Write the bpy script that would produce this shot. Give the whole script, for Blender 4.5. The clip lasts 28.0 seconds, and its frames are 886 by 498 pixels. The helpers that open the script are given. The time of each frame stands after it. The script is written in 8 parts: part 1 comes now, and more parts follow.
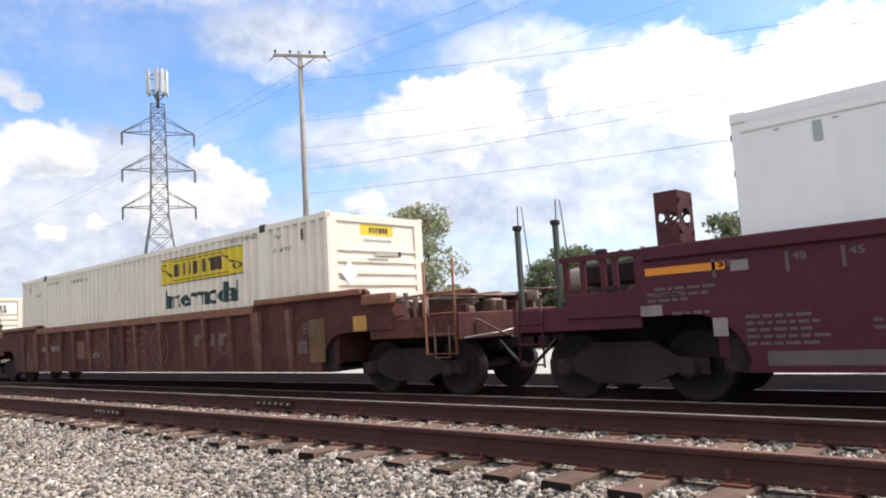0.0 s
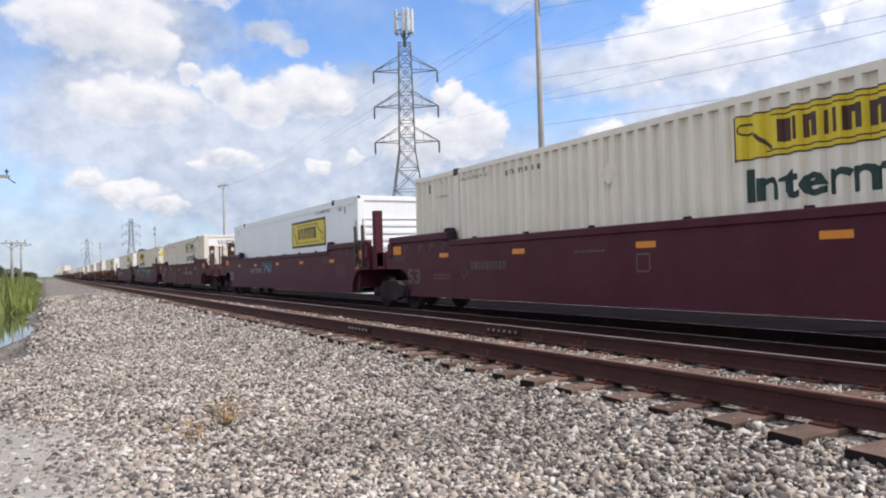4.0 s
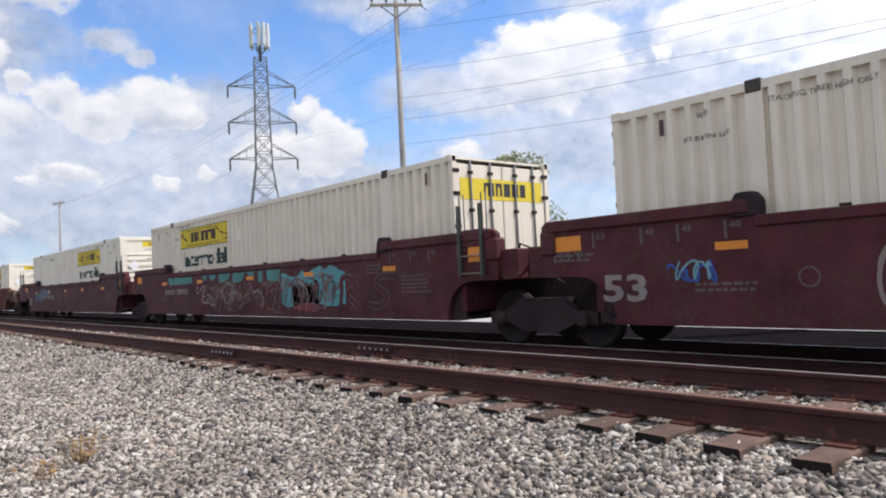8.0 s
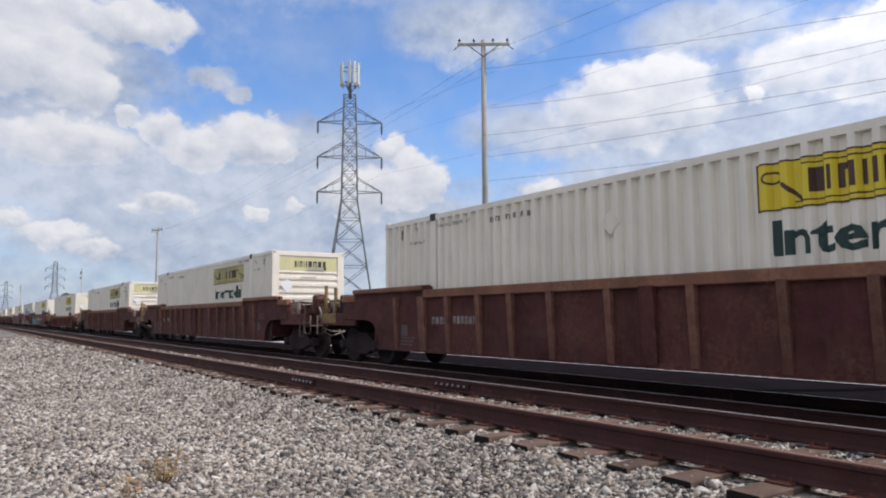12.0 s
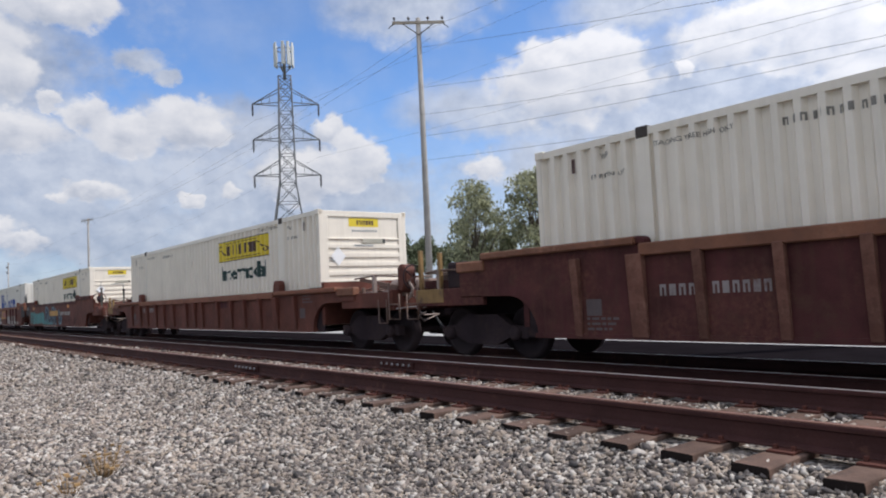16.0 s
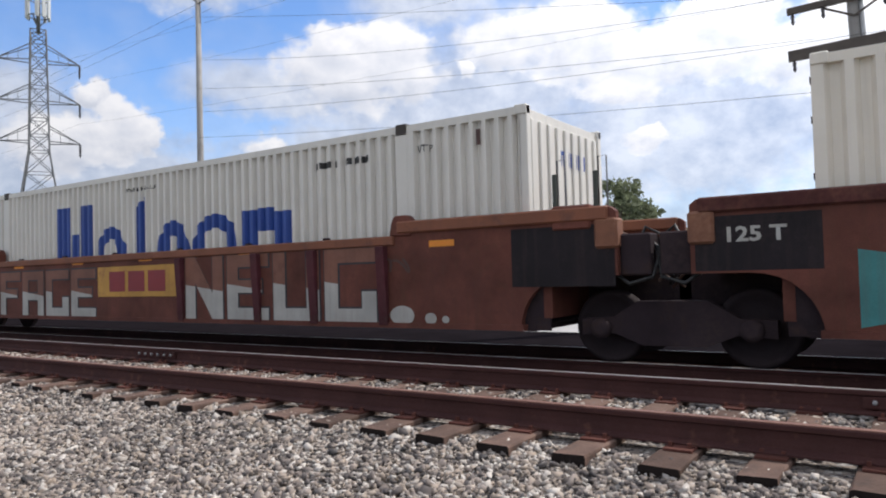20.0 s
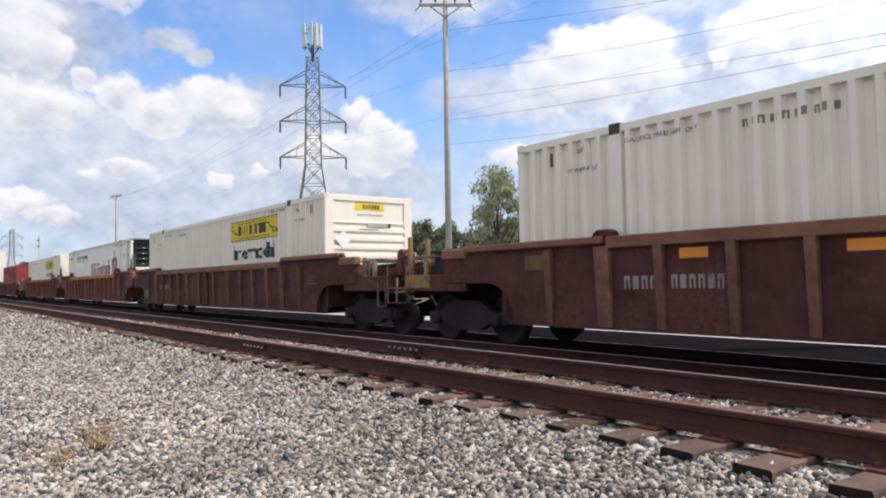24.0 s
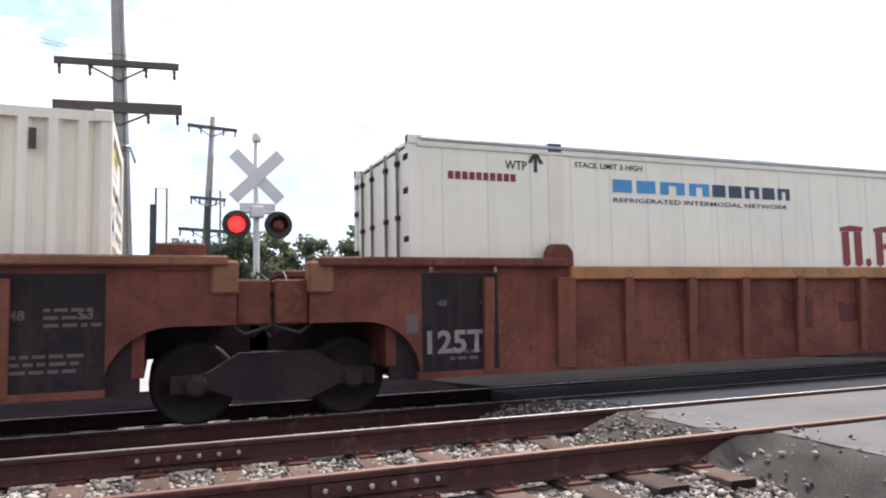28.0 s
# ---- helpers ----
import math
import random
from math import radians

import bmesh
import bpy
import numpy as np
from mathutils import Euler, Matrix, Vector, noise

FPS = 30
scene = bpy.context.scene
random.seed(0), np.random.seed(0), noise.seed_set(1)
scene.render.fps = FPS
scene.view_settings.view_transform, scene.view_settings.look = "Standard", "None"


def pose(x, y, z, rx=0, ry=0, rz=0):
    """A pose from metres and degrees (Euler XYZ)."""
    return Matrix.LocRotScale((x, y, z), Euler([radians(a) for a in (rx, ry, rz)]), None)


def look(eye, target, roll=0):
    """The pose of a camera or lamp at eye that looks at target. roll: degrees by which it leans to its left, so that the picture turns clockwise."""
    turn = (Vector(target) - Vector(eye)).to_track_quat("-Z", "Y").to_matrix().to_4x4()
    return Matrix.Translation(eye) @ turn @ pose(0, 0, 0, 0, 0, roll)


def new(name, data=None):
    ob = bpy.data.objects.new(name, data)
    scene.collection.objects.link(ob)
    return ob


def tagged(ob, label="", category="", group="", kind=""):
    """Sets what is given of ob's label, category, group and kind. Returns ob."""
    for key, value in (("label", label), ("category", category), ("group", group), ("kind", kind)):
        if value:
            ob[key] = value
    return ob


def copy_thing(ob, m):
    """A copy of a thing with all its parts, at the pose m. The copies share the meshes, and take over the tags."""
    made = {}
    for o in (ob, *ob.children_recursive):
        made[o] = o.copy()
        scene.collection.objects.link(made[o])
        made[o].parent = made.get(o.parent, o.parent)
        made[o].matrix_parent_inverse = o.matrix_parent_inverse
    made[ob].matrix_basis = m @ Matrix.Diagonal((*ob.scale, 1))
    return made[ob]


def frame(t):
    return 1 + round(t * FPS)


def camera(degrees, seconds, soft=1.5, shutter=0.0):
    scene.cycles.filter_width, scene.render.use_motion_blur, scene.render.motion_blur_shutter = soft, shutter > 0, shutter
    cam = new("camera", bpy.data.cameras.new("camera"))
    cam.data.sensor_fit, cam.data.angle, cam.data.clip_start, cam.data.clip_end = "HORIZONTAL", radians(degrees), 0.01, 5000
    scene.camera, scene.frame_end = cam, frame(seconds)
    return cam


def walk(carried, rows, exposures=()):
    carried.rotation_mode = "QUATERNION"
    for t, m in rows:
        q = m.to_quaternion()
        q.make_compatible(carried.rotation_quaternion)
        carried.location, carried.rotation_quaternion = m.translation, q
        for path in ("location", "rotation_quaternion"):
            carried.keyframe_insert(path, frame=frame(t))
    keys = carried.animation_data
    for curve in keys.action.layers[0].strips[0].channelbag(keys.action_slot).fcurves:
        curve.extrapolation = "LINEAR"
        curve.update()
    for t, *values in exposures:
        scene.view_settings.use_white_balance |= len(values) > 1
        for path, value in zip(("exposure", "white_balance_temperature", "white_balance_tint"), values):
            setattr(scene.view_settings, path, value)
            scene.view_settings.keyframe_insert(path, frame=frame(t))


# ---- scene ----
# The camera stands beside a double track: x runs along the rails, y away from the camera, z up from the near rail's top.
cam = camera(63.54, 28.0, soft=2.0)
PATH = [
    (0.0, pose(-0.036, -0.009, 0.924, 95.97, 3.40, 42.11)),
    (0.5, pose(-0.072, -0.041, 0.937, 93.16, 3.17, 50.63)),
    (1.0, pose(-0.035, 0.006, 0.951, 92.48, 3.70, 55.23)),
    (1.5, pose(0.026, 0.060, 0.964, 92.79, 1.82, 56.46)),
    (2.0, pose(0.038, 0.092, 0.958, 92.62, 2.66, 59.54)),
    (2.5, pose(0.052, 0.082, 0.970, 92.45, 2.68, 61.77)),
    (4.5, pose(0.077, 0.102, 0.938, 91.02, 1.15, 60.37)),
    (5.0, pose(0.055, 0.107, 0.942, 93.61, 0.50, 58.88)),
    (5.5, pose(0.059, 0.090, 0.944, 94.54, 2.39, 56.63)),
    (6.0, pose(0.028, 0.053, 0.935, 93.86, 2.43, 53.52)),
    (6.5, pose(0.011, 0.015, 0.907, 92.08, 2.90, 50.74)),
    (7.0, pose(-0.006, -0.006, 0.923, 91.26, -0.29, 49.13)),
    (7.5, pose(-0.003, -0.028, 0.922, 91.02, 1.48, 49.53)),
    (8.0, pose(0.011, -0.054, 0.944, 92.31, 2.71, 49.73)),
    (8.5, pose(-0.007, -0.044, 0.929, 93.28, 2.94, 49.10)),
    (9.0, pose(-0.029, -0.028, 0.939, 93.77, 3.88, 50.18)),
    (9.5, pose(-0.049, -0.032, 0.934, 94.46, 3.86, 54.68)),
    (10.0, pose(-0.068, -0.045, 0.903, 95.04, 2.68, 56.52)),
    (10.5, pose(-0.056, -0.048, 0.931, 95.17, 2.75, 57.49)),
    (11.0, pose(-0.059, -0.055, 0.939, 95.47, 1.43, 56.38)),
    (11.5, pose(-0.057, -0.048, 0.947, 95.69, 0.52, 56.26)),
    (13.5, pose(-0.023, -0.040, 0.938, 93.07, 1.32, 53.07)),
    (14.0, pose(-0.025, -0.037, 0.935, 92.81, 2.71, 51.37)),
    (14.5, pose(-0.030, -0.031, 0.933, 92.86, 2.35, 50.83)),
    (15.0, pose(-0.029, -0.038, 0.922, 93.34, 2.64, 51.13)),
    (15.5, pose(-0.011, -0.037, 0.927, 93.48, 2.78, 51.76)),
    (16.0, pose(-0.002, -0.034, 0.934, 93.66, 2.70, 51.53)),
    (16.5, pose(-0.010, -0.030, 0.935, 93.88, 2.77, 51.64)),
    (17.0, pose(-0.045, -0.054, 0.922, 93.94, 4.34, 54.21)),
    (17.5, pose(-0.044, -0.036, 0.937, 93.65, 2.73, 54.96)),
    (18.0, pose(-0.037, -0.026, 0.928, 93.47, 2.61, 53.32)),
    (18.5, pose(-0.034, 0.001, 0.931, 93.41, 3.57, 52.69)),
    (19.0, pose(-0.033, 0.018, 0.933, 93.32, 4.28, 52.97)),
    (19.5, pose(0.003, 0.008, 0.938, 92.83, 2.57, 51.12)),
    (20.0, pose(0.094, 0.028, 0.953, 91.94, 1.58, 34.13)),
    (20.5, pose(0.116, 0.031, 0.951, 92.63, 1.86, 22.95)),
    (22.5, pose(-0.051, -0.066, 0.981, 90.95, 2.35, 48.21)),
    (23.0, pose(-0.060, 0.017, 0.957, 91.71, 2.41, 47.24)),
    (23.5, pose(-0.045, 0.119, 0.913, 91.92, 2.74, 48.85)),
    (24.0, pose(-0.041, 0.235, 0.904, 92.62, 0.86, 53.36)),
    (24.5, pose(-0.041, 0.184, 0.921, 92.90, -0.90, 55.65)),
    (25.0, pose(-0.021, 0.137, 0.919, 92.54, -0.47, 55.99)),
    (25.5, pose(-0.053, 0.182, 0.913, 92.22, 0.61, 55.93)),
    (26.0, pose(-0.068, 0.246, 0.906, 92.10, 0.72, 55.15)),
    (26.3, pose(-0.076, 0.222, 0.922, 92.41, 0.89, 44.79)),
    (26.6, pose(-0.174, 0.268, 0.971, 92.74, 1.19, 22.56)),
    (27.0, pose(-0.045, 0.292, 1.004, 93.75, 0.56, -6.98)),
    (27.5, pose(-0.107, 0.275, 1.031, 94.66, 0.99, -27.57)),
    (28.0, pose(-0.142, 0.234, 1.030, 94.57, 1.09, -21.71)),
]
walk(cam, PATH, [(0.0, 0.60, 6650, 13), (0.4, 0.48, 6550, 13), (1.0, 0.36, 6450, 13), (5.0, 0.31, 6300, 13), (7.0, 0.20, 6250, 13), (8.0, 0.29, 6250, 13), (10.0, 0.23, 6200, 13), (14.0, -0.06, 6200, 13), (17.0, 0.03, 6150, 13), (19.0, 0.0, 6200, 13), (20.0, 0.2, 6300, 13), (20.5, 0.44, 6350, 13), (22.5, 0.38, 6350, 13), (23.0, 0.34, 6350, 13), (26.2, 0.34, 6400, 13), (27.0, 0.74, 6400, 14), (28.0, 0.72, 6400, 14)])

# ---- plan ----
SPEED = 13.55                # the train's metres a second, towards +x
NEAR_Y = 4.74                # near rail of the near track
GAUGE = 1.505                # rail head to rail head
FAR_Y = 9.715                # centre line of the train's track
FAR_Z = -0.255               # its rail top
TIE = 0.545
ROAD_X0, ROAD_X1 = 4.35, 15.5

# ---- world, sun ----
SUN_EL, SUN_AZ = radians(51), radians(38)      # azimuth from +y towards +x
sun_way = Vector((math.sin(SUN_AZ) * math.cos(SUN_EL), math.cos(SUN_AZ) * math.cos(SUN_EL), math.sin(SUN_EL)))
sun = new("sun", bpy.data.lights.new("sun", "SUN"))
sun.data.energy, sun.data.angle, sun.data.color = 3.5, radians(0.55), (1.0, 0.93, 0.82)
sun.matrix_world = look(sun_way * 100, (0, 0, 0))


# clouds: azimuth to the left of +y, height, half width, half height, in degrees
HEADS_WEST = [(86.5, 18.2, 4.9, 2.8), (83.2, 16.6, 2.2, 1.9), (79.5, 21.3, 3.8, 1.5), (86.6, 21.4, 4.6, 1.5), (80.1, 14.8, 0.9, 0.6), (77.8, 14.2, 1.6, 1.3), (74.9, 12.9, 2.5, 1.5), (71.1, 13.7, 3.1, 1.8), (68.9, 13.1, 1.5, 1.1),
              (84.2, 12.6, 4.0, 1.6), (77.3, 8.6, 2.1, 0.7), (79.8, 8.2, 0.8, 0.4), (87.2, 6.9, 1.3, 0.7), (84.2, 6.0, 2.3, 0.8), (70.6, 8.0, 0.7, 0.6), (67.8, 8.7, 0.8, 0.6), (81.9, 5.0, 1.8, 0.7)]
HEADS_MID = [(60.0, 13.4, 1.2, 1.0), (58.1, 11.9, 1.7, 1.4), (59.5, 10.3, 2.8, 1.6), (62.7, 9.9, 2.8, 2.0), (56.4, 10.7, 1.1, 1.3), (47.6, 10.1, 1.8, 0.9),
             (40.3, 16.2, 5.6, 3.0), (37.7, 17.3, 3.0, 2.4), (42.2, 17.8, 2.6, 1.6), (36.1, 15.2, 1.8, 1.7), (31.9, 16.0, 0.7, 0.7)]
HEADS_EAST = [(28.1, 17.8, 3.8, 1.9), (23.4, 18.1, 4.8, 2.5), (14.1, 16.1, 6.0, 2.2), (6.8, 14.7, 3.6, 2.3), (17.9, 9.9, 1.6, 0.9), (19.6, 13.6, 2.6, 1.0), (12.1, 18.0, 4.0, 2.2), (18.4, 15.8, 5.6, 2.2), (23.2, 17.8, 3.3, 3.3),
              (3.1, 16.1, 5.3, 2.6), (-9.3, 17.9, 6.9, 4.7), (-19.3, 20.8, 8.8, 4.8), (-34, 22, 12, 8), (-55, 24, 14, 10)]
BODIES = [(81.2, 11.3, 10.5, 1.8), (86.4, 13.3, 4.2, 2.3), (64.5, 8.6, 11.5, 2.7), (46.1, 14.4, 6.7, 2.1), (53.6, 22.6, 5.6, 2.3), (35.7, 10.2, 9.2, 2.0), (27.9, 17.2, 5.0, 3.2), (35.0, 21.0, 4.9, 1.8), (77.3, 5.7, 12.6, 2.5),
          (15.5, 12.0, 9.0, 2.7), (37.7, 9.3, 11.6, 2.7), (24.2, 7.9, 17.1, 2.6), (14.0, 9.6, 19.4, 5.0), (-17.0, 18.5, 21.4, 7.5), (-33.6, 18.3, 14.7, 5.7), (-52, 12, 20, 10),
          (74.2, 18.0, 1.7, 0.7), (72.4, 17.1, 0.9, 0.5), (68, 12, 9, 3), (84, 17, 6, 4), (80, 10, 13, 3.5), (30, 14, 14, 5), (66, 5, 16, 3)]
# unseen clouds outside the view, added to brighten the train's shaded near sides
HEADS_FILL = [(-72, 20, 26, 15), (-104, 22, 30, 16), (150, 30, 38, 16), (-140, 28, 40, 18), (175, 58, 60, 14), (-80, 40, 26, 12), (100, 42, 20, 9)]
BODIES_FILL = [(10, 30, 20, 5), (60, 33, 40, 7), (155, 34, 60, 26), (-140, 34, 62, 28), (0, 62, 150, 20), (120, 12, 24, 7), (-100, 14, 30, 8)]


def make_world():
    world = bpy.data.worlds.new("sky")
    scene.world, world.use_nodes = world, True
    n, l = world.node_tree.nodes, world.node_tree.links
    n.clear()

    def node(kind, **values):
        made = n.new(kind)
        for k, v in values.items():
            made.inputs[k].default_value = v
        return made

    def maths(op, *args, clamp=False):
        made = n.new("ShaderNodeMath")
        made.operation, made.use_clamp = op, clamp
        for i, v in enumerate(args):
            if isinstance(v, (int, float)):
                made.inputs[i].default_value = v
            else:
                l.new(v, made.inputs[i])
        return made.outputs[0]

    def vectors(op, *args):
        made = n.new("ShaderNodeVectorMath")
        made.operation = op
        for i, v in enumerate(args):
            if isinstance(v, tuple):
                made.inputs[i].default_value = v
            else:
                l.new(v, made.inputs[i])
        return made.outputs["Value"] if op == "DOT_PRODUCT" else made.outputs[0]

    def joined(a, b):
        made = n.new("ShaderNodeCombineXYZ")
        l.new(a, made.inputs[0]), l.new(b, made.inputs[1])
        return made.outputs[0]

    def wisps(vector, scale, detail, rough):
        made = node("ShaderNodeTexNoise", Scale=scale, Detail=detail, Roughness=rough)
        l.new(vector, made.inputs["Vector"])
        return maths("SUBTRACT", made.outputs["Fac"], 0.5)

    def lumps(vector, scale):
        """Rounded billows: high in the middle of each cell."""
        made = n.new("ShaderNodeTexVoronoi")
        made.feature = "SMOOTH_F1"
        made.inputs["Scale"].default_value, made.inputs["Smoothness"].default_value = scale, 0.5
        l.new(vector, made.inputs["Vector"])
        return maths("SUBTRACT", 0.45, made.outputs["Distance"])

    def ramp(value, lo, hi, to0=0.0, to1=1.0, smooth=True):
        made = n.new("ShaderNodeMapRange")
        made.interpolation_type = "SMOOTHSTEP" if smooth else "LINEAR"
        for k, v in (("From Min", lo), ("From Max", hi), ("To Min", to0), ("To Max", to1)):
            made.inputs[k].default_value = v
        l.new(value, made.inputs["Value"])
        return made.outputs[0]

    def mixed(fac, a, b):
        made = n.new("ShaderNodeMix")
        made.data_type = "RGBA"
        l.new(fac, made.inputs["Factor"])
        for sock, v in (("A", a), ("B", b)):
            if isinstance(v, tuple):
                made.inputs[sock].default_value = (*v, 1)
            else:
                l.new(v, made.inputs[sock])
        return made.outputs["Result"]

    out, back = n.new("ShaderNodeOutputWorld"), n.new("ShaderNodeBackground")
    back.inputs["Strength"].default_value = 0.105
    sky = n.new("ShaderNodeTexSky")
    sky.sky_type, sky.sun_disc, sky.sun_elevation, sky.sun_rotation = "NISHITA", False, SUN_EL, SUN_AZ
    sky.air_density, sky.dust_density, sky.ozone_density = 1.0, 0.5, 2.0
    coord, axes = n.new("ShaderNodeTexCoord"), n.new("ShaderNodeSeparateXYZ")
    l.new(coord.outputs["Generated"], axes.inputs[0])
    x, y, z = axes.outputs
    az = maths("DEGREES", maths("ARCTAN2", maths("MULTIPLY", x, -1.0), y))
    el = maths("DEGREES", maths("ARCSINE", z))
    flat = joined(az, maths("MULTIPLY", el, 1.25))
    puff = wisps(flat, 0.5, 6.0, 0.6)
    bent = joined(maths("MULTIPLY_ADD", wisps(flat, 0.32, 5.0, 0.58), 3.4, az), maths("MULTIPLY_ADD", puff, 2.4, el))
    # crowns: crisp billowing heaps; each keeps how far up its own heap the place lies
    crowns, body, lift = -2.0, 0.0, 0.0
    for a, e, ra, re in HEADS_WEST + HEADS_MID + HEADS_EAST + HEADS_FILL:
        p = vectors("MULTIPLY_ADD", bent, (0.9 / ra, 0.9 / re, 0), (-a * 0.9 / ra, -e * 0.9 / re, 0))
        q = maths("SUBTRACT", 1.0, vectors("DOT_PRODUCT", p, p))
        crowns = maths("SMOOTH_MAX", crowns, q, 0.3)
        parted = n.new("ShaderNodeSeparateXYZ")
        l.new(p, parted.inputs[0])
        q = maths("MAXIMUM", q, 0.0)
        body, lift = maths("ADD", body, q), maths("MULTIPLY_ADD", q, parted.outputs[1], lift)
    top = maths("DIVIDE", lift, maths("ADD", body, 0.2))
    haze = -2.0
    for a, e, ra, re in BODIES + BODIES_FILL:
        p = vectors("MULTIPLY_ADD", bent, (0.9 / ra, 0.9 / re, 0), (-a * 0.9 / ra, -e * 0.9 / re, 0))
        haze = maths("SMOOTH_MAX", haze, maths("SUBTRACT", 1.0, vectors("DOT_PRODUCT", p, p)), 0.4)
    billow = joined(maths("MULTIPLY_ADD", puff, 1.2, az), maths("MULTIPLY_ADD", wisps(flat, 0.6, 4.0, 0.6), 1.2, maths("MULTIPLY", el, 1.25)))
    heap = maths("ADD", maths("MULTIPLY", lumps(billow, 0.42), 0.9), maths("MULTIPLY", lumps(billow, 1.05), 0.55))
    fine = wisps(flat, 0.75, 4.0, 0.5)
    level = maths("ADD", crowns, maths("ADD", maths("MULTIPLY", heap, 0.8), maths("MULTIPLY", fine, 0.9)))
    soft = maths("ADD", haze, maths("ADD", maths("MULTIPLY", wisps(flat, 0.16, 6.0, 0.6), 2.0), maths("MULTIPLY", fine, 0.7)))
    cover = maths("MULTIPLY", ramp(level, -0.42, 0.42), 0.97)
    film = maths("MULTIPLY", ramp(soft, -1.0, 0.85), 0.93)
    # a thin high veil, thickest near the horizon
    veil = maths("MULTIPLY_ADD", wisps(flat, 0.085, 5.0, 0.55), 1.2, ramp(el, 0.0, 17.0, 0.95, 0.05, False), clamp=True)
    # each billow is compared with the one a little higher and nearer the sun: lit crowns, lavender grey bellies
    higher = vectors("ADD", billow, (-0.5, 0.75, 0.0))
    lit = maths("SUBTRACT", lumps(billow, 0.42), lumps(higher, 0.42))
    light = maths("ADD", maths("MULTIPLY_ADD", top, 0.42, 0.72), maths("ADD", maths("MULTIPLY", lit, 0.3), maths("MULTIPLY", puff, 0.5)))
    tone = n.new("ShaderNodeValToRGB")
    e = tone.color_ramp.elements
    e[0].position, e[0].color = 0.25, (0.52, 0.57, 0.66, 1)
    e[1].position, e[1].color = 0.95, (1.0, 0.99, 0.975, 1)
    more = e.new(0.6)
    more.color = (0.78, 0.80, 0.84, 1)
    l.new(light, tone.inputs[0])
    thin = n.new("ShaderNodeValToRGB")
    e = thin.color_ramp.elements
    e[0].position, e[0].color = 0.25, (0.42, 0.49, 0.62, 1)
    e[1].position, e[1].color = 0.85, (0.76, 0.80, 0.86, 1)
    l.new(maths("MULTIPLY_ADD", puff, 1.1, maths("MULTIPLY_ADD", wisps(flat, 0.12, 3.0, 0.5), 1.2, 0.6)), thin.inputs[0])
    # cloud is brighter the nearer it stands to the sun
    near = maths("MAXIMUM", vectors("DOT_PRODUCT", coord.outputs["Generated"], tuple(sun_way)), 0.0)
    glare = maths("MULTIPLY_ADD", maths("MULTIPLY", near, near), 8.5, 7.5)
    # the clear sky between is a deep summer blue
    clear = vectors("MULTIPLY", sky.outputs[0], (1.08, 1.32, 1.6))

    def lit_by(colour):
        made = n.new("ShaderNodeVectorMath")
        made.operation = "SCALE"
        l.new(colour, made.inputs[0]), l.new(glare, made.inputs["Scale"])
        return made.outputs[0]
    whole = mixed(maths("MAXIMUM", film, veil), clear, lit_by(thin.outputs[0]))
    whole = mixed(cover, whole, lit_by(tone.outputs[0]))
    l.new(whole, back.inputs["Color"]), l.new(back.outputs[0], out.inputs[0])


make_world()


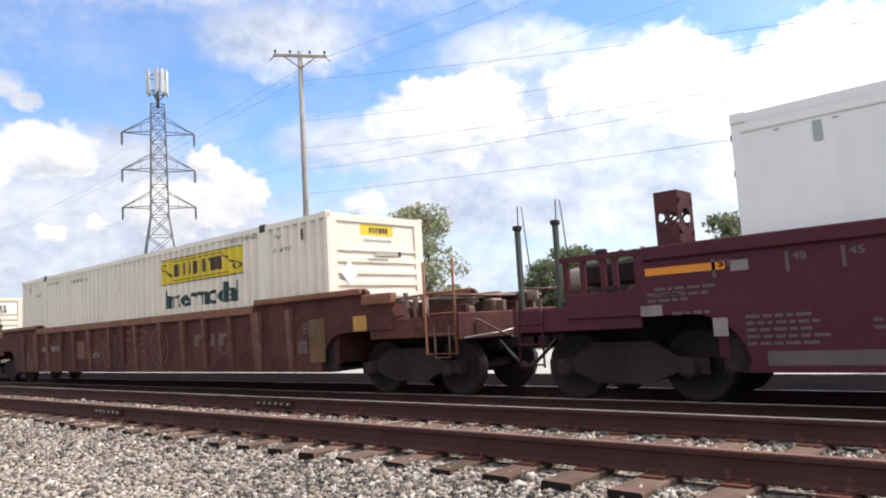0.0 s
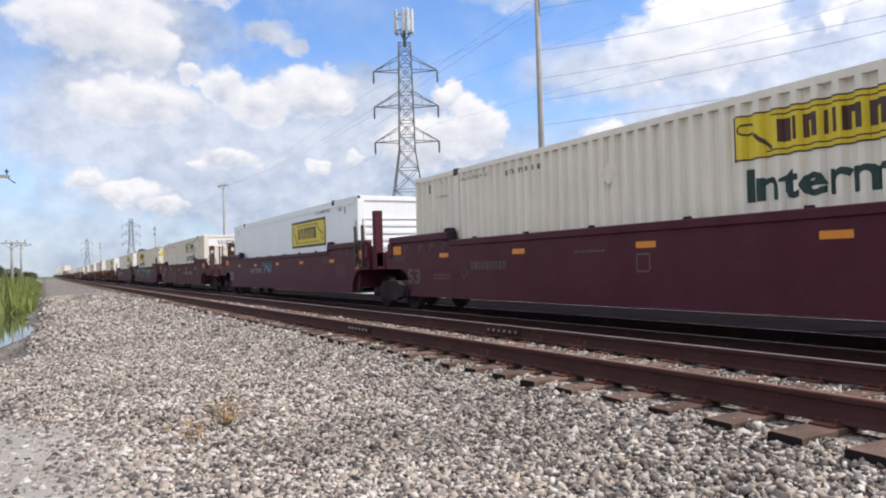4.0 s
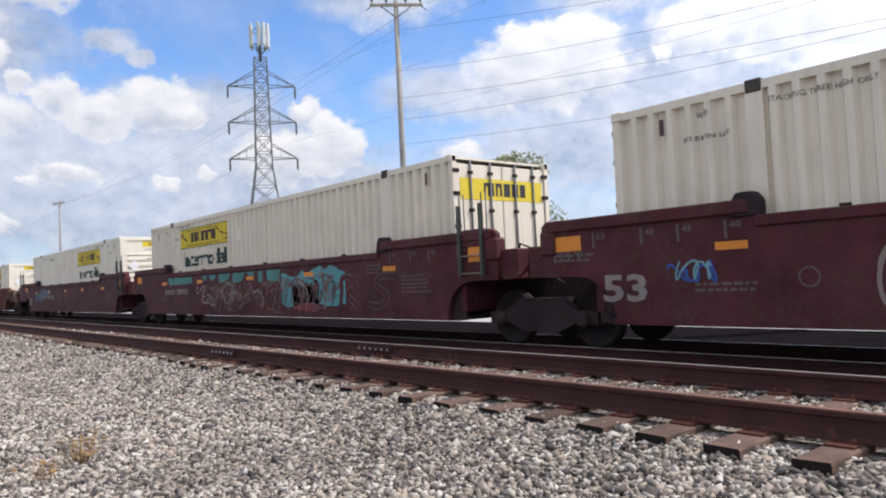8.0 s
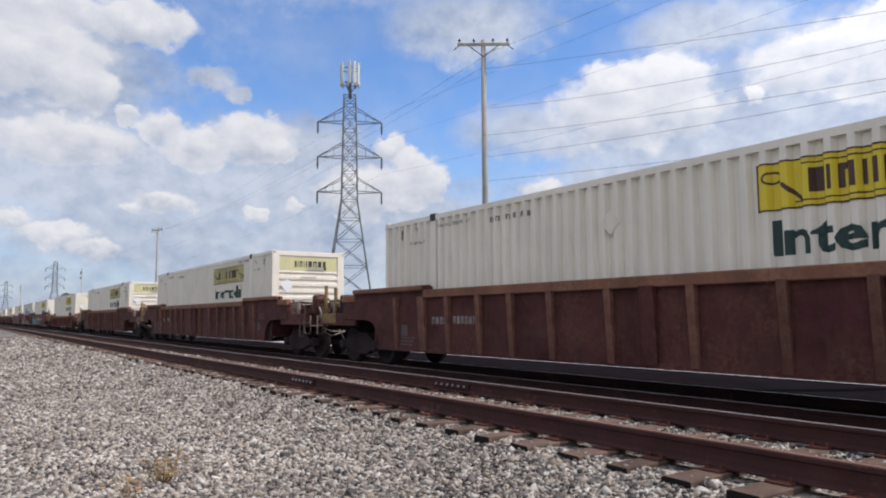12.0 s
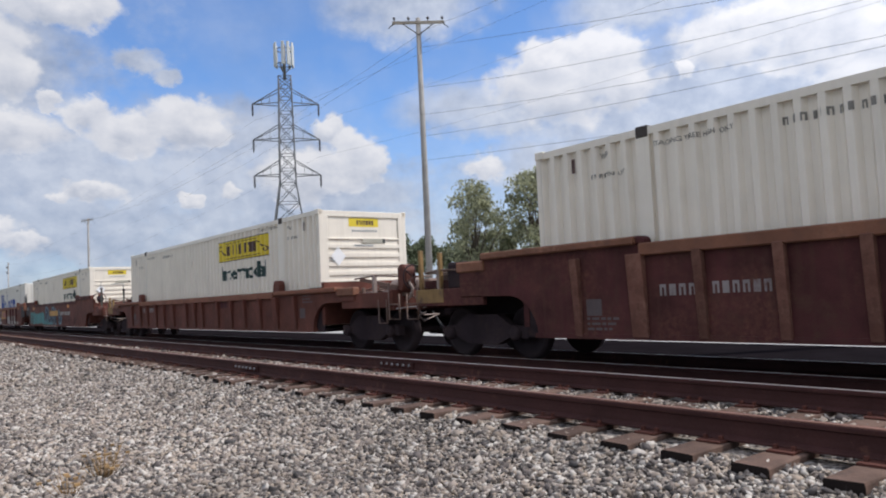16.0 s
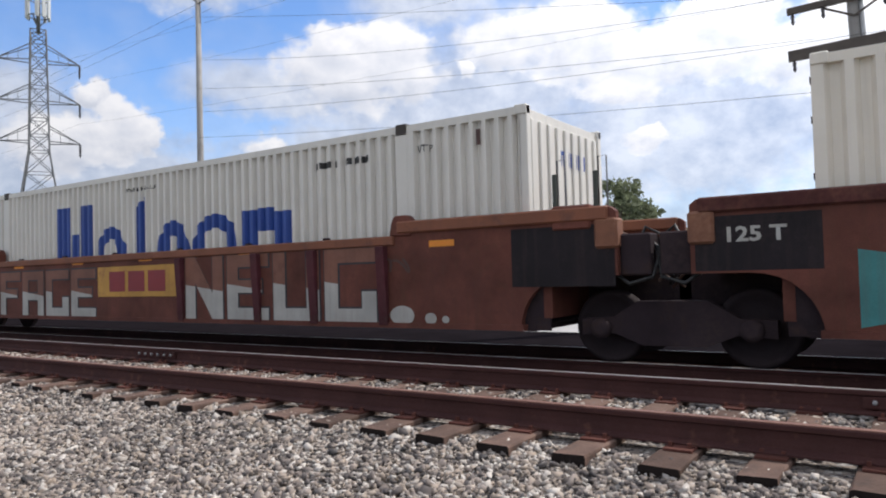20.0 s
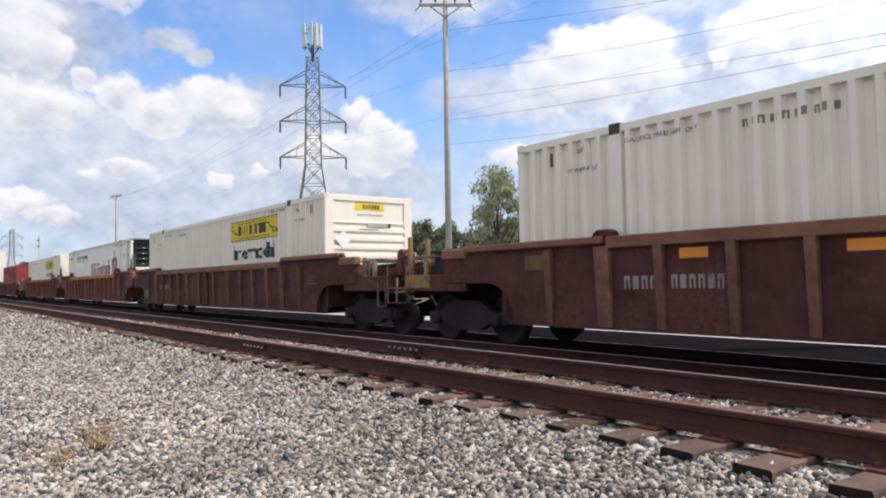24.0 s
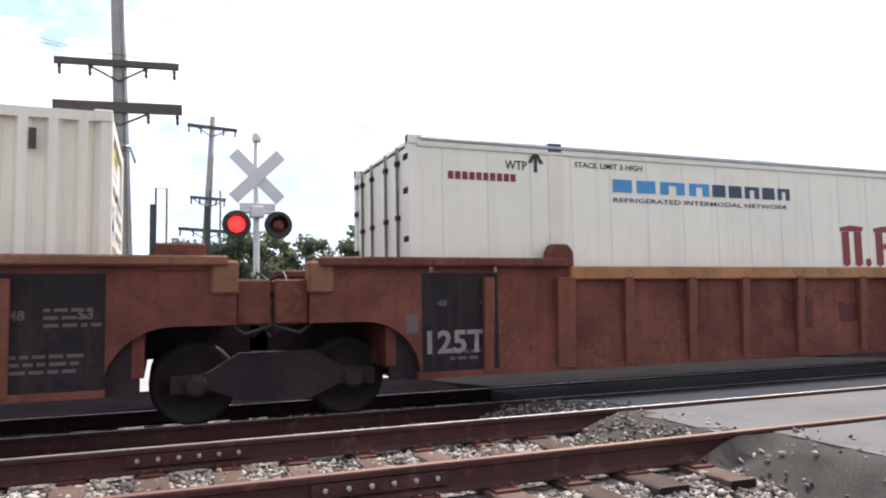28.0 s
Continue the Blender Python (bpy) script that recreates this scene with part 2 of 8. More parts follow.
# ---- materials ----
def surface(name, rgb, rough=0.6, metal=0.0, vary=0.25, grain=6.0, bump=0.2, streak=0.0, dirt=None, dirt_amount=0.0, piece=0.0, island=0.0, fine=60.0, glow=0.0, gloss=0.5, fleck=None):
    """Paint, wood, metal or stone: two scales of change in tone, dirt patches, running streaks, fine relief."""
    m = bpy.data.materials.new(name)
    m.use_nodes = True
    n, l = m.node_tree.nodes, m.node_tree.links
    b = n["Principled BSDF"]
    b.inputs["Metallic"].default_value, b.inputs["Specular IOR Level"].default_value = metal, gloss
    coord = n.new("ShaderNodeTexCoord")
    big, small = n.new("ShaderNodeTexNoise"), n.new("ShaderNodeTexNoise")
    for t, s, d in ((big, grain * 0.22, 4), (small, fine, 5)):
        t.inputs["Scale"].default_value, t.inputs["Detail"].default_value, t.inputs["Roughness"].default_value = s, d, 0.6
        l.new(coord.outputs["Object"], t.inputs["Vector"])

    def mixed(fac, a, c):
        x = n.new("ShaderNodeMix")
        x.data_type = "RGBA"
        for sock, v in (("A", a), ("B", c)):
            if isinstance(v, tuple):
                x.inputs[sock].default_value = (*v, 1)
            else:
                l.new(v, x.inputs[sock])
        l.new(fac, x.inputs["Factor"])
        return x.outputs["Result"]

    def spread(value, lo, hi, to0=0.0, to1=1.0):
        r = n.new("ShaderNodeMapRange")
        for k, v in (("From Min", lo), ("From Max", hi), ("To Min", to0), ("To Max", to1)):
            r.inputs[k].default_value = v
        l.new(value, r.inputs["Value"])
        return r.outputs[0]

    dark = tuple(max(c * (1 - vary), 0) for c in rgb)
    light = tuple(min(c * (1 + vary * 0.7), 0.95) for c in rgb)
    colour = mixed(spread(big.outputs["Fac"], 0.3, 0.7), dark, light)
    colour = mixed(spread(small.outputs["Fac"], 0.35, 0.75, 0.0, 0.35), colour, dark)
    if streak:
        run, place = n.new("ShaderNodeTexNoise"), n.new("ShaderNodeMapping")
        place.inputs["Scale"].default_value = (7.0, 7.0, 0.35)
        run.inputs["Scale"].default_value, run.inputs["Detail"].default_value = 1.6, 6
        l.new(coord.outputs["Object"], place.inputs["Vector"]), l.new(place.outputs[0], run.inputs["Vector"])
        colour = mixed(spread(run.outputs["Fac"], 0.5, 0.78, 0, streak), colour, dirt or dark)
    if dirt and dirt_amount:
        spots = n.new("ShaderNodeTexNoise")
        spots.inputs["Scale"].default_value, spots.inputs["Detail"].default_value, spots.inputs["Roughness"].default_value = grain * 0.5, 9, 0.7
        l.new(coord.outputs["Object"], spots.inputs["Vector"])
        colour = mixed(spread(spots.outputs["Fac"], 0.62 - dirt_amount * 0.25, 0.72 - dirt_amount * 0.1), colour, dirt)
    if fleck:
        # scuffed and dusted areas of a few hand's widths, broken up finely
        wide, grit, both = n.new("ShaderNodeTexNoise"), n.new("ShaderNodeTexNoise"), n.new("ShaderNodeMath")
        for t, q, d in ((wide, 0.9, 6), (grit, 14.0, 8)):
            t.inputs["Scale"].default_value, t.inputs["Detail"].default_value, t.inputs["Roughness"].default_value = q, d, 0.7
            l.new(coord.outputs["Object"], t.inputs["Vector"])
        both.operation = "MULTIPLY"
        l.new(spread(wide.outputs["Fac"], 0.46, 0.68), both.inputs[0]), l.new(spread(grit.outputs["Fac"], 0.38, 0.62), both.inputs[1])
        colour = mixed(both.outputs[0], colour, fleck)
    if piece or island:
        if piece:
            src = n.new("ShaderNodeObjectInfo").outputs["Random"]
        else:
            src = n.new("ShaderNodeNewGeometry").outputs["Random Per Island"]
        hsv = n.new("ShaderNodeHueSaturation")
        l.new(colour, hsv.inputs["Color"])
        l.new(spread(src, 0, 1, 1 - (piece or island), 1 + (piece or island)), hsv.inputs["Value"])
        colour = hsv.outputs[0]
    l.new(colour, b.inputs["Base Color"])
    l.new(spread(small.outputs["Fac"], 0.3, 0.7, max(rough - 0.1, 0.02), min(rough + 0.1, 1)), b.inputs["Roughness"])
    if bump:
        relief = n.new("ShaderNodeBump")
        relief.inputs["Strength"].default_value, relief.inputs["Distance"].default_value = bump, 0.01
        l.new(small.outputs["Fac"], relief.inputs["Height"]), l.new(relief.outputs[0], b.inputs["Normal"])
    if glow:
        b.inputs["Emission Color"].default_value, b.inputs["Emission Strength"].default_value = (*rgb, 1), glow
    return m


def stones_material(name, base, scale, island=False):
    """Crushed limestone: white, grey, tan and near-black pieces."""
    m = bpy.data.materials.new(name)
    m.use_nodes = True
    n, l = m.node_tree.nodes, m.node_tree.links
    b = n["Principled BSDF"]
    b.inputs["Roughness"].default_value, b.inputs["Specular IOR Level"].default_value = 0.9, 0.2
    coord = n.new("ShaderNodeTexCoord")
    cell = n.new("ShaderNodeTexVoronoi")
    cell.inputs["Scale"].default_value = scale
    l.new(coord.outputs["Object"], cell.inputs["Vector"])
    if island:
        src = n.new("ShaderNodeNewGeometry").outputs["Random Per Island"]
    else:
        split = n.new("ShaderNodeSeparateColor")
        l.new(cell.outputs["Color"], split.inputs[0])
        src = split.outputs[0]
    ramp = n.new("ShaderNodeValToRGB")
    e = ramp.color_ramp.elements
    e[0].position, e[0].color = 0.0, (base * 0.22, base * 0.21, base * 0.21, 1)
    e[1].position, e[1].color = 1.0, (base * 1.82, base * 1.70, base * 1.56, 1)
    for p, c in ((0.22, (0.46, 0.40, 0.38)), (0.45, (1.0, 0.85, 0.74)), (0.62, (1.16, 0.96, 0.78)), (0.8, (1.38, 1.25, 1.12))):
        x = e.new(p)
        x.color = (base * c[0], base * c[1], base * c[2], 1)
    l.new(src, ramp.inputs[0])
    patch, tone = n.new("ShaderNodeTexNoise"), n.new("ShaderNodeHueSaturation")
    patch.inputs["Scale"].default_value, patch.inputs["Detail"].default_value = 0.7, 5
    l.new(coord.outputs["Object"], patch.inputs["Vector"])
    r = n.new("ShaderNodeMapRange")
    for k, v in (("From Min", 0.3), ("From Max", 0.7), ("To Min", 0.78), ("To Max", 1.16)):
        r.inputs[k].default_value = v
    l.new(patch.outputs["Fac"], r.inputs["Value"]), l.new(r.outputs[0], tone.inputs["Value"]), l.new(ramp.outputs[0], tone.inputs["Color"])
    l.new(tone.outputs[0], b.inputs["Base Color"])
    relief = n.new("ShaderNodeBump")
    relief.inputs["Strength"].default_value, relief.inputs["Distance"].default_value = (0.25, 0.005) if island else (1.0, 0.03)
    if island:
        grit = n.new("ShaderNodeTexNoise")
        grit.inputs["Scale"].default_value = 90
        l.new(coord.outputs["Object"], grit.inputs["Vector"]), l.new(grit.outputs["Fac"], relief.inputs["Height"])
    else:
        flip = n.new("ShaderNodeMath")
        flip.operation = "SUBTRACT"
        flip.inputs[0].default_value = 1.0
        l.new(cell.outputs["Distance"], flip.inputs[1]), l.new(flip.outputs[0], relief.inputs["Height"])
    l.new(relief.outputs[0], b.inputs["Normal"])
    return m


M = {
    "white": surface("white container paint", (0.80, 0.745, 0.65), 0.45, vary=0.07, streak=0.22, dirt=(0.42, 0.38, 0.31), bump=0.05),
    "cream": surface("weathered white container paint", (0.76, 0.69, 0.585), 0.5, vary=0.08, streak=0.3, dirt=(0.4, 0.34, 0.25), bump=0.05),
    "bright": surface("smooth white panel paint", (0.82, 0.83, 0.84), 0.35, vary=0.04, streak=0.1, dirt=(0.5, 0.48, 0.45), bump=0.02),
    "reefer": surface("insulated white panel", (0.79, 0.75, 0.66), 0.4, vary=0.05, streak=0.18, dirt=(0.45, 0.42, 0.36), bump=0.03),
    "grey": surface("grey white container paint", (0.68, 0.66, 0.61), 0.45, vary=0.07, streak=0.25, dirt=(0.38, 0.36, 0.33), bump=0.05),
    "red_box": surface("dark red container paint", (0.26, 0.03, 0.03), 0.5, vary=0.15, streak=0.2),
    "blue_box": surface("dark blue container paint", (0.03, 0.06, 0.16), 0.5, vary=0.15, streak=0.2),
    "yellow": surface("yellow label", (0.72, 0.56, 0.03), 0.5, vary=0.08, streak=0.15, dirt=(0.45, 0.36, 0.08)),
    "pale_label": surface("sun-bleached yellow panel", (0.62, 0.57, 0.30), 0.6, vary=0.15, streak=0.4, dirt=(0.7, 0.67, 0.55)),
    "plate_grey": surface("grey data plate", (0.45, 0.43, 0.36), 0.5, vary=0.3, bump=0.05),
    "faded": surface("faded yellow label", (0.52, 0.46, 0.20), 0.6, vary=0.15, streak=0.35, dirt=(0.6, 0.57, 0.48)),
    "ink": surface("black lettering", (0.03, 0.03, 0.03), 0.5, vary=0.2),
    "faint_ink": surface("faded black lettering", (0.20, 0.19, 0.17), 0.6, vary=0.4, streak=0.4, dirt=(0.5, 0.48, 0.43)),
    "stencil_grey": surface("worn dark stencil ink", (0.24, 0.23, 0.21), 0.6, vary=0.35, streak=0.4, dirt=(0.55, 0.53, 0.48)),
    "casting": surface("dull grimy steel casting", (0.055, 0.045, 0.04), 0.7, vary=0.4, dirt=(0.12, 0.07, 0.05), dirt_amount=0.3),
    "brown_ink": surface("dark brown lettering", (0.07, 0.03, 0.025), 0.5, vary=0.2),
    "green": surface("dark green lettering", (0.012, 0.04, 0.036), 0.5, vary=0.2),
    "blue": surface("blue lettering", (0.025, 0.07, 0.30), 0.5, vary=0.12),
    "lightblue": surface("light blue lettering", (0.05, 0.26, 0.55), 0.5, vary=0.1),
    "navy": surface("navy lettering", (0.03, 0.05, 0.10), 0.5, vary=0.1),
    "crimson": surface("crimson lettering", (0.22, 0.018, 0.025), 0.5, vary=0.15),
    "gold": surface("gold crest paint", (0.55, 0.38, 0.10), 0.5, vary=0.15),
    "stencil": surface("worn white stencil paint", (0.125, 0.10, 0.102), 0.7, vary=0.25, streak=0.3, dirt=(0.2, 0.12, 0.1), gloss=0.2),
    "mark_pale": surface("worn pale number paint", (0.27, 0.235, 0.23), 0.7, vary=0.3, streak=0.3, dirt=(0.12, 0.06, 0.06), dirt_amount=0.2),
    "letter_brown": surface("brown sprayed letter paint", (0.20, 0.085, 0.055), 0.65, vary=0.3, streak=0.4, dirt=(0.12, 0.045, 0.032), dirt_amount=0.3),
    "reflector": surface("orange reflective tape", (0.72, 0.25, 0.02), 0.5, vary=0.15),
    "maroon": surface("maroon wagon paint", (0.078, 0.016, 0.027), 0.55, vary=0.22, streak=0.25, dirt=(0.06, 0.03, 0.03), dirt_amount=0.1, fleck=(0.085, 0.026, 0.034), gloss=0.2),
    "maroon_old": surface("weathered maroon wagon paint", (0.084, 0.021, 0.028), 0.65, vary=0.5, streak=0.35, dirt=(0.07, 0.045, 0.035), dirt_amount=0.3, fleck=(0.10, 0.045, 0.048), gloss=0.2),
    "rust": surface("weathered oxide red wagon paint", (0.084, 0.027, 0.027), 0.75, vary=0.5, streak=0.65, dirt=(0.085, 0.04, 0.03), dirt_amount=0.4, fleck=(0.15, 0.062, 0.045), gloss=0.2),
    "rust_red": surface("oxide red wagon paint", (0.145, 0.052, 0.038), 0.7, vary=0.5, streak=0.65, dirt=(0.1, 0.045, 0.03), dirt_amount=0.2, fleck=(0.10, 0.04, 0.034), gloss=0.2),
    "orange": surface("weathered orange wagon paint", (0.21, 0.075, 0.038), 0.7, vary=0.25, streak=0.35, dirt=(0.12, 0.05, 0.035), dirt_amount=0.25),
    "chord": surface("dusty orange brown top chord", (0.20, 0.082, 0.045), 0.75, vary=0.35, streak=0.3, dirt=(0.13, 0.06, 0.04), dirt_amount=0.25, fleck=(0.30, 0.15, 0.09)),
    "chord_gold": surface("golden orange worn top chord", (0.36, 0.16, 0.065), 0.7, vary=0.35, streak=0.35, dirt=(0.16, 0.065, 0.04), dirt_amount=0.25, fleck=(0.40, 0.24, 0.13)),
    "ochre": surface("dirty ochre safety paint", (0.27, 0.165, 0.06), 0.75, vary=0.35, streak=0.3, dirt=(0.10, 0.06, 0.04), dirt_amount=0.35),
    "purple_spray": surface("dull mauve spray line", (0.13, 0.075, 0.085), 0.7, vary=0.4, streak=0.3, dirt=(0.06, 0.03, 0.035), dirt_amount=0.3),
    "rust_warm": surface("warm brown wagon paint", (0.16, 0.052, 0.038), 0.7, vary=0.5, streak=0.65, dirt=(0.08, 0.03, 0.026), dirt_amount=0.35, fleck=(0.23, 0.088, 0.055), gloss=0.2),
    "rib_warm": surface("warm brown wagon rib paint", (0.19, 0.068, 0.046), 0.75, vary=0.35, grain=9, streak=0.35, dirt=(0.08, 0.035, 0.028), dirt_amount=0.3, gloss=0.2),
    "pale_dust": surface("pale dusty steel", (0.30, 0.24, 0.215), 0.85, vary=0.3, grain=9, dirt=(0.14, 0.08, 0.065), dirt_amount=0.35),
    "pale_tank": surface("dusty pale tank paint", (0.21, 0.17, 0.155), 0.7, vary=0.25, streak=0.3, dirt=(0.18, 0.12, 0.1)),
    "panel_yellow": surface("weathered yellow panel", (0.50, 0.27, 0.05), 0.6, vary=0.25, streak=0.35, dirt=(0.25, 0.09, 0.04), dirt_amount=0.2),
    "panel_dull": surface("dull yellow brown panel", (0.17, 0.105, 0.05), 0.75, vary=0.4, streak=0.5, dirt=(0.08, 0.04, 0.03), dirt_amount=0.3, gloss=0.2),
    "rib_dust": surface("dust-worn wagon rib paint", (0.15, 0.068, 0.05), 0.8, vary=0.4, grain=9, streak=0.4, dirt=(0.07, 0.03, 0.025), dirt_amount=0.3, piece=0.2, fleck=(0.27, 0.15, 0.11), gloss=0.2),
    "black_paint": surface("black wagon panel paint", (0.017, 0.013, 0.016), 0.6, vary=0.3, streak=0.3, dirt=(0.07, 0.045, 0.04), fleck=(0.04, 0.028, 0.03), gloss=0.2),
    "under": surface("greasy dark steel", (0.040, 0.029, 0.034), 0.85, vary=0.35, dirt=(0.05, 0.032, 0.028), dirt_amount=0.25, gloss=0.1, fleck=(0.062, 0.044, 0.042)),
    "wheel": surface("worn wheel steel", (0.042, 0.031, 0.034), 0.75, metal=0.0, vary=0.3, gloss=0.15),
    "post": surface("dark green steel post", (0.05, 0.06, 0.05), 0.6, vary=0.2),
    "galv": surface("galvanised steel", (0.36, 0.37, 0.38), 0.45, metal=0.7, vary=0.15),
    "tan": surface("faded tan wagon fitting", (0.15, 0.095, 0.075), 0.75, vary=0.25, dirt=(0.13, 0.07, 0.05), dirt_amount=0.3),
    "teal": surface("teal spray paint", (0.05, 0.22, 0.22), 0.6, vary=0.3, streak=0.3, dirt=(0.12, 0.07, 0.05)),
    "teal_bright": surface("bright teal spray paint", (0.09, 0.31, 0.36), 0.6, vary=0.25, streak=0.25, dirt=(0.1, 0.08, 0.07)),
    "tag_pale": surface("pale cream spray line", (0.24, 0.19, 0.17), 0.6, vary=0.3, streak=0.3, dirt=(0.12, 0.05, 0.05)),
    "navy_spray": surface("navy black spray paint", (0.018, 0.022, 0.045), 0.6, vary=0.3),
    "sky_spray": surface("pale blue spray paint", (0.16, 0.33, 0.40), 0.6, vary=0.3, streak=0.3, dirt=(0.1, 0.06, 0.05)),
    "silver_spray": surface("silver spray paint", (0.42, 0.41, 0.38), 0.55, vary=0.25, streak=0.3, dirt=(0.2, 0.12, 0.09)),
    "black_spray": surface("black spray paint", (0.03, 0.028, 0.035), 0.6, vary=0.3),
    "rail_side": surface("rusty rail steel", (0.060, 0.024, 0.022), 0.8, vary=0.3, grain=8, dirt=(0.12, 0.055, 0.04), dirt_amount=0.2, gloss=0.25),
    "rail_top": surface("polished rail head", (0.80, 0.78, 0.75), 0.48, metal=1.0, vary=0.15, bump=0.05),
    "rail_dull": surface("dull brown rail head", (0.20, 0.10, 0.075), 0.55, metal=0.3, vary=0.25, bump=0.1),
    "tie": surface("weathered creosoted timber", (0.13, 0.085, 0.068), 0.85, vary=0.45, grain=10, bump=0.6, dirt=(0.06, 0.045, 0.04), dirt_amount=0.35, piece=0.3, fine=35, gloss=0.15),
    # near-black colour carries the shade on the tie ends
    "tie_end": surface("tie end grain, shade in its colour", (0.022, 0.017, 0.016), 0.9, vary=0.4, bump=0.5, gloss=0.1),
    "plate": surface("rusty tie plate", (0.12, 0.045, 0.034), 0.8, vary=0.3, island=0.25, gloss=0.2),
    "asphalt": surface("worn pale asphalt", (0.155, 0.15, 0.15), 0.9, vary=0.15, grain=5, bump=0.5, dirt=(0.12, 0.115, 0.11), dirt_amount=0.15, fine=120, gloss=0.25),
    # asphalt darkened to hold the shade beyond the train
    "asphalt_shade": surface("asphalt with shade in its colour", (0.03, 0.028, 0.028), 0.9, vary=0.25, grain=5, bump=0.5, dirt=(0.045, 0.04, 0.04), dirt_amount=0.2, fine=120, gloss=0.0),
    "lot": surface("pale concrete lot", (0.36, 0.35, 0.335), 0.85, vary=0.12, bump=0.2),
    "dirt_path": surface("packed grey gravel dust", (0.27, 0.255, 0.235), 0.95, vary=0.15, grain=5, bump=0.6, fine=130),
    "dirt_edge": surface("crumbled dark asphalt and dirt", (0.085, 0.075, 0.068), 0.95, vary=0.3, grain=12, bump=1.0, fine=90, gloss=0.1),
    # near-black ground colour that stands for the train's shade
    "shade_ground": surface("ground with train shade in its colour", (0.013, 0.011, 0.013), 0.95, vary=0.3, grain=8, bump=0.8, gloss=0.0),
    "grass": surface("rough green verge", (0.085, 0.11, 0.04), 0.95, vary=0.4, grain=5, bump=1.0, dirt=(0.16, 0.13, 0.07), dirt_amount=0.2),
    "leaf": surface("green leaves", (0.175, 0.20, 0.12), 0.7, vary=0.3, grain=3, island=0.45, bump=0),
    "leaf_pale": surface("pale grey green leaves", (0.33, 0.34, 0.215), 0.7, vary=0.3, grain=3, island=0.45, bump=0),
    "leaf_dark": surface("dark green leaves", (0.14, 0.165, 0.10), 0.7, vary=0.3, grain=2, island=0.45, bump=0),
    "reed": surface("bright reeds", (0.25, 0.29, 0.085), 0.7, vary=0.3, grain=3, island=0.5, bump=0),
    "dry": surface("dry weed stalks", (0.30, 0.19, 0.085), 0.8, vary=0.3, island=0.4, bump=0),
    "weed": surface("yellow flowering weed", (0.42, 0.40, 0.05), 0.8, vary=0.3, island=0.4, bump=0),
    "bark": surface("grey bark", (0.12, 0.10, 0.08), 0.9, vary=0.35, bump=0.8, grain=10),
    "pole_wood": surface("silvered pole timber", (0.30, 0.29, 0.28), 0.85, vary=0.2, bump=0.5, grain=10, streak=0.3, dirt=(0.16, 0.14, 0.13)),
    "arm_pale": surface("bleached crossarm timber", (0.36, 0.32, 0.27), 0.85, vary=0.25, bump=0.5, grain=10),
    "arm_wood": surface("dark weathered timber", (0.10, 0.085, 0.075), 0.85, vary=0.3, bump=0.5),
    "lattice": surface("dull galvanised lattice steel", (0.14, 0.145, 0.155), 0.7, metal=0.0, vary=0.15, bump=0),
    "antenna": surface("pale antenna panel", (0.55, 0.57, 0.58), 0.5, vary=0.08, bump=0),
    "wire": surface("dark cable", (0.03, 0.03, 0.032), 0.6, vary=0.1, bump=0),
    "insulator": surface("dark glazed insulator", (0.05, 0.045, 0.05), 0.3, vary=0.2, bump=0),
    "signal_white": surface("aluminium signal mast paint", (0.55, 0.56, 0.57), 0.5, metal=0.3, vary=0.15),
    "signal_black": surface("black signal housing", (0.02, 0.02, 0.021), 0.55, vary=0.2),
    "black_gloss": surface("glossy black moulding", (0.018, 0.018, 0.022), 0.25, vary=0.2, bump=0),
    "grille": surface("grey blue grille paint", (0.05, 0.075, 0.11), 0.5, vary=0.2),
    "lens_off": surface("unlit dark red lens", (0.10, 0.012, 0.012), 0.2, vary=0.2),
    "lens_on": surface("lit red lens", (1.0, 0.022, 0.02), 0.3, vary=0.05, glow=1.9, bump=0),
    "paint_white": surface("white kit paint", (0.75, 0.75, 0.75), 0.4, vary=0.05),
    "paint_blue": surface("blue kit paint", (0.03, 0.09, 0.32), 0.35, vary=0.1),
    "glass": surface("dark window glass", (0.02, 0.025, 0.03), 0.08, vary=0.1, bump=0),
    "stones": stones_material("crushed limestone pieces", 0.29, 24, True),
    # darker than the loose pieces: shade of the gaps is in its base
    "stone_bed": stones_material("crushed limestone bed, gap shade in its colour", 0.19, 24),
}


def water_material():
    m = bpy.data.materials.new("still ditch water")
    m.use_nodes = True
    b = m.node_tree.nodes["Principled BSDF"]
    b.inputs["Base Color"].default_value = (0.02, 0.024, 0.02, 1)
    b.inputs["Roughness"].default_value = 0.04
    n, l = m.node_tree.nodes, m.node_tree.links
    t, r = n.new("ShaderNodeTexNoise"), n.new("ShaderNodeBump")
    t.inputs["Scale"].default_value = 3
    r.inputs["Strength"].default_value, r.inputs["Distance"].default_value = 0.05, 0.01
    l.new(t.outputs["Fac"], r.inputs["Height"]), l.new(r.outputs[0], b.inputs["Normal"])
    return m


M["water"] = water_material()
for key in ("leaf", "leaf_pale", "leaf_dark", "reed"):
    tree, nodes = M[key].node_tree, M[key].node_tree.nodes
    soft, both = nodes.new("ShaderNodeBsdfTranslucent"), nodes.new("ShaderNodeMixShader")
    both.inputs[0].default_value = 0.45
    lit = nodes["Principled BSDF"]
    tree.links.new(lit.inputs["Base Color"].links[0].from_socket, soft.inputs["Color"])
    tree.links.new(lit.outputs[0], both.inputs[1]), tree.links.new(soft.outputs[0], both.inputs[2])
    tree.links.new(both.outputs[0], nodes["Material Output"].inputs["Surface"])


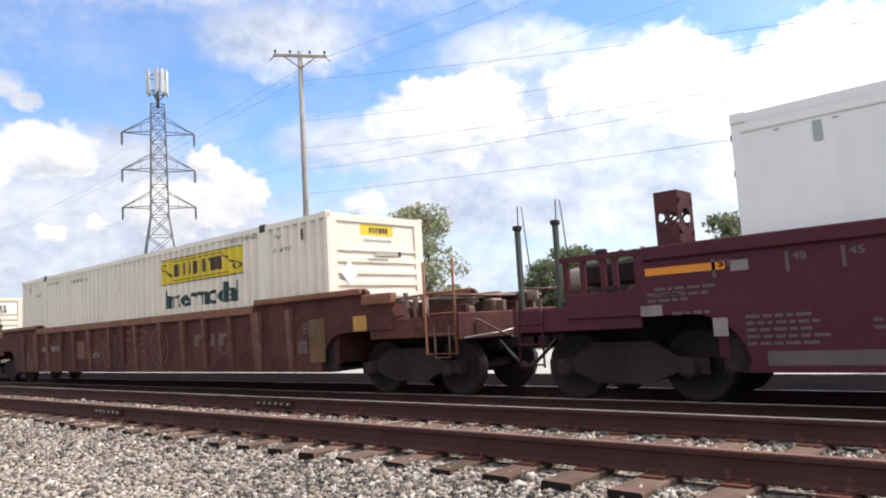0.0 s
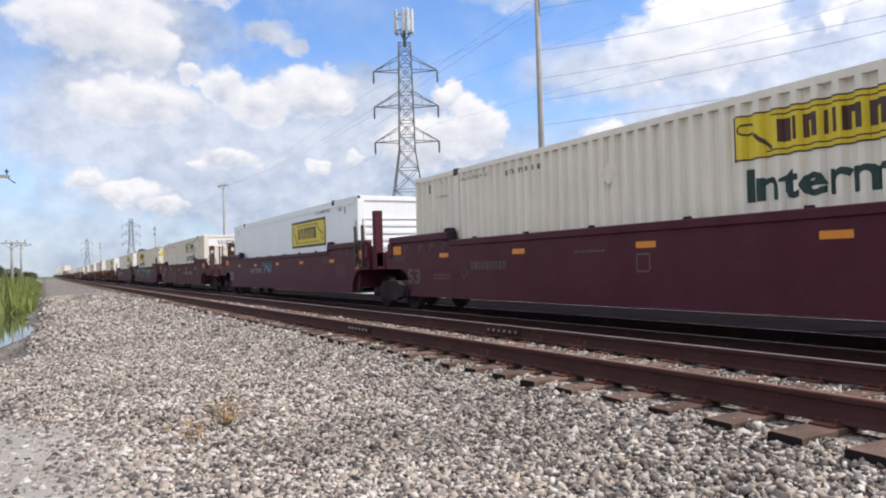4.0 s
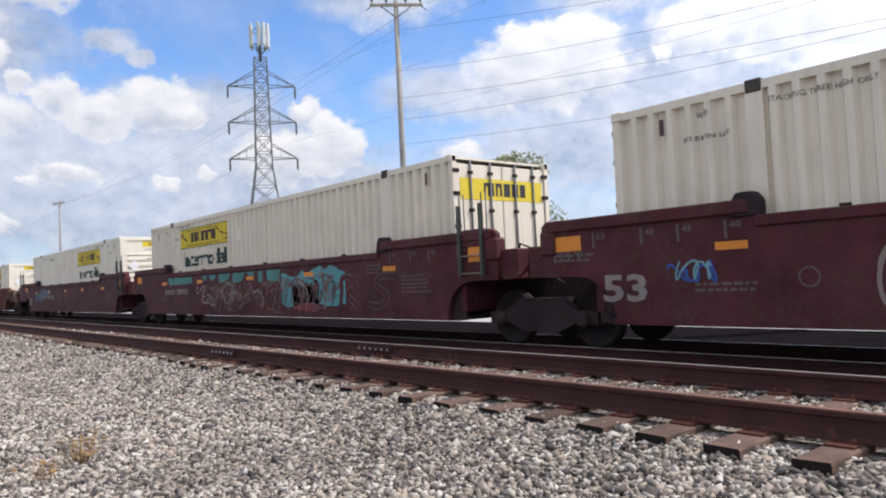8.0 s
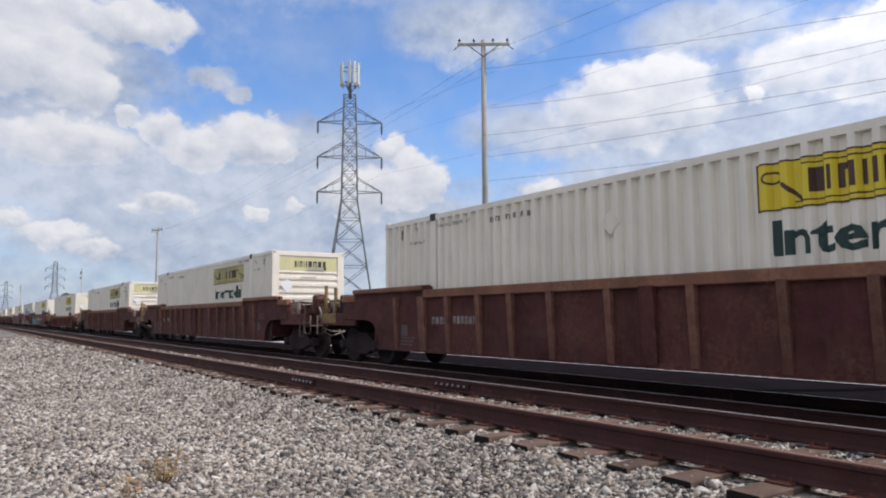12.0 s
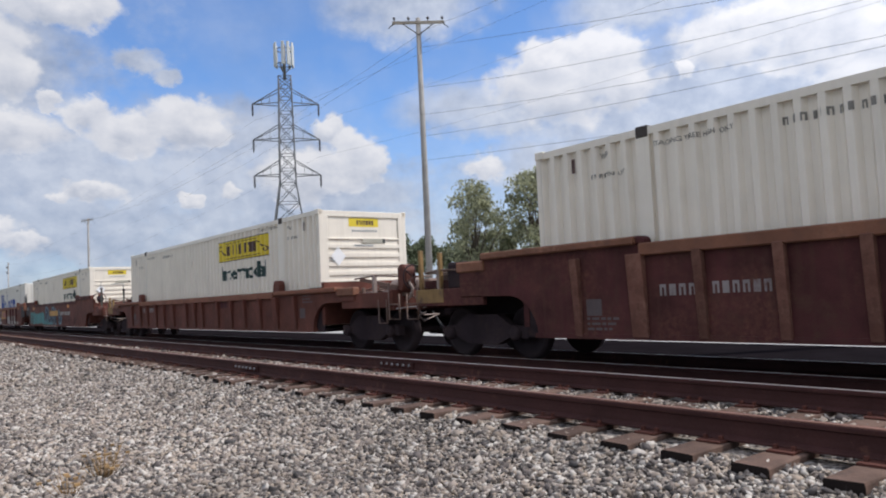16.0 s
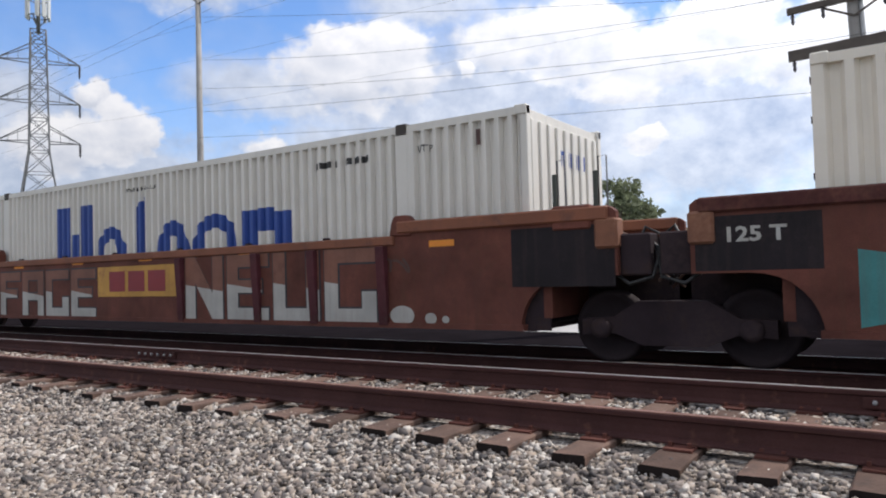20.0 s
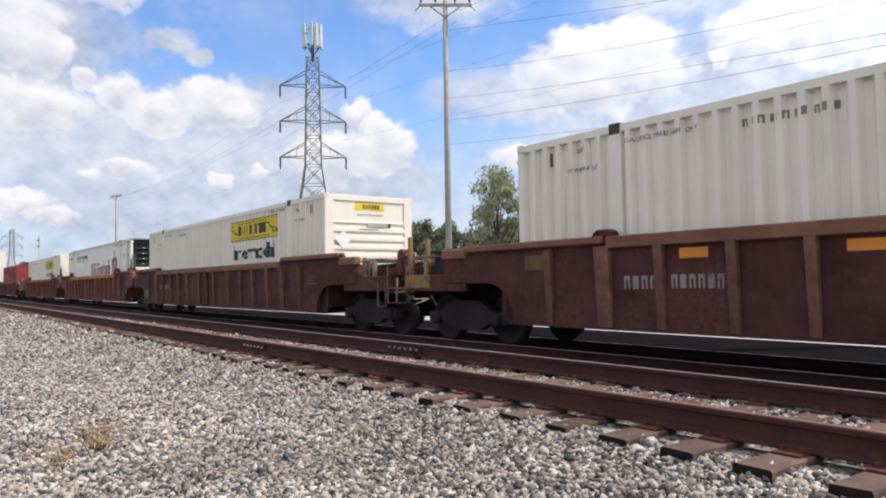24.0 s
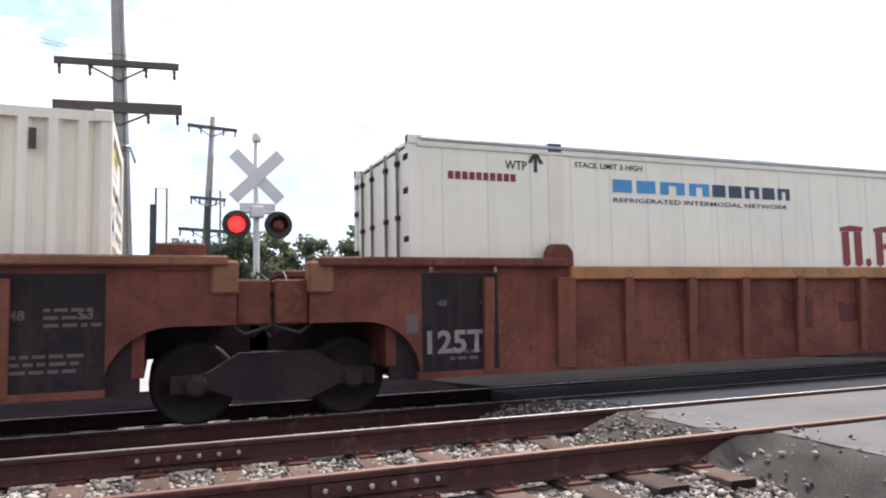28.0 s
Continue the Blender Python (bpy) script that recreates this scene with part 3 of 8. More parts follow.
# ---- building helpers ----
def box(bm, x0, x1, y0, y1, z0, z1):
    v = [bm.verts.new(p) for p in ((x0, y0, z0), (x1, y0, z0), (x1, y1, z0), (x0, y1, z0), (x0, y0, z1), (x1, y0, z1), (x1, y1, z1), (x0, y1, z1))]
    for f in ((0, 3, 2, 1), (4, 5, 6, 7), (0, 1, 5, 4), (1, 2, 6, 5), (2, 3, 7, 6), (3, 0, 4, 7)):
        bm.faces.new([v[i] for i in f])
    return bm


def beam(bm, a, b, w, h=None, up=(0, 0, 1)):
    """A square bar from a to b."""
    a, b, h = Vector(a), Vector(b), h or w
    along = (b - a).normalized()
    side = along.cross(Vector(up))
    side = side.normalized() if side.length > 1e-4 else Vector((1, 0, 0))
    top = side.cross(along)
    v = [bm.verts.new(p + side * sx * w / 2 + top * sz * h / 2) for p in (a, b) for sx, sz in ((-1, -1), (1, -1), (1, 1), (-1, 1))]
    for f in ((0, 1, 2, 3), (7, 6, 5, 4), (0, 4, 5, 1), (1, 5, 6, 2), (2, 6, 7, 3), (3, 7, 4, 0)):
        bm.faces.new([v[i] for i in f])
    return bm


def tube(bm, a, b, r0, r1=None, seg=10):
    a, b, r1 = Vector(a), Vector(b), r0 if r1 is None else r1
    along = (b - a).normalized()
    side = along.orthogonal().normalized()
    other = along.cross(side)
    rings = []
    for p, r in ((a, r0), (b, r1)):
        rings.append([bm.verts.new(p + (side * math.cos(k * math.tau / seg) + other * math.sin(k * math.tau / seg)) * r) for k in range(seg)])
    for k in range(seg):
        f = bm.faces.new((rings[0][k], rings[0][(k + 1) % seg], rings[1][(k + 1) % seg], rings[1][k]))
        f.smooth = True
    bm.faces.new(rings[0][::-1]), bm.faces.new(rings[1])
    return bm


def polytube(bm, pts, r, seg=6):
    """One bent tube along the points."""
    pts = [Vector(p) for p in pts]
    rings = []
    side = (pts[1] - pts[0]).orthogonal().normalized()
    for i, p in enumerate(pts):
        along = (pts[min(i + 1, len(pts) - 1)] - pts[max(i - 1, 0)]).normalized()
        side = (side - along * side.dot(along)).normalized()
        other = along.cross(side)
        rings.append([bm.verts.new(p + (side * math.cos(k * math.tau / seg) + other * math.sin(k * math.tau / seg)) * r) for k in range(seg)])
    for a, b in zip(rings, rings[1:]):
        for k in range(seg):
            bm.faces.new((a[k], a[(k + 1) % seg], b[(k + 1) % seg], b[k])).smooth = True
    bm.faces.new(rings[0][::-1]), bm.faces.new(rings[-1])
    return bm


def prism(bm, outline, y0, y1):
    """A plate: an outline in x and z, from y0 to y1."""
    a = [bm.verts.new((x, y0, z)) for x, z in outline]
    b = [bm.verts.new((x, y1, z)) for x, z in outline]
    bm.faces.new(a), bm.faces.new(b[::-1])
    k = len(outline)
    for i in range(k):
        bm.faces.new((a[i], b[i], b[(i + 1) % k], a[(i + 1) % k]))
    bmesh.ops.recalc_face_normals(bm, faces=bm.faces)
    return bm


def lathe(bm, profile, seg=20, m=Matrix()):
    """Turns (radius, height) points about z."""
    rings = [[bm.verts.new(m @ Vector((r * math.cos(k * math.tau / seg), r * math.sin(k * math.tau / seg), z))) for k in range(seg)] for r, z in profile]
    for a, b in zip(rings, rings[1:]):
        for k in range(seg):
            bm.faces.new((a[k], a[(k + 1) % seg], b[(k + 1) % seg], b[k])).smooth = True
    bm.faces.new(rings[0][::-1]), bm.faces.new(rings[-1])
    return bm


def bevelled(bm, width, seg=1):
    bmesh.ops.bevel(bm, geom=bm.edges[:], offset=width, segments=seg, affect="EDGES", clamp_overlap=True)
    return bm


def mesh_of(name, bm, material):
    me = bpy.data.meshes.new(name)
    bm.to_mesh(me)
    bm.free()
    me.materials.append(material)
    return me


def part(name, bm, material, parent, label=""):
    ob = new(name, bm if isinstance(bm, bpy.types.Mesh) else mesh_of(name, bm, material))
    ob.parent = parent
    return tagged(ob, label)


def loose(bm):
    """Splits a bmesh into one for each loose piece."""
    left, out = set(bm.verts), []
    while left:
        todo, seen = [left.pop()], set()
        while todo:
            v = todo.pop()
            seen.add(v)
            for e in v.link_edges:
                w = e.other_vert(v)
                if w in left:
                    left.discard(w)
                    todo.append(w)
        piece, table = bmesh.new(), {}
        for v in seen:
            table[v] = piece.verts.new(v.co)
        for f in {f for v in seen for f in v.link_faces}:
            piece.faces.new([table[v] for v in f.verts]).smooth = f.smooth
        out.append(piece)
    bm.free()
    return out


def parts(name, bm, material, parent, label=""):
    return [part(name, piece, material, parent, label) for piece in loose(bm)]


def small(ob):
    """Marks a part whose pieces are too small to pick apart."""
    return tagged(ob, kind="stuff")


def solid(name, bm, material, label="", category="", group="", kind=""):
    return tagged(new(name, mesh_of(name, bm, material)), label, category, group, kind)


def thing(name, m, label, category, group="", kind=""):
    ob = new(name)
    ob.empty_display_size = 0.2
    ob.matrix_basis = m
    return tagged(ob, label, category, group, kind)


def fresh():
    return bmesh.new()


def big_mesh(name, verts, faces, material):
    """A mesh from numpy arrays: verts (n, 3) and quads or triangles (m, k)."""
    me = bpy.data.meshes.new(name)
    k = faces.shape[1]
    me.vertices.add(len(verts)), me.loops.add(faces.size), me.polygons.add(len(faces))
    me.vertices.foreach_set("co", np.ascontiguousarray(verts, dtype=np.float32).ravel())
    me.loops.foreach_set("vertex_index", np.ascontiguousarray(faces, dtype=np.int32).ravel())
    me.polygons.foreach_set("loop_start", np.arange(0, faces.size, k, dtype=np.int32))
    me.update(calc_edges=True)
    me.validate()
    me.materials.append(material)
    return me


# ---- ground, track beds, road ----
PROFILE_Y = [-12, 0.0, 2.2, 3.2, 3.9, 4.15, 4.4, 6.85, 7.2, 8.15, 8.4, 11.05, 11.3]
PROFILE_Z = [-0.62, -0.57, -0.52, -0.45, -0.335, -0.275, -0.24, -0.232, -0.27, -0.45, -0.478, -0.478, -0.5]


def bed_height(x, y):
    """Height of the stone bed; west of x = -14 its near edge falls away to the ditch."""
    z = np.interp(y, PROFILE_Y, PROFILE_Z)
    edge = 0.2 + 0.25 * np.sin(x * 0.37) + 0.15 * np.sin(x * 1.3) - np.clip((x + 15.5) * 4.0, 0, 40)
    return np.where(y < edge, np.maximum(z - (edge - y) * 0.7, -1.03), z)


def lay_ground():
    bm = fresh()
    box(bm, -2500, 2500, -2500, 2500, -1.6, -1.06)
    solid("ground", bm, M["grass"], "flat rough grass verge and fields", "ground", kind="structure")
    xs = np.concatenate([np.arange(-420, -60, 6.0), np.arange(-60, -20, 1.0), np.arange(-20, 4.36, 0.2), [4.36]])
    ys = np.concatenate([np.arange(-12, -3, 1.0), np.arange(-3, 11.2, 0.15)])
    gx, gy = np.meshgrid(xs, ys, indexing="ij")
    rough = np.array([[noise.noise((x * 0.9, y * 1.6, 0)) * 0.02 + noise.noise((x * 3, y * 3, 5)) * 0.012 for y in ys] for x in xs])
    calm = np.where((gy > 4.3) & (gy < 11.2), 0.3, 1.0)
    gz = bed_height(gx, gy) + rough * calm
    idx = np.arange(gx.size).reshape(gx.shape)
    quads = np.stack([idx[:-1, :-1], idx[1:, :-1], idx[1:, 1:], idx[:-1, 1:]], -1).reshape(-1, 4)
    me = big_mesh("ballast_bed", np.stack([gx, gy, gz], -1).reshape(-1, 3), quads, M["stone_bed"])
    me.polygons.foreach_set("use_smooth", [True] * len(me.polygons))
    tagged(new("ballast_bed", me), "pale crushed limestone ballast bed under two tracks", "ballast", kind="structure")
    # beyond the far track: train shade painted as a strip, then a pale lot
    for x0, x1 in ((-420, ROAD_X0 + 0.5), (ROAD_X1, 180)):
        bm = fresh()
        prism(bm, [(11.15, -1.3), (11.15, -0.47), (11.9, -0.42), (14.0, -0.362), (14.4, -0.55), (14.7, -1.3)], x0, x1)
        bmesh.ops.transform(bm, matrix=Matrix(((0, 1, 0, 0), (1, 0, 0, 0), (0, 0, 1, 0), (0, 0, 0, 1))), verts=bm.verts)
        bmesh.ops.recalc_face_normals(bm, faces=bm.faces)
        solid("cinder_strip", bm, M["shade_ground"], "dark strip beside the far track, train shade in its colour", "ground", kind="structure")
    # east of the road the bed goes on
    bm = fresh()
    prism(bm, [(3.6, -0.6), (3.95, -0.27), (4.2, -0.232), (6.85, -0.228), (7.2, -0.26), (8.15, -0.45), (11.05, -0.478), (12.9, -0.85), (13.6, -1.1)], ROAD_X1, 180)
    bmesh.ops.transform(bm, matrix=Matrix(((0, 1, 0, 0), (1, 0, 0, 0), (0, 0, 1, 0), (0, 0, 0, 1))), verts=bm.verts)
    bmesh.ops.recalc_face_normals(bm, faces=bm.faces)
    solid("ballast_bed", bm, M["stone_bed"], "crushed limestone ballast beyond the road", "ballast", kind="structure")


EDGES = ((NEAR_Y + .1, NEAR_Y + GAUGE - .1, ROAD_X0 - .3), (NEAR_Y + GAUGE + .1, FAR_Y - .86, ROAD_X0 - .1), (-8.0, NEAR_Y - .1, ROAD_X0 + .1))


def edge_height(x, y):
    """The broken edge of the road: from its surface down to the stones, with lumps."""
    side = next((e for e in EDGES if e[0] - .2 <= y <= e[1] + .2), EDGES[2])
    top = float(np.interp(y, (-8, -4, 0, 2.6, NEAR_Y, NEAR_Y + GAUGE, 7.05, 8.86), (-.47, -.43, -.27, -.075, -.03, -.03, -.07, -.27)))
    low = float(bed_height(np.array(-2.0), np.array(y))) - .015
    u = min(max((side[2] + .06 - x) / .8, 0), 1)
    u = u * u * (3 - 2 * u)
    return top + .01 + (low - top) * u + (.022 * noise.noise((x * 5, y * 5, 2)) + .012 * noise.noise((x * 14, y * 14, 4))) * (u > 0)


def lay_road():
    road = tagged(new("road"), "worn pale asphalt road over the level crossing", "road", kind="structure")

    def strip(name, x0, x1, stations, label, mat="asphalt"):
        bm = fresh()
        for (ya, za), (yb, zb) in zip(stations, stations[1:]):
            n = max(2, int((x1 - x0) / 0.6))
            for i in range(n):
                u, v = x0 + (x1 - x0) * i / n, x0 + (x1 - x0) * (i + 1) / n
                q = [bm.verts.new(p) for p in ((u, ya, za), (v, ya, za), (v, yb, zb), (u, yb, zb))]
                bm.faces.new(q)
        bmesh.ops.remove_doubles(bm, verts=bm.verts, dist=1e-4)
        for v in bm.verts:
            if v.co.x < x0 + 0.01:
                v.co.x += 0.12 * noise.noise((v.co.y * 1.7, 3, 0)) + 0.05 * noise.noise((v.co.y * 6, 7, 0))
            v.co.z += 0.006 * noise.noise(v.co * 2.2)
        geo = bmesh.ops.extrude_face_region(bm, geom=bm.faces[:])["geom"]
        bmesh.ops.translate(bm, vec=(0, 0, -0.5), verts=[g for g in geo if isinstance(g, bmesh.types.BMVert)])
        bmesh.ops.recalc_face_normals(bm, faces=bm.faces)
        part(name, bm, M[mat], road, label)

    r1, r2, r3, r4 = NEAR_Y, NEAR_Y + GAUGE, FAR_Y - 0.75, FAR_Y + 0.75
    strip("approach", ROAD_X0 + .1, ROAD_X1, [(-14, -0.5), (-4, -0.42), (0, -0.25), (2.6, -0.06), (r1 - 0.075, -0.02)], "worn asphalt approach")
    strip("track_panel", ROAD_X0 - .3, ROAD_X1, [(r1 + 0.12, -0.022), (r1 + 0.75, -0.012), (r2 - 0.12, -0.022)], "asphalt between the rails")
    strip("middle_panel", ROAD_X0 - .1, ROAD_X1, [(r2 + 0.075, -0.022), (r2 + 0.8, -0.06), (r3 - 0.4, -0.26), (r3 - 0.075, FAR_Z - 0.02)], "asphalt between the tracks")
    strip("track_panel", ROAD_X0 + .3, ROAD_X1, [(r3 + 0.12, FAR_Z - 0.022), (FAR_Y, FAR_Z - 0.012), (r4 - 0.12, FAR_Z - 0.022)], "asphalt between the rails")
    # the far approach has its shade in the asphalt colour
    strip("approach", ROAD_X0 + .6, ROAD_X1, [(r4 + 0.075, FAR_Z - 0.02), (14, -0.45), (22, -0.85), (75, -0.95)], "asphalt approach with shade in its colour", "asphalt_shade")
    bm = fresh()
    box(bm, -330, ROAD_X0 + .6, 14.5, 29, -1.5, -0.60)
    solid("lot", bm, M["lot"], "pale concrete lot beyond the tracks", "pavement", kind="structure")
    for y0, y1, x in EDGES:
        bm = fresh()
        k, wide = max(6, int((y1 - y0) / .11)), 9
        grid = [[bm.verts.new((*q, edge_height(*q))) for q in ((x + .22 - 1.05 * (i / wide) + .05 * noise.noise((j * .7, i * .9, x)), y0 + (y1 - y0) * j / k) for i in range(wide + 1))] for j in range(k + 1)]
        for p, q in zip(grid, grid[1:]):
            for i in range(wide):
                bm.faces.new((p[i], p[i + 1], q[i + 1], q[i])).smooth = True
        bmesh.ops.recalc_face_normals(bm, faces=bm.faces)
        part("crumbled_edge", bm, M["dirt_edge"], road, "crumbled dark asphalt edge")
    bm = fresh()
    n = 28
    ring = [bm.verts.new((-5.75 + (2.3 + 0.35 * noise.noise((k * 0.9, 1, 0))) * math.cos(k * math.tau / n) * 1.25, -0.95 + (1.95 + 0.4 * noise.noise((k * 0.8, 9, 0))) * math.sin(k * math.tau / n), -0.545)) for k in range(n)]
    bm.faces.new(ring)
    geo = bmesh.ops.extrude_face_region(bm, geom=bm.faces[:])["geom"]
    bmesh.ops.translate(bm, vec=(0, 0, -0.15), verts=[g for g in geo if isinstance(g, bmesh.types.BMVert)])
    bmesh.ops.recalc_face_normals(bm, faces=bm.faces)
    solid("dust_patch", bm, M["dirt_path"], "packed grey gravel dust at the bed's edge", "pavement", kind="structure")
    bm = fresh()
    n = 40
    ring = [bm.verts.new((-33.5 + 17.2 * math.cos(k * math.tau / n), -4.4 + (4.3 + 0.4 * noise.noise((k * 0.7, 0, 0))) * math.sin(k * math.tau / n), -1.0)) for k in range(n)]
    bm.faces.new(ring)
    bmesh.ops.recalc_face_normals(bm, faces=bm.faces)
    for f in bm.faces:
        if f.normal.z < 0:
            f.normal_flip()
    solid("ditch_water", bm, M["water"], "still ditch water reflecting the sky", "water", kind="structure")


def rail_mesh(name, x0, x1):
    """A flat-bottomed rail; the worn head is a second mesh."""
    half = [(0.07, -0.185), (0.07, -0.172), (0.014, -0.150), (0.009, -0.10), (0.010, -0.052), (0.034, -0.040), (0.036, -0.012), (0.028, -0.003)]
    outline = [(-a, b) for a, b in half[::-1]] + half
    bm = fresh()
    a = [bm.verts.new((x0, y, z)) for y, z in outline]
    b = [bm.verts.new((x1, y, z)) for y, z in outline]
    k = len(outline)
    for i in range(k):
        bm.faces.new((a[i], a[(i + 1) % k], b[(i + 1) % k], b[i]))
    bm.faces.new(a), bm.faces.new(b)
    bmesh.ops.recalc_face_normals(bm, faces=bm.faces)
    return bm


def lay_rails():
    for i, (y, z, top) in enumerate(((NEAR_Y, 0, "rail_dull"), (NEAR_Y + GAUGE, 0, "rail_top"), (FAR_Y - 0.7525, FAR_Z, "rail_top"), (FAR_Y + 0.7525, FAR_Z, "rail_top"))):
        rail = thing("rail", pose(0, y, z), "rusty steel rail with a worn running surface", "rail", "rails of the two tracks", "structure")
        part("rail_web", rail_mesh("rail_web", -420, 180), M["rail_side"], rail)
        bm = box(fresh(), -420, 180, *((-0.030, 0.030) if top == "rail_dull" else (-0.021, -0.002)), -0.006, 0.0015)
        part("running_surface", bm, M[top], rail, "worn running surface")
        if i < 2:
            # joint bars with their bolts, seen on the near track
            for x in (-11.2 + i * 2.1, 1.2 - i * 1.1):
                bm = box(fresh(), x - 0.45, x + 0.45, -0.042, -0.016, -0.135, -0.05)
                joint = part("joint_bar", bm, M["rail_side"], rail, "rusty joint bar")
                for k in range(6):
                    part("bolt", lathe(fresh(), [(0.019, 0), (0.019, 0.02), (0.012, 0.026)], 6, Matrix.Translation((x - 0.37 + 0.148 * k, -0.042, -0.09)) @ pose(0, 0, 0, 90)), M["galv"], joint)


def tie_mesh(seed):
    rng = random.Random(seed)
    bm = fresh()
    n = 7
    w, h = 0.115 + rng.uniform(-0.008, 0.008), 0.18
    rows = []
    for i in range(n):
        y = -1.3 + 2.6 * i / (n - 1)
        rows.append([bm.verts.new((sx * (w + rng.uniform(-.006, .006)), y + rng.uniform(-.01, .01), z + rng.uniform(-.005, .004))) for sx, z in ((-1, -h), (-1, -.012), (-.9, 0), (.9, 0), (1, -.012), (1, -h))])
    for a, b in zip(rows, rows[1:]):
        for k in range(6):
            bm.faces.new((a[k], b[k], b[(k + 1) % 6], a[(k + 1) % 6]))
    bm.faces.new(rows[0]), bm.faces.new(rows[-1][::-1])
    bmesh.ops.recalc_face_normals(bm, faces=bm.faces)
    return bm


def plate_mesh():
    bm = fresh()
    for y in (-0.7525, 0.7525):
        box(bm, -0.09, 0.09, y - 0.17, y + 0.17, 0.0, 0.016)
        for sx in (-0.06, 0.06):
            for sy in (-0.095, 0.095):
                box(bm, sx - 0.012, sx + 0.012, y + sy - 0.014, y + sy + 0.014, 0.016, 0.045)
    return bm


def lay_ties():
    rng = random.Random(7)
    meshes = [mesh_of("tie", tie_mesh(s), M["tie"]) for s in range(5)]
    for me in meshes:
        # the sawn ends are darkened: their shade is put into the colour
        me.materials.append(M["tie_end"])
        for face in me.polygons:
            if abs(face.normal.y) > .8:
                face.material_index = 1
    plates = mesh_of("tie_plate", plate_mesh(), M["plate"])
    bed = thing("near_track_ties", pose(0, NEAR_Y + GAUGE / 2, -0.2), "weathered timber ties of the near track", "railway ties", "", "structure")
    far = thing("far_track_ties", pose(0, FAR_Y, FAR_Z - 0.2), "dark timber ties under the train", "railway ties", "", "structure")
    x, left = 3.65, []
    while x > -60:
        m = pose(x + rng.uniform(-.02, .02), rng.uniform(-.05, .05), rng.uniform(-.006, .006), 0, 0, rng.uniform(-1.2, 1.2))
        for name, me in (("tie", rng.choice(meshes)), ("tie_plate", plates)):
            o = new(name, me)
            o.parent, o.matrix_basis = bed, m
        x -= TIE
    for parent, start, end in ((bed, x, -300), (far, 4.2, -200)):
        bm = fresh()
        x = start
        while x > end:
            w = 0.115
            box(bm, x - w, x + w, -1.3 + rng.uniform(-.05, .05), 1.3, -0.18, rng.uniform(-.008, .004))
            x -= TIE
        small(part("ties", bm, M["tie"], parent))


def scatter(name, areas, label, seed, lift=0.0, height=None):
    """Loose stones as one heap of small broken blocks. areas: x0, x1, y0, y1, pieces to the square metre, size."""
    rng = np.random.default_rng(seed)
    corners = np.array([[x, y, z] for z in (-1, 1) for y in (-1, 1) for x in (-1, 1)], float)
    quads = np.array([[0, 2, 3, 1], [4, 5, 7, 6], [0, 1, 5, 4], [1, 3, 7, 5], [3, 2, 6, 7], [2, 0, 4, 6]])
    all_v, all_f, base = [], [], 0
    for x0, x1, y0, y1, density, size in areas:
        n = int((x1 - x0) * (y1 - y0) * density)
        px, py = rng.uniform(x0, x1, n), rng.uniform(y0, y1, n)
        s = size * rng.lognormal(0, 0.28, n)[:, None, None] * 0.5
        v = corners[None] * (1 + rng.uniform(-0.6, 0.35, (n, 8, 3))) * rng.uniform([0.8, 0.5, 0.35], [1.5, 1.0, 0.8], (n, 1, 3)) * s
        a, b, c = rng.uniform(0, math.tau, n), rng.normal(0, 0.45, n), rng.normal(0, 0.45, n)
        ca, sa, cb, sb, cc, sc = np.cos(a), np.sin(a), np.cos(b), np.sin(b), np.cos(c), np.sin(c)
        turn = np.stack([np.stack([ca * cb, ca * sb * sc - sa * cc, ca * sb * cc + sa * sc], -1), np.stack([sa * cb, sa * sb * sc + ca * cc, sa * sb * cc - ca * sc], -1), np.stack([-sb, cb * sc, cb * cc], -1)], 1)
        v = np.einsum("nij,nkj->nki", turn, v)
        z = (bed_height(px, py) if height is None else np.array([height(a, b) for a, b in zip(px, py)])) + rng.uniform(-0.008, 0.02, n) + lift
        v += np.stack([px, py, z], -1)[:, None]
        all_v.append(v.reshape(-1, 3)), all_f.append((quads[None] + (np.arange(n) * 8)[:, None, None]).reshape(-1, 4) + base)
        base += n * 8
    me = big_mesh(name, np.concatenate(all_v), np.concatenate(all_f), M["stones"])
    return tagged(new(name, me), label, "ballast stones", kind="stuff")


def lay_stones():
    scatter("ballast_stones", [(-7, 4.3, 1.4, 4.45, 1750, 0.033), (-7, -1, -0.4, 1.4, 1100, 0.034), (-16, -7, -0.4, 4.45, 800, 0.037), (-30, -16, -0.3, 4.4, 190, 0.052), (-60, -30, -0.2, 4.4, 50, 0.075), (-14.5, 1.5, -2.6, -0.4, 420, 0.036)],
            "loose pale limestone ballast beside the near track", 3)
    scatter("ballast_stones", [(-14, 4.0, 4.85, 6.15, 900, 0.035), (-30, -14, 4.85, 6.15, 160, 0.052), (-12, 4.6, 6.4, 8.7, 480, 0.04), (-30, -12, 6.4, 8.6, 100, 0.06), (1, 5.2, 8.7, 13, 110, 0.06)],
            "loose limestone ballast between the rails", 4, 0.0)
    scatter("ballast_stones", [(x - .85, x - .1, y0 + .03, y1 - .03, 330 if y0 > 0 else 60, 0.03) for y0, y1, x in EDGES] + [(x - .1, x + .35, y0 + .03, y1 - .03, 60, 0.024) for y0, y1, x in EDGES],
            "loose stones spilled over the road's broken edge", 6, 0.0, edge_height)


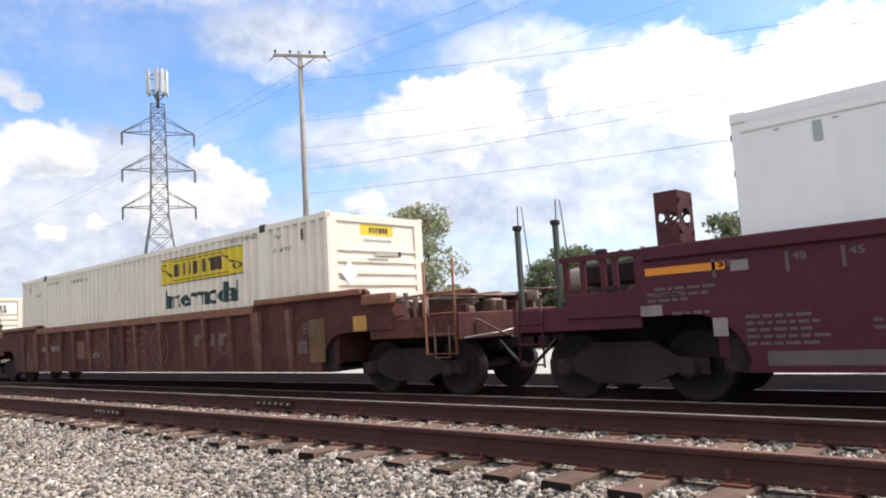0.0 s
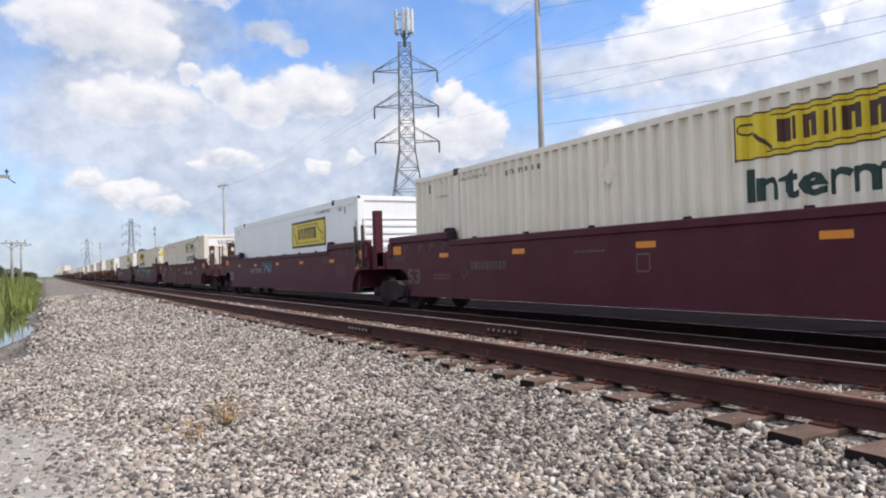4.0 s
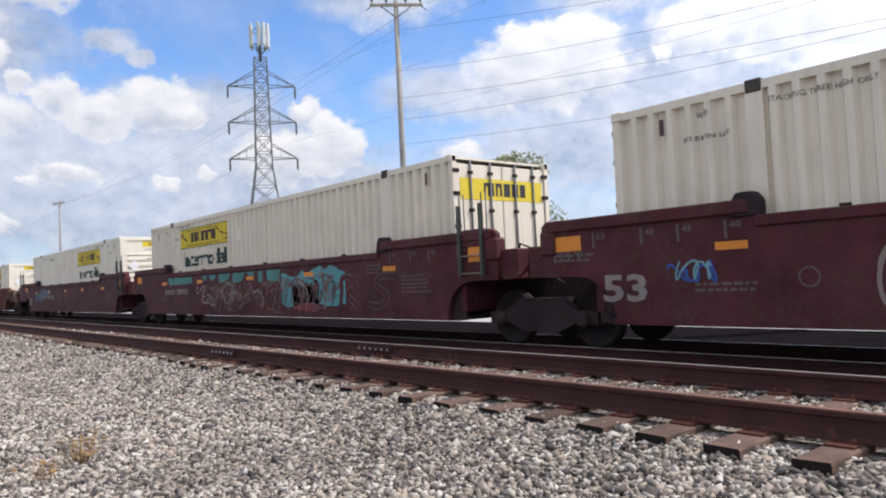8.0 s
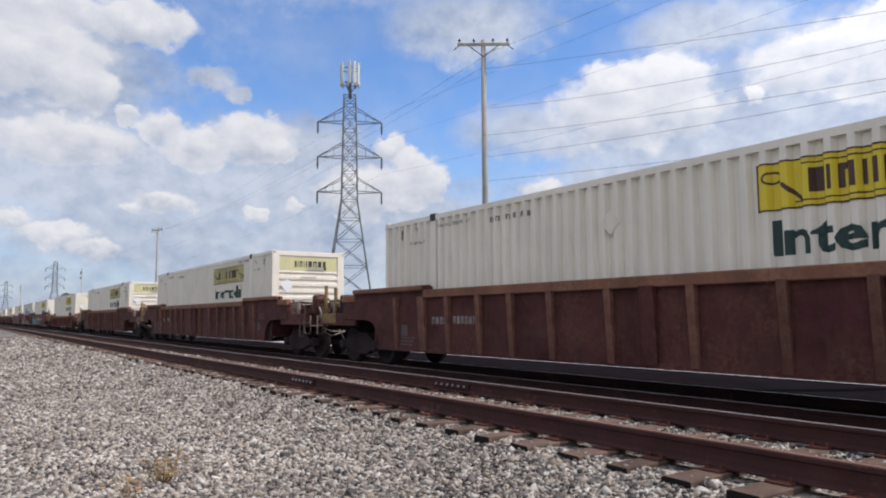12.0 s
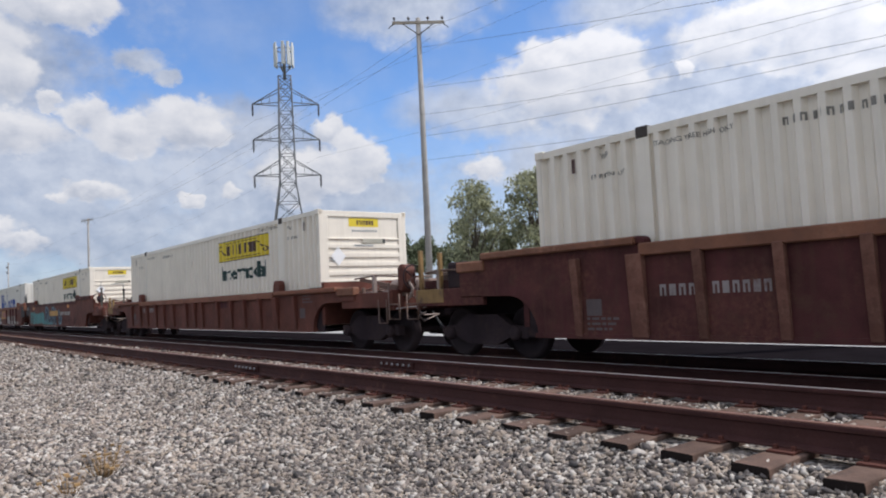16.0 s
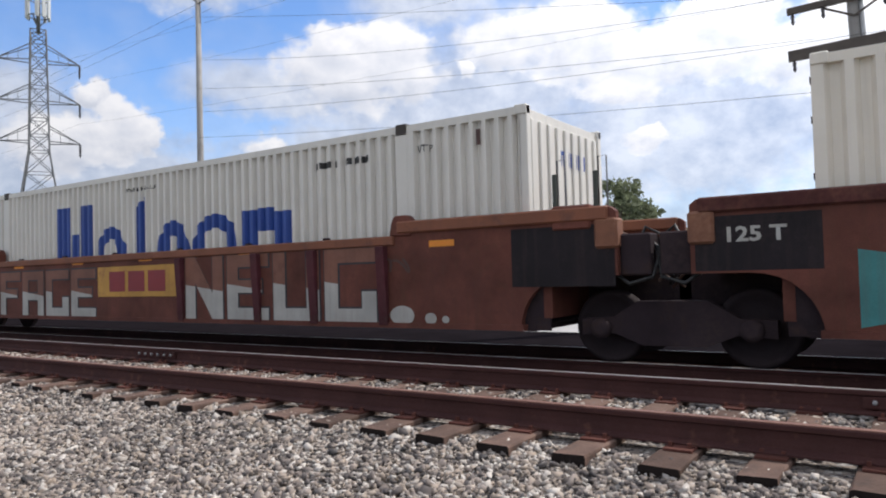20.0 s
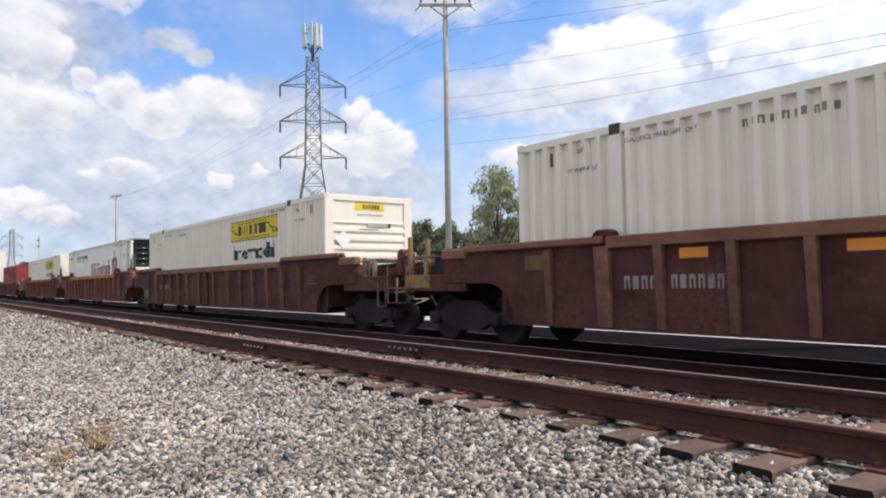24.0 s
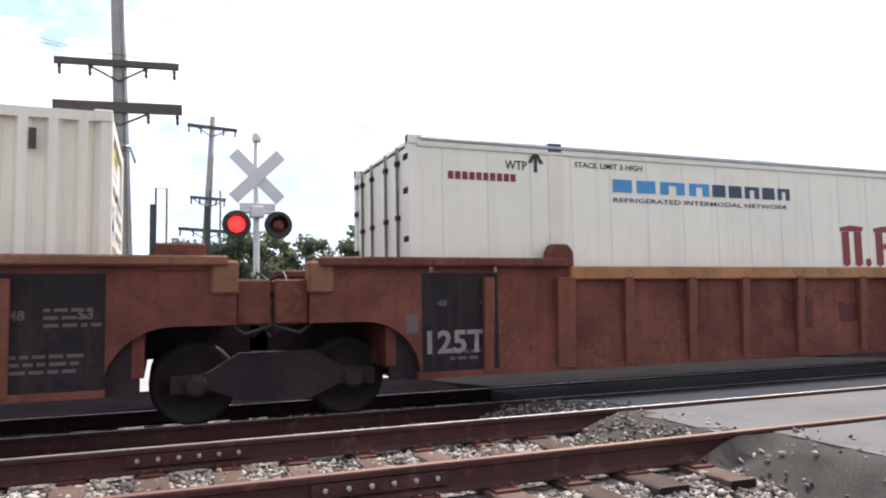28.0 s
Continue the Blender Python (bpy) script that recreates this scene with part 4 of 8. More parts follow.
def lay_weeds():
    rng = random.Random(5)
    for name, x, y, m, label, n, h in (("yellow_weed", 3.35, 3.75, "weed", "small yellow flowering weed in the ballast", 70, 0.12), ("dry_weed", -6.9, 1.55, "dry", "dry brown weed standing in the ballast", 40, 0.3), ("dry_weed", -6.5, 1.2, "dry", "thin dry brown weed stalks", 18, 0.26)):
        bm = fresh()
        z = float(bed_height(np.array(x), np.array(y)))
        for _ in range(n):
            a, r = rng.uniform(0, math.tau), rng.uniform(0.02, 0.16)
            b = Vector((x + math.cos(a) * r * .4, y + math.sin(a) * r * .4, z - .02))
            t = b + Vector((math.cos(a) * r, math.sin(a) * r, h * rng.uniform(.4, 1.1)))
            tube(bm, b, t, 0.004, 0.002, 4)
            if rng.random() < .6:
                s = rng.uniform(.008, .02)
                box(bm, t.x - s, t.x + s, t.y - s, t.y + s, t.z - s * .5, t.z + s * .5)
        solid(name, bm, M[m], label, "weed", kind="stuff")


lay_ground()
lay_road()
lay_rails()


# ---- lettering and painted marks ----
WAVE = {"pitch": 0.277, "depth": 0.08}


def corrugation(x):
    """How far the container's side lies back at x; flat at the posts."""
    if abs(x) > 7.93 or 5.88 < abs(x) < 6.12:
        return 0.0
    u = (x / WAVE["pitch"]) % 1.0
    d = WAVE["depth"]
    return 0.0 if u < 0.3 else d * (u - 0.3) / 0.18 if u < 0.48 else d if u < 0.82 else d * (1 - u) / 0.18


def breaks(x0, x1):
    out = []
    pitch = WAVE["pitch"]
    k = math.floor(x0 / pitch)
    while k * pitch < x1:
        out += [x for x in ((k + f) * pitch for f in (0, 0.3, 0.48, 0.82)) if x0 < x < x1]
        k += 1
    return out


TEXTS = {}


def text_bm(words, width, height, bold=0.012):
    """Flat lettering of that size in x and z, with its lower left corner at the origin, facing -y."""
    key = (words, bold)
    if key not in TEXTS:
        curve = bpy.data.curves.new("lettering", "FONT")
        curve.body, curve.resolution_u, curve.offset = words, 2, bold
        ob = bpy.data.objects.new("lettering", curve)
        TEXTS[key] = bpy.data.meshes.new_from_object(ob)
        bpy.data.objects.remove(ob)
    bm = fresh()
    bm.from_mesh(TEXTS[key])
    xs, ys = [v.co.x for v in bm.verts], [v.co.y for v in bm.verts]
    sx, sy = width / (max(xs) - min(xs)), height / (max(ys) - min(ys))
    x0, y0 = min(xs), min(ys)
    for v in bm.verts:
        v.co = ((v.co.x - x0) * sx, 0, (v.co.y - y0) * sy)
    bmesh.ops.triangulate(bm, faces=bm.faces[:])
    return bm


def drape(bm, y, lift, corrugated):
    """Lays a flat marking onto the corrugated side."""
    if corrugated:
        xs = [v.co.x for v in bm.verts]
        for b in breaks(min(xs), max(xs)):
            bmesh.ops.bisect_plane(bm, geom=bm.verts[:] + bm.edges[:] + bm.faces[:], plane_co=(b, 0, 0), plane_no=(1, 0, 0))
    for v in bm.verts:
        v.co.y = y - lift + (corrugation(v.co.x) if corrugated else 0)
    return bm


def quad(bm, pts):
    bm.faces.new([bm.verts.new((x, 0, z)) for x, z in pts])
    return bm


def bar_row(x0, x1, z0, z1, widths, gap=0.22, cuts=()):
    """Lettering drawn as plain upright blocks: one block to a character, some with a slot."""
    bm = fresh()
    total = sum(widths) + gap * (len(widths) - 1)
    x, k = x0, (x1 - x0) / total
    for i, w in enumerate(widths):
        a, b = x, x + w * k
        if i in cuts:
            t = (b - a) * 0.34
            quad(bm, [(a, z0), (a + t, z0), (a + t, z1), (a, z1)])
            quad(bm, [(b - t, z0), (b, z0), (b, z1), (b - t, z1)])
            quad(bm, [(a + t, z1 - (z1 - z0) * 0.28), (b - t, z1 - (z1 - z0) * 0.28), (b - t, z1), (a + t, z1)])
        else:
            quad(bm, [(a, z0), (b, z0), (b, z1), (a, z1)])
        x = b + gap * k
    bmesh.ops.remove_doubles(bm, verts=bm.verts, dist=1e-5)
    return bm


def ring_shape(bm, cx, cz, rx, rz, t, seg=20):
    for k in range(seg):
        a, b = k * math.tau / seg, (k + 1) * math.tau / seg
        quad(bm, [(cx + rx * math.cos(a), cz + rz * math.sin(a)), (cx + rx * math.cos(b), cz + rz * math.sin(b)), (cx + (rx - t) * math.cos(b), cz + (rz - t) * math.sin(b)), (cx + (rx - t) * math.cos(a), cz + (rz - t) * math.sin(a))])
    return bm


def disc(bm, cx, cz, rx, rz, seg=18):
    bm.faces.new([bm.verts.new((cx + rx * math.cos(k * math.tau / seg), 0, cz + rz * math.sin(k * math.tau / seg))) for k in range(seg)])
    return bm


def mark(name, bm, material, parent, y, lift=0.004, corrugated=False, label="", at=(0, 0), m=None):
    """Puts a flat marking on a side at y (facing -y), or, with m, anywhere."""
    if at != (0, 0):
        bmesh.ops.translate(bm, vec=(at[0], 0, at[1]), verts=bm.verts)
    drape(bm, y, lift, corrugated)
    if m is not None:
        bmesh.ops.transform(bm, matrix=m, verts=bm.verts)
    if name in ("name_stroke", "crest_bar"):
        for piece in loose(bm):
            part(name, piece, M[material], parent, label)
        return
    if name.endswith("_blocks"):
        for piece in loose(bm):
            part(name[:-1], piece, M[material], parent, label)
        return
    ob = part(name, bm, M[material], parent, label)
    return small(ob) if name in ("running_number", "fine_print", "rivet_line", "end_marking", "lettering", "crest_bar", "label_scroll", "sprayed_tag", "name_stroke") else ob


# ---- containers: origin under the middle, floor at z = 0 ----
LENGTH, WIDE, HIGH = 16.15, 2.59, 2.896
HALF = LENGTH / 2
END_FACE = Matrix(((0, -1, 0, 0), (1, 0, 0, 0), (0, 0, 1, 0), (0, 0, 0, 1)))     # turns a -y face into a +x face


def corrugated_side(bm, y, sign, half, top):
    pts = [(-half + 0.1, 0.0)]
    for x in breaks(-half + 0.1, half - 0.1):
        pts.append((x, corrugation(x)))
    pts.append((half - 0.1, 0.0))
    low = [bm.verts.new((x, y + sign * d, 0.14)) for x, d in pts]
    up = [bm.verts.new((x, y + sign * d, top)) for x, d in pts]
    for i in range(len(pts) - 1):
        bm.faces.new((low[i], low[i + 1], up[i + 1], up[i]) if sign > 0 else (low[i + 1], low[i], up[i], up[i + 1]))


def container_frame(box_thing, material, half, high, wide):
    w = wide / 2
    bm = fresh()
    for sx in (-1, 1):
        for sy in (-1, 1):
            x, y = sx * (half - 0.06), sy * (w - 0.06)
            box(bm, x - 0.06, x + 0.06, y - 0.06, y + 0.06, 0, high)
    bevelled(bm, 0.012)
    parts("corner_post", bm, M[material], box_thing)
    for sy in (-1, 1):
        bm = fresh()
        y = sy * (w - 0.04)
        box(bm, -half + 0.12, half - 0.12, y - 0.04, y + 0.04, high - 0.12, high - 0.015)
        part("top_rail", bm, M[material], box_thing)
        bm = fresh()
        box(bm, -half + 0.12, half - 0.12, y - 0.045, y + 0.042, 0.0, 0.15)
        part("bottom_rail", bm, M[material], box_thing)
    bm = fresh()
    box(bm, -half + 0.1, half - 0.1, -w + 0.05, w - 0.05, high - 0.05, high - 0.01)
    for k in range(int(half * 2 / 0.6)):
        x = -half + 0.5 + k * 0.6
        if x < half - 0.4:
            box(bm, x - 0.12, x + 0.12, -w + 0.12, w - 0.12, high - 0.02, high - 0.003)
    part("roof", bm, M[material], box_thing)
    bm = fresh()
    box(bm, -half + 0.12, half - 0.12, -w + 0.05, w - 0.05, 0.02, 0.12)
    part("floor", bm, M["under"], box_thing)


def castings(box_thing, half, high, wide, inner, tone="casting"):
    for x in ((-half + 0.09, half - 0.09) if not inner else (-6.0, 6.0)):
        for sy in (-1, 1):
            y = sy * (wide / 2 - 0.045)
            bm = fresh()
            box(bm, x - (0.09 if not inner else 0.10), x + (0.09 if not inner else 0.10), y - 0.062, y + 0.062, high - (0.125 if not inner else 0.15), high + (0.006 if not inner else 0.012))
            bevelled(bm, 0.012)
            part("corner_casting", bm, M[tone], box_thing, "dark steel casting" if inner else "")


FRONT_SLOTS = (2.73, 2.16, 1.94, 1.71, 1.49, 1.27, 1.05, 0.83, 0.61)     # upper edges; the first is the tall name recess


def front_wall(box_thing, material, half, high, wide):
    """The wall towards +x: a frame with one tall recess above and a row of long pressed slots below."""
    w = wide / 2
    part("front_wall", box(fresh(), half - 0.1, half - 0.036, -w + 0.12, w - 0.12, 0.1, high - 0.05), M[material], box_thing)
    for y0, y1 in ((-w + 0.03, -w + 0.25), (w - 0.24, w - 0.03)):
        part("end_stile", bevelled(box(fresh(), half - 0.05, half - 0.003, y0, y1, 0.05, high - 0.02), 0.008), M[material], box_thing)
    edges = [(FRONT_SLOTS[0], high - 0.02)] + [(b, a - (0.52 if i == 0 else 0.115)) for i, (a, b) in enumerate(zip(FRONT_SLOTS, FRONT_SLOTS[1:]))] + [(0.06, 0.5)]
    for z0, z1 in edges:
        if z1 - z0 > 0.02:
            part("pressed_rib", bevelled(box(fresh(), half - 0.05, half - 0.005, -w + 0.2, w - 0.2, z0, z1), 0.008), M[material], box_thing)


def door_end(box_thing, material, half, high, wide, s=1):
    """Two doors with lock rods at the end s."""
    w = wide / 2
    for d in (-1, 1):
        bm = fresh()
        y0, y1 = (0.01, w - 0.13) if d > 0 else (-w + 0.13, -0.01)
        xa, xb = sorted((s * (half - 0.09), s * (half - 0.03)))
        box(bm, xa, xb, y0, y1, 0.16, high - 0.14)
        bevelled(bm, 0.01)
        door = part("door", bm, M[material], box_thing)
        for u in (0.28, 0.72):
            y = y0 + (y1 - y0) * u
            x = s * (half - 0.005)
            part("lock_rod", tube(fresh(), (x, y, 0.1), (x, y, high - 0.08), 0.019, seg=6), M["lattice"], door, "dull steel lock rod")
            bm = fresh()
            for z in (0.3, 1.0, 1.9, 2.6):
                box(bm, min(x - s * .03, x + s * .02), max(x - s * .03, x + s * .02), y - 0.05, y + 0.05, z - 0.03, z + 0.03)
            small(part("rod_guides", bm, M["under"], door))
        bm = fresh()
        for z in (0.35, 0.95, 1.6, 2.2, 2.62):
            y = (w - 0.1) * d
            box(bm, min(s * (half - .02), s * (half + .012)), max(s * (half - .02), s * (half + .012)), y - 0.09, y + 0.06, z - 0.035, z + 0.035)
        small(part("hinges", bm, M["under"], door))


def fleet_label(c, x, style, corrugated=True, z0=1.985, z1=2.605, word=True, x_len=3.63):
    """The yellow panel with its plain marks, and the word below."""
    w = -WIDE / 2
    fill = {"yellow": "yellow", "faded": "faded", "outline": "white", "patch": "cream"}[style]
    if style in ("yellow", "faded"):
        mark("label_panel", quad(fresh(), [(x, z0), (x + x_len, z0), (x + x_len, z1), (x, z1)]), fill, c, w, 0.007, corrugated, "yellow label panel")
    elif style == "outline":
        mark("label_panel", quad(fresh(), [(x, z0), (x + 0.62, z0 + .02), (x + 0.62, z1 - .1), (x, z1 - .06)]), "faded", c, w, 0.004, corrugated, "faded yellow label remnant")
    bm = fresh()
    t = 0.022
    for a, b, d, e in ((x, x + x_len, z0, z0 + t), (x, x + x_len, z1 - t, z1), (x, x + t, z0, z1), (x + x_len - t, x + x_len, z0, z1)):
        quad(bm, [(a, d), (b, d), (b, e), (a, e)])
    h = z1 - z0
    for a, b, d, e in ((x + 0.5, x + x_len - 0.55, z0 + h * .12, z0 + h * .15), (x + 0.62, x + x_len - 0.72, z0 + h * .85, z0 + h * .88)):
        quad(bm, [(a, d), (b, d), (b, e), (a, e)])
    ink = "ink" if style in ("outline", "black") else "brown_ink"
    mark("label_border", bm, ink, c, w, 0.011, corrugated)
    # scrolls at both ends, drawn as plain rings and slanted strokes
    bm = fresh()
    ring_shape(bm, x + 0.23, z0 + h * .68, 0.13, h * .14, 0.03, 12)
    quad(bm, [(x + 0.32, z0 + h * .55), (x + 0.40, z0 + h * .55), (x + 0.66, z0 + h * .12), (x + 0.60, z0 + h * .12)])
    ring_shape(bm, x + x_len - 0.24, z0 + h * .32, 0.16, h * .16, 0.03, 12)
    quad(bm, [(x + x_len - 0.95, z0 + h * .88), (x + x_len - 0.88, z0 + h * .88), (x + x_len - 0.32, z0 + h * .46), (x + x_len - 0.4, z0 + h * .44)])
    mark("label_scroll", bm, ink, c, w, 0.011, corrugated)
    name_z0, name_z1 = z0 + h * .28, z0 + h * .76
    mark("label_name_blocks", bar_row(x + .72, x + 2.74, name_z0, name_z1, (.55, .16, .75, .16, .3, .85, .85, .95, .75), 0.2, (2, 5, 6, 7)), ink, c, w, 0.011, corrugated, "name drawn as plain dark blocks")
    if word:
        mark("lettering", text_bm("Intermodal", 3.27, 0.46, 0.026), "green", c, w, 0.006, corrugated, "dark green lettering", at=(x + 0.2, 1.405))


def small_stencils(c, x, corrugated=True, flip=1):
    w = -WIDE / 2
    mark("lettering", text_bm("STACK LIMIT 3 HIGH", 1.1, 0.07), "faint_ink", c, w, 0.005, corrugated, at=(x - 1.28 if flip > 0 else x + .3, 2.66))
    mark("lettering", text_bm("WTP", 0.24, 0.09), "faint_ink", c, w, 0.005, corrugated, at=(x + (0.4 if flip > 0 else -.6), 2.55))
    mark("running_number", bar_row(x + .25, x + .95, 2.29, 2.36, (1,) * 9, .8, (0, 2, 5, 6)), "stencil_grey", c, w, 0.005, corrugated)


def corrugated_container(name_label, label, style, tone="white", side="front", label_x=1.575, end_name="panel"):
    c = thing("shipping_container", Matrix(), label, "container", "containers on the train")
    container_frame(c, tone, HALF, HIGH, WIDE)
    for sign, y in ((1, -WIDE / 2), (-1, WIDE / 2)):
        bm = fresh()
        corrugated_side(bm, y, sign, HALF, HIGH - 0.12)
        part("side_wall", bm, M[tone], c)
    for x in (-6.0, 6.0):
        bm = fresh()
        for sy in (-1, 1):
            y = sy * (WIDE / 2 - 0.03)
            box(bm, x - 0.11, x + 0.11, y - 0.034, y + 0.034, 0.1, HIGH - 0.1)
        parts("lifting_post", bm, M[tone], c)
    castings(c, HALF, HIGH, WIDE, False, tone)
    castings(c, HALF, HIGH, WIDE, True)
    w = -WIDE / 2
    for x in (-7.3, 7.3):
        mark("vent", quad(fresh(), [(x, 2.44), (x + 0.07, 2.44), (x + 0.07, 2.66), (x, 2.66)]), "brown_ink", c, w, 0.012, False, "small dark vent cover")
    if side == "front":
        if style is None:
            part("front_wall", box(fresh(), HALF - 0.1, HALF - 0.045, -WIDE / 2 + .12, WIDE / 2 - .12, 0.1, HIGH - 0.05), M[tone], c)
            for k in range(9):
                y = -1.08 + k * .27
                part("pressed_rib", bevelled(box(fresh(), HALF - 0.06, HALF - 0.012, y - .06, y + .06, 0.2, HIGH - 0.16), .015), M[tone], c)
        else:
            front_wall(c, tone, HALF, HIGH, WIDE)
        door_end(c, tone, HALF, HIGH, WIDE, -1)
        if end_name and style:
            face = -HALF + 0.036
            if style == "yellow":
                mark("end_label", quad(fresh(), [(-.43, 2.49), (.45, 2.49), (.45, 2.71), (-.43, 2.71)]), "yellow", c, face, 0.003, False, "", m=END_FACE)
                mark("end_name_blocks", bar_row(-.2, .3, 2.54, 2.65, (.5, .7, .3, .8, .8, .8, .7), .25, (1, 3)), "brown_ink", c, face, 0.006, False, "", m=END_FACE)
                mark("end_marking", bar_row(-.35, .4, 2.36, 2.41, (1,) * 10, .35), "galv", c, face, 0.003, False, "", m=END_FACE)
            else:
                mark("end_label", quad(fresh(), [(-1.03, 2.24), (1.03, 2.24), (1.03, 2.68), (-1.03, 2.68)]), "pale_label" if style == "faded" else "bright", c, face, 0.003, False, "", m=END_FACE)
                mark("end_name_blocks", bar_row(-.5, .62, 2.36, 2.57, (.4, .15, .6, .15, .3, .8, .8, .8, .7), .3, (2, 6)), "ink" if style == "faded" else "faint_ink", c, face, 0.006, False, "", m=END_FACE)
            z = 2.08 if style == "yellow" else 2.27
            mark("end_plate", quad(fresh(), [(-.06, z), (.6, z), (.6, z + .1), (-.06, z + .1)]), "plate_grey", c, -HALF, 0.004, False, "grey data plate", m=END_FACE)
            mark("end_plate", quad(fresh(), [(.54, z - .01), (.62, z - .01), (.62, z + .1), (.54, z + .1)]), "ink", c, -HALF, 0.007, False, "dark plate end", m=END_FACE)
            mark("end_marking", bar_row(-.3, .25, 1.99, 2.04, (1,) * 9, .5), "galv", c, -HALF, 0.004, False, "", m=END_FACE)
            mark("placard_holder", quad(fresh(), [(-.78, 1.50), (-.57, 1.74), (-.78, 1.98), (-.99, 1.74)]), "bright", c, -HALF - 0.004, 0.004, False, "white placard holder", m=END_FACE)
            mark("end_marking", quad(fresh(), [(-1.0, 1.67), (-.9, 1.6), (-.88, 1.63), (-.99, 1.72)]), "galv", c, -HALF - 0.006, 0.004, False, "", m=END_FACE)
    else:
        door_end(c, tone, HALF, HIGH, WIDE, 1)
        front_wall_back = box(fresh(), -HALF + 0.045, -HALF + 0.1, -WIDE / 2 + 0.1, WIDE / 2 - 0.1, 0.1, HIGH - 0.05)
        part("front_wall", front_wall_back, M[tone], c)
        mark("end_label", quad(fresh(), [(-1.1, 2.1), (1.1, 2.1), (1.1, 2.5), (-1.1, 2.5)]), "yellow", c, -HALF + 0.03, 0.005, False, "yellow label band", m=END_FACE)
        mark("end_name_blocks", bar_row(-.5, .62, 2.18, 2.43, (.7, .3, .8, .8, .85, .7), .22, (0, 2)), "ink", c, -HALF + 0.03, 0.009, False, "", m=END_FACE)
    if style:
        fleet_label(c, label_x, style)
        small_stencils(c, 6.0 if label_x > 0 else -6.0, True, 1 if label_x > 0 else -1)
        if label_x > 0:
            mark("running_number", bar_row(-4.04, -2.88, 2.5, 2.6, (.7, .7, .7, .7, .05, .7, .7, .7, .7, .7, .7), .75, (0, 2, 5, 6, 8)), "stencil_grey", c, w, 0.005, True)
            mark("lettering", text_bm("STACKING THREE HIGH ONLY", 1.2, 0.07), "faint_ink", c, w, 0.005, True, at=(-5.83, 2.585))
            mark("lettering", text_bm("WTP", 0.2, 0.085), "faint_ink", c, w, 0.005, True, at=(-6.8, 2.58))
            mark("lettering", text_bm("PIN LIFT", 0.36, 0.06), "faint_ink", c, w, 0.005, True, at=(-6.68, 2.3))
            mark("running_number", bar_row(-7.0, -6.72, 2.3, 2.36, (1,) * 5, .8, (0, 2, 3)), "stencil_grey", c, w, 0.005, True)
        mark("placard_holder", quad(fresh(), [(-.9, 1.95), (-.68, 2.14), (-.9, 2.33), (-1.12, 2.14)]), "cream", c, w, 0.012, False, "pale placard holder")
    return c


def smooth_container(label, with_label=True):
    c = thing("shipping_container", Matrix(), label, "container", "containers on the train")
    container_frame(c, "bright", HALF, HIGH, WIDE)
    for sy in (-1, 1):
        bm = fresh()
        y = sy * (WIDE / 2 - 0.02)
        box(bm, -HALF + 0.11, HALF - 0.11, y - 0.017, y + 0.017, 0.12, HIGH - 0.11)
        part("side_wall", bm, M["bright"], c)
    bm = fresh()
    for k in range(13):
        x = -HALF + 0.11 + (LENGTH - 0.22) * (k + 1) / 14
        box(bm, x - 0.012, x + 0.012, -WIDE / 2 - 0.001, -WIDE / 2 + 0.01, 0.14, HIGH - 0.2)
    small(part("panel_seams", bm, M["bright"], c))
    bm = fresh()
    box(bm, -HALF + 0.12, HALF - 0.12, -WIDE / 2 - 0.008, -WIDE / 2 + 0.02, HIGH - 0.24, HIGH - 0.22)
    part("drip_rail", bm, M["grey"], c)
    castings(c, HALF, HIGH, WIDE, False, "bright")
    castings(c, HALF, HIGH, WIDE, True)
    front_wall(c, "bright", HALF, HIGH, WIDE)
    door_end(c, "bright", HALF, HIGH, WIDE, -1)
    w = -WIDE / 2
    bm = fresh()
    for k in range(26):
        x = -7.6 + k * 0.6
        quad(bm, [(x, 2.60), (x + 0.06, 2.60), (x + 0.06, 2.62), (x, 2.62)])
    mark("rivet_line", bm, "galv", c, w, 0.006)
    for x in (-7.2, 7.0):
        mark("vent", quad(fresh(), [(x, 2.40), (x + 0.09, 2.40), (x + 0.09, 2.62), (x, 2.62)]), "galv", c, w, 0.008, False, "small grey vent cover")
    if with_label:
        x, z0, z1 = 1.45, 1.47, 2.44
        mark("label_border", quad(fresh(), [(x, z0), (x + 3.78, z0), (x + 3.78, z1), (x, z1)]), "ink", c, w, 0.004)
        fleet_label(c, x + .06, "yellow", False, z0 + .06, z1 - .06, False, 3.66)
        mark("lettering", text_bm("STACK LIMIT 3 HIGH", 1.5, 0.1), "faint_ink", c, w, 0.005, False, at=(4.2, 2.56))
        mark("lettering", text_bm("WTP", 0.3, 0.11), "faint_ink", c, w, 0.005, False, at=(6.45, 2.5))
        mark("end_label", quad(fresh(), [(-.36, 2.34), (.42, 2.34), (.42, 2.6), (-.36, 2.6)]), "yellow", c, -HALF + 0.045, 0.004, False, "yellow label", m=END_FACE)
        mark("end_name_blocks", bar_row(-.22, .28, 2.41, 2.53, (.5, .7, .3, .8, .8, .7), .2, (1, 3)), "brown_ink", c, -HALF + 0.045, 0.008, False, "", m=END_FACE)
    return c


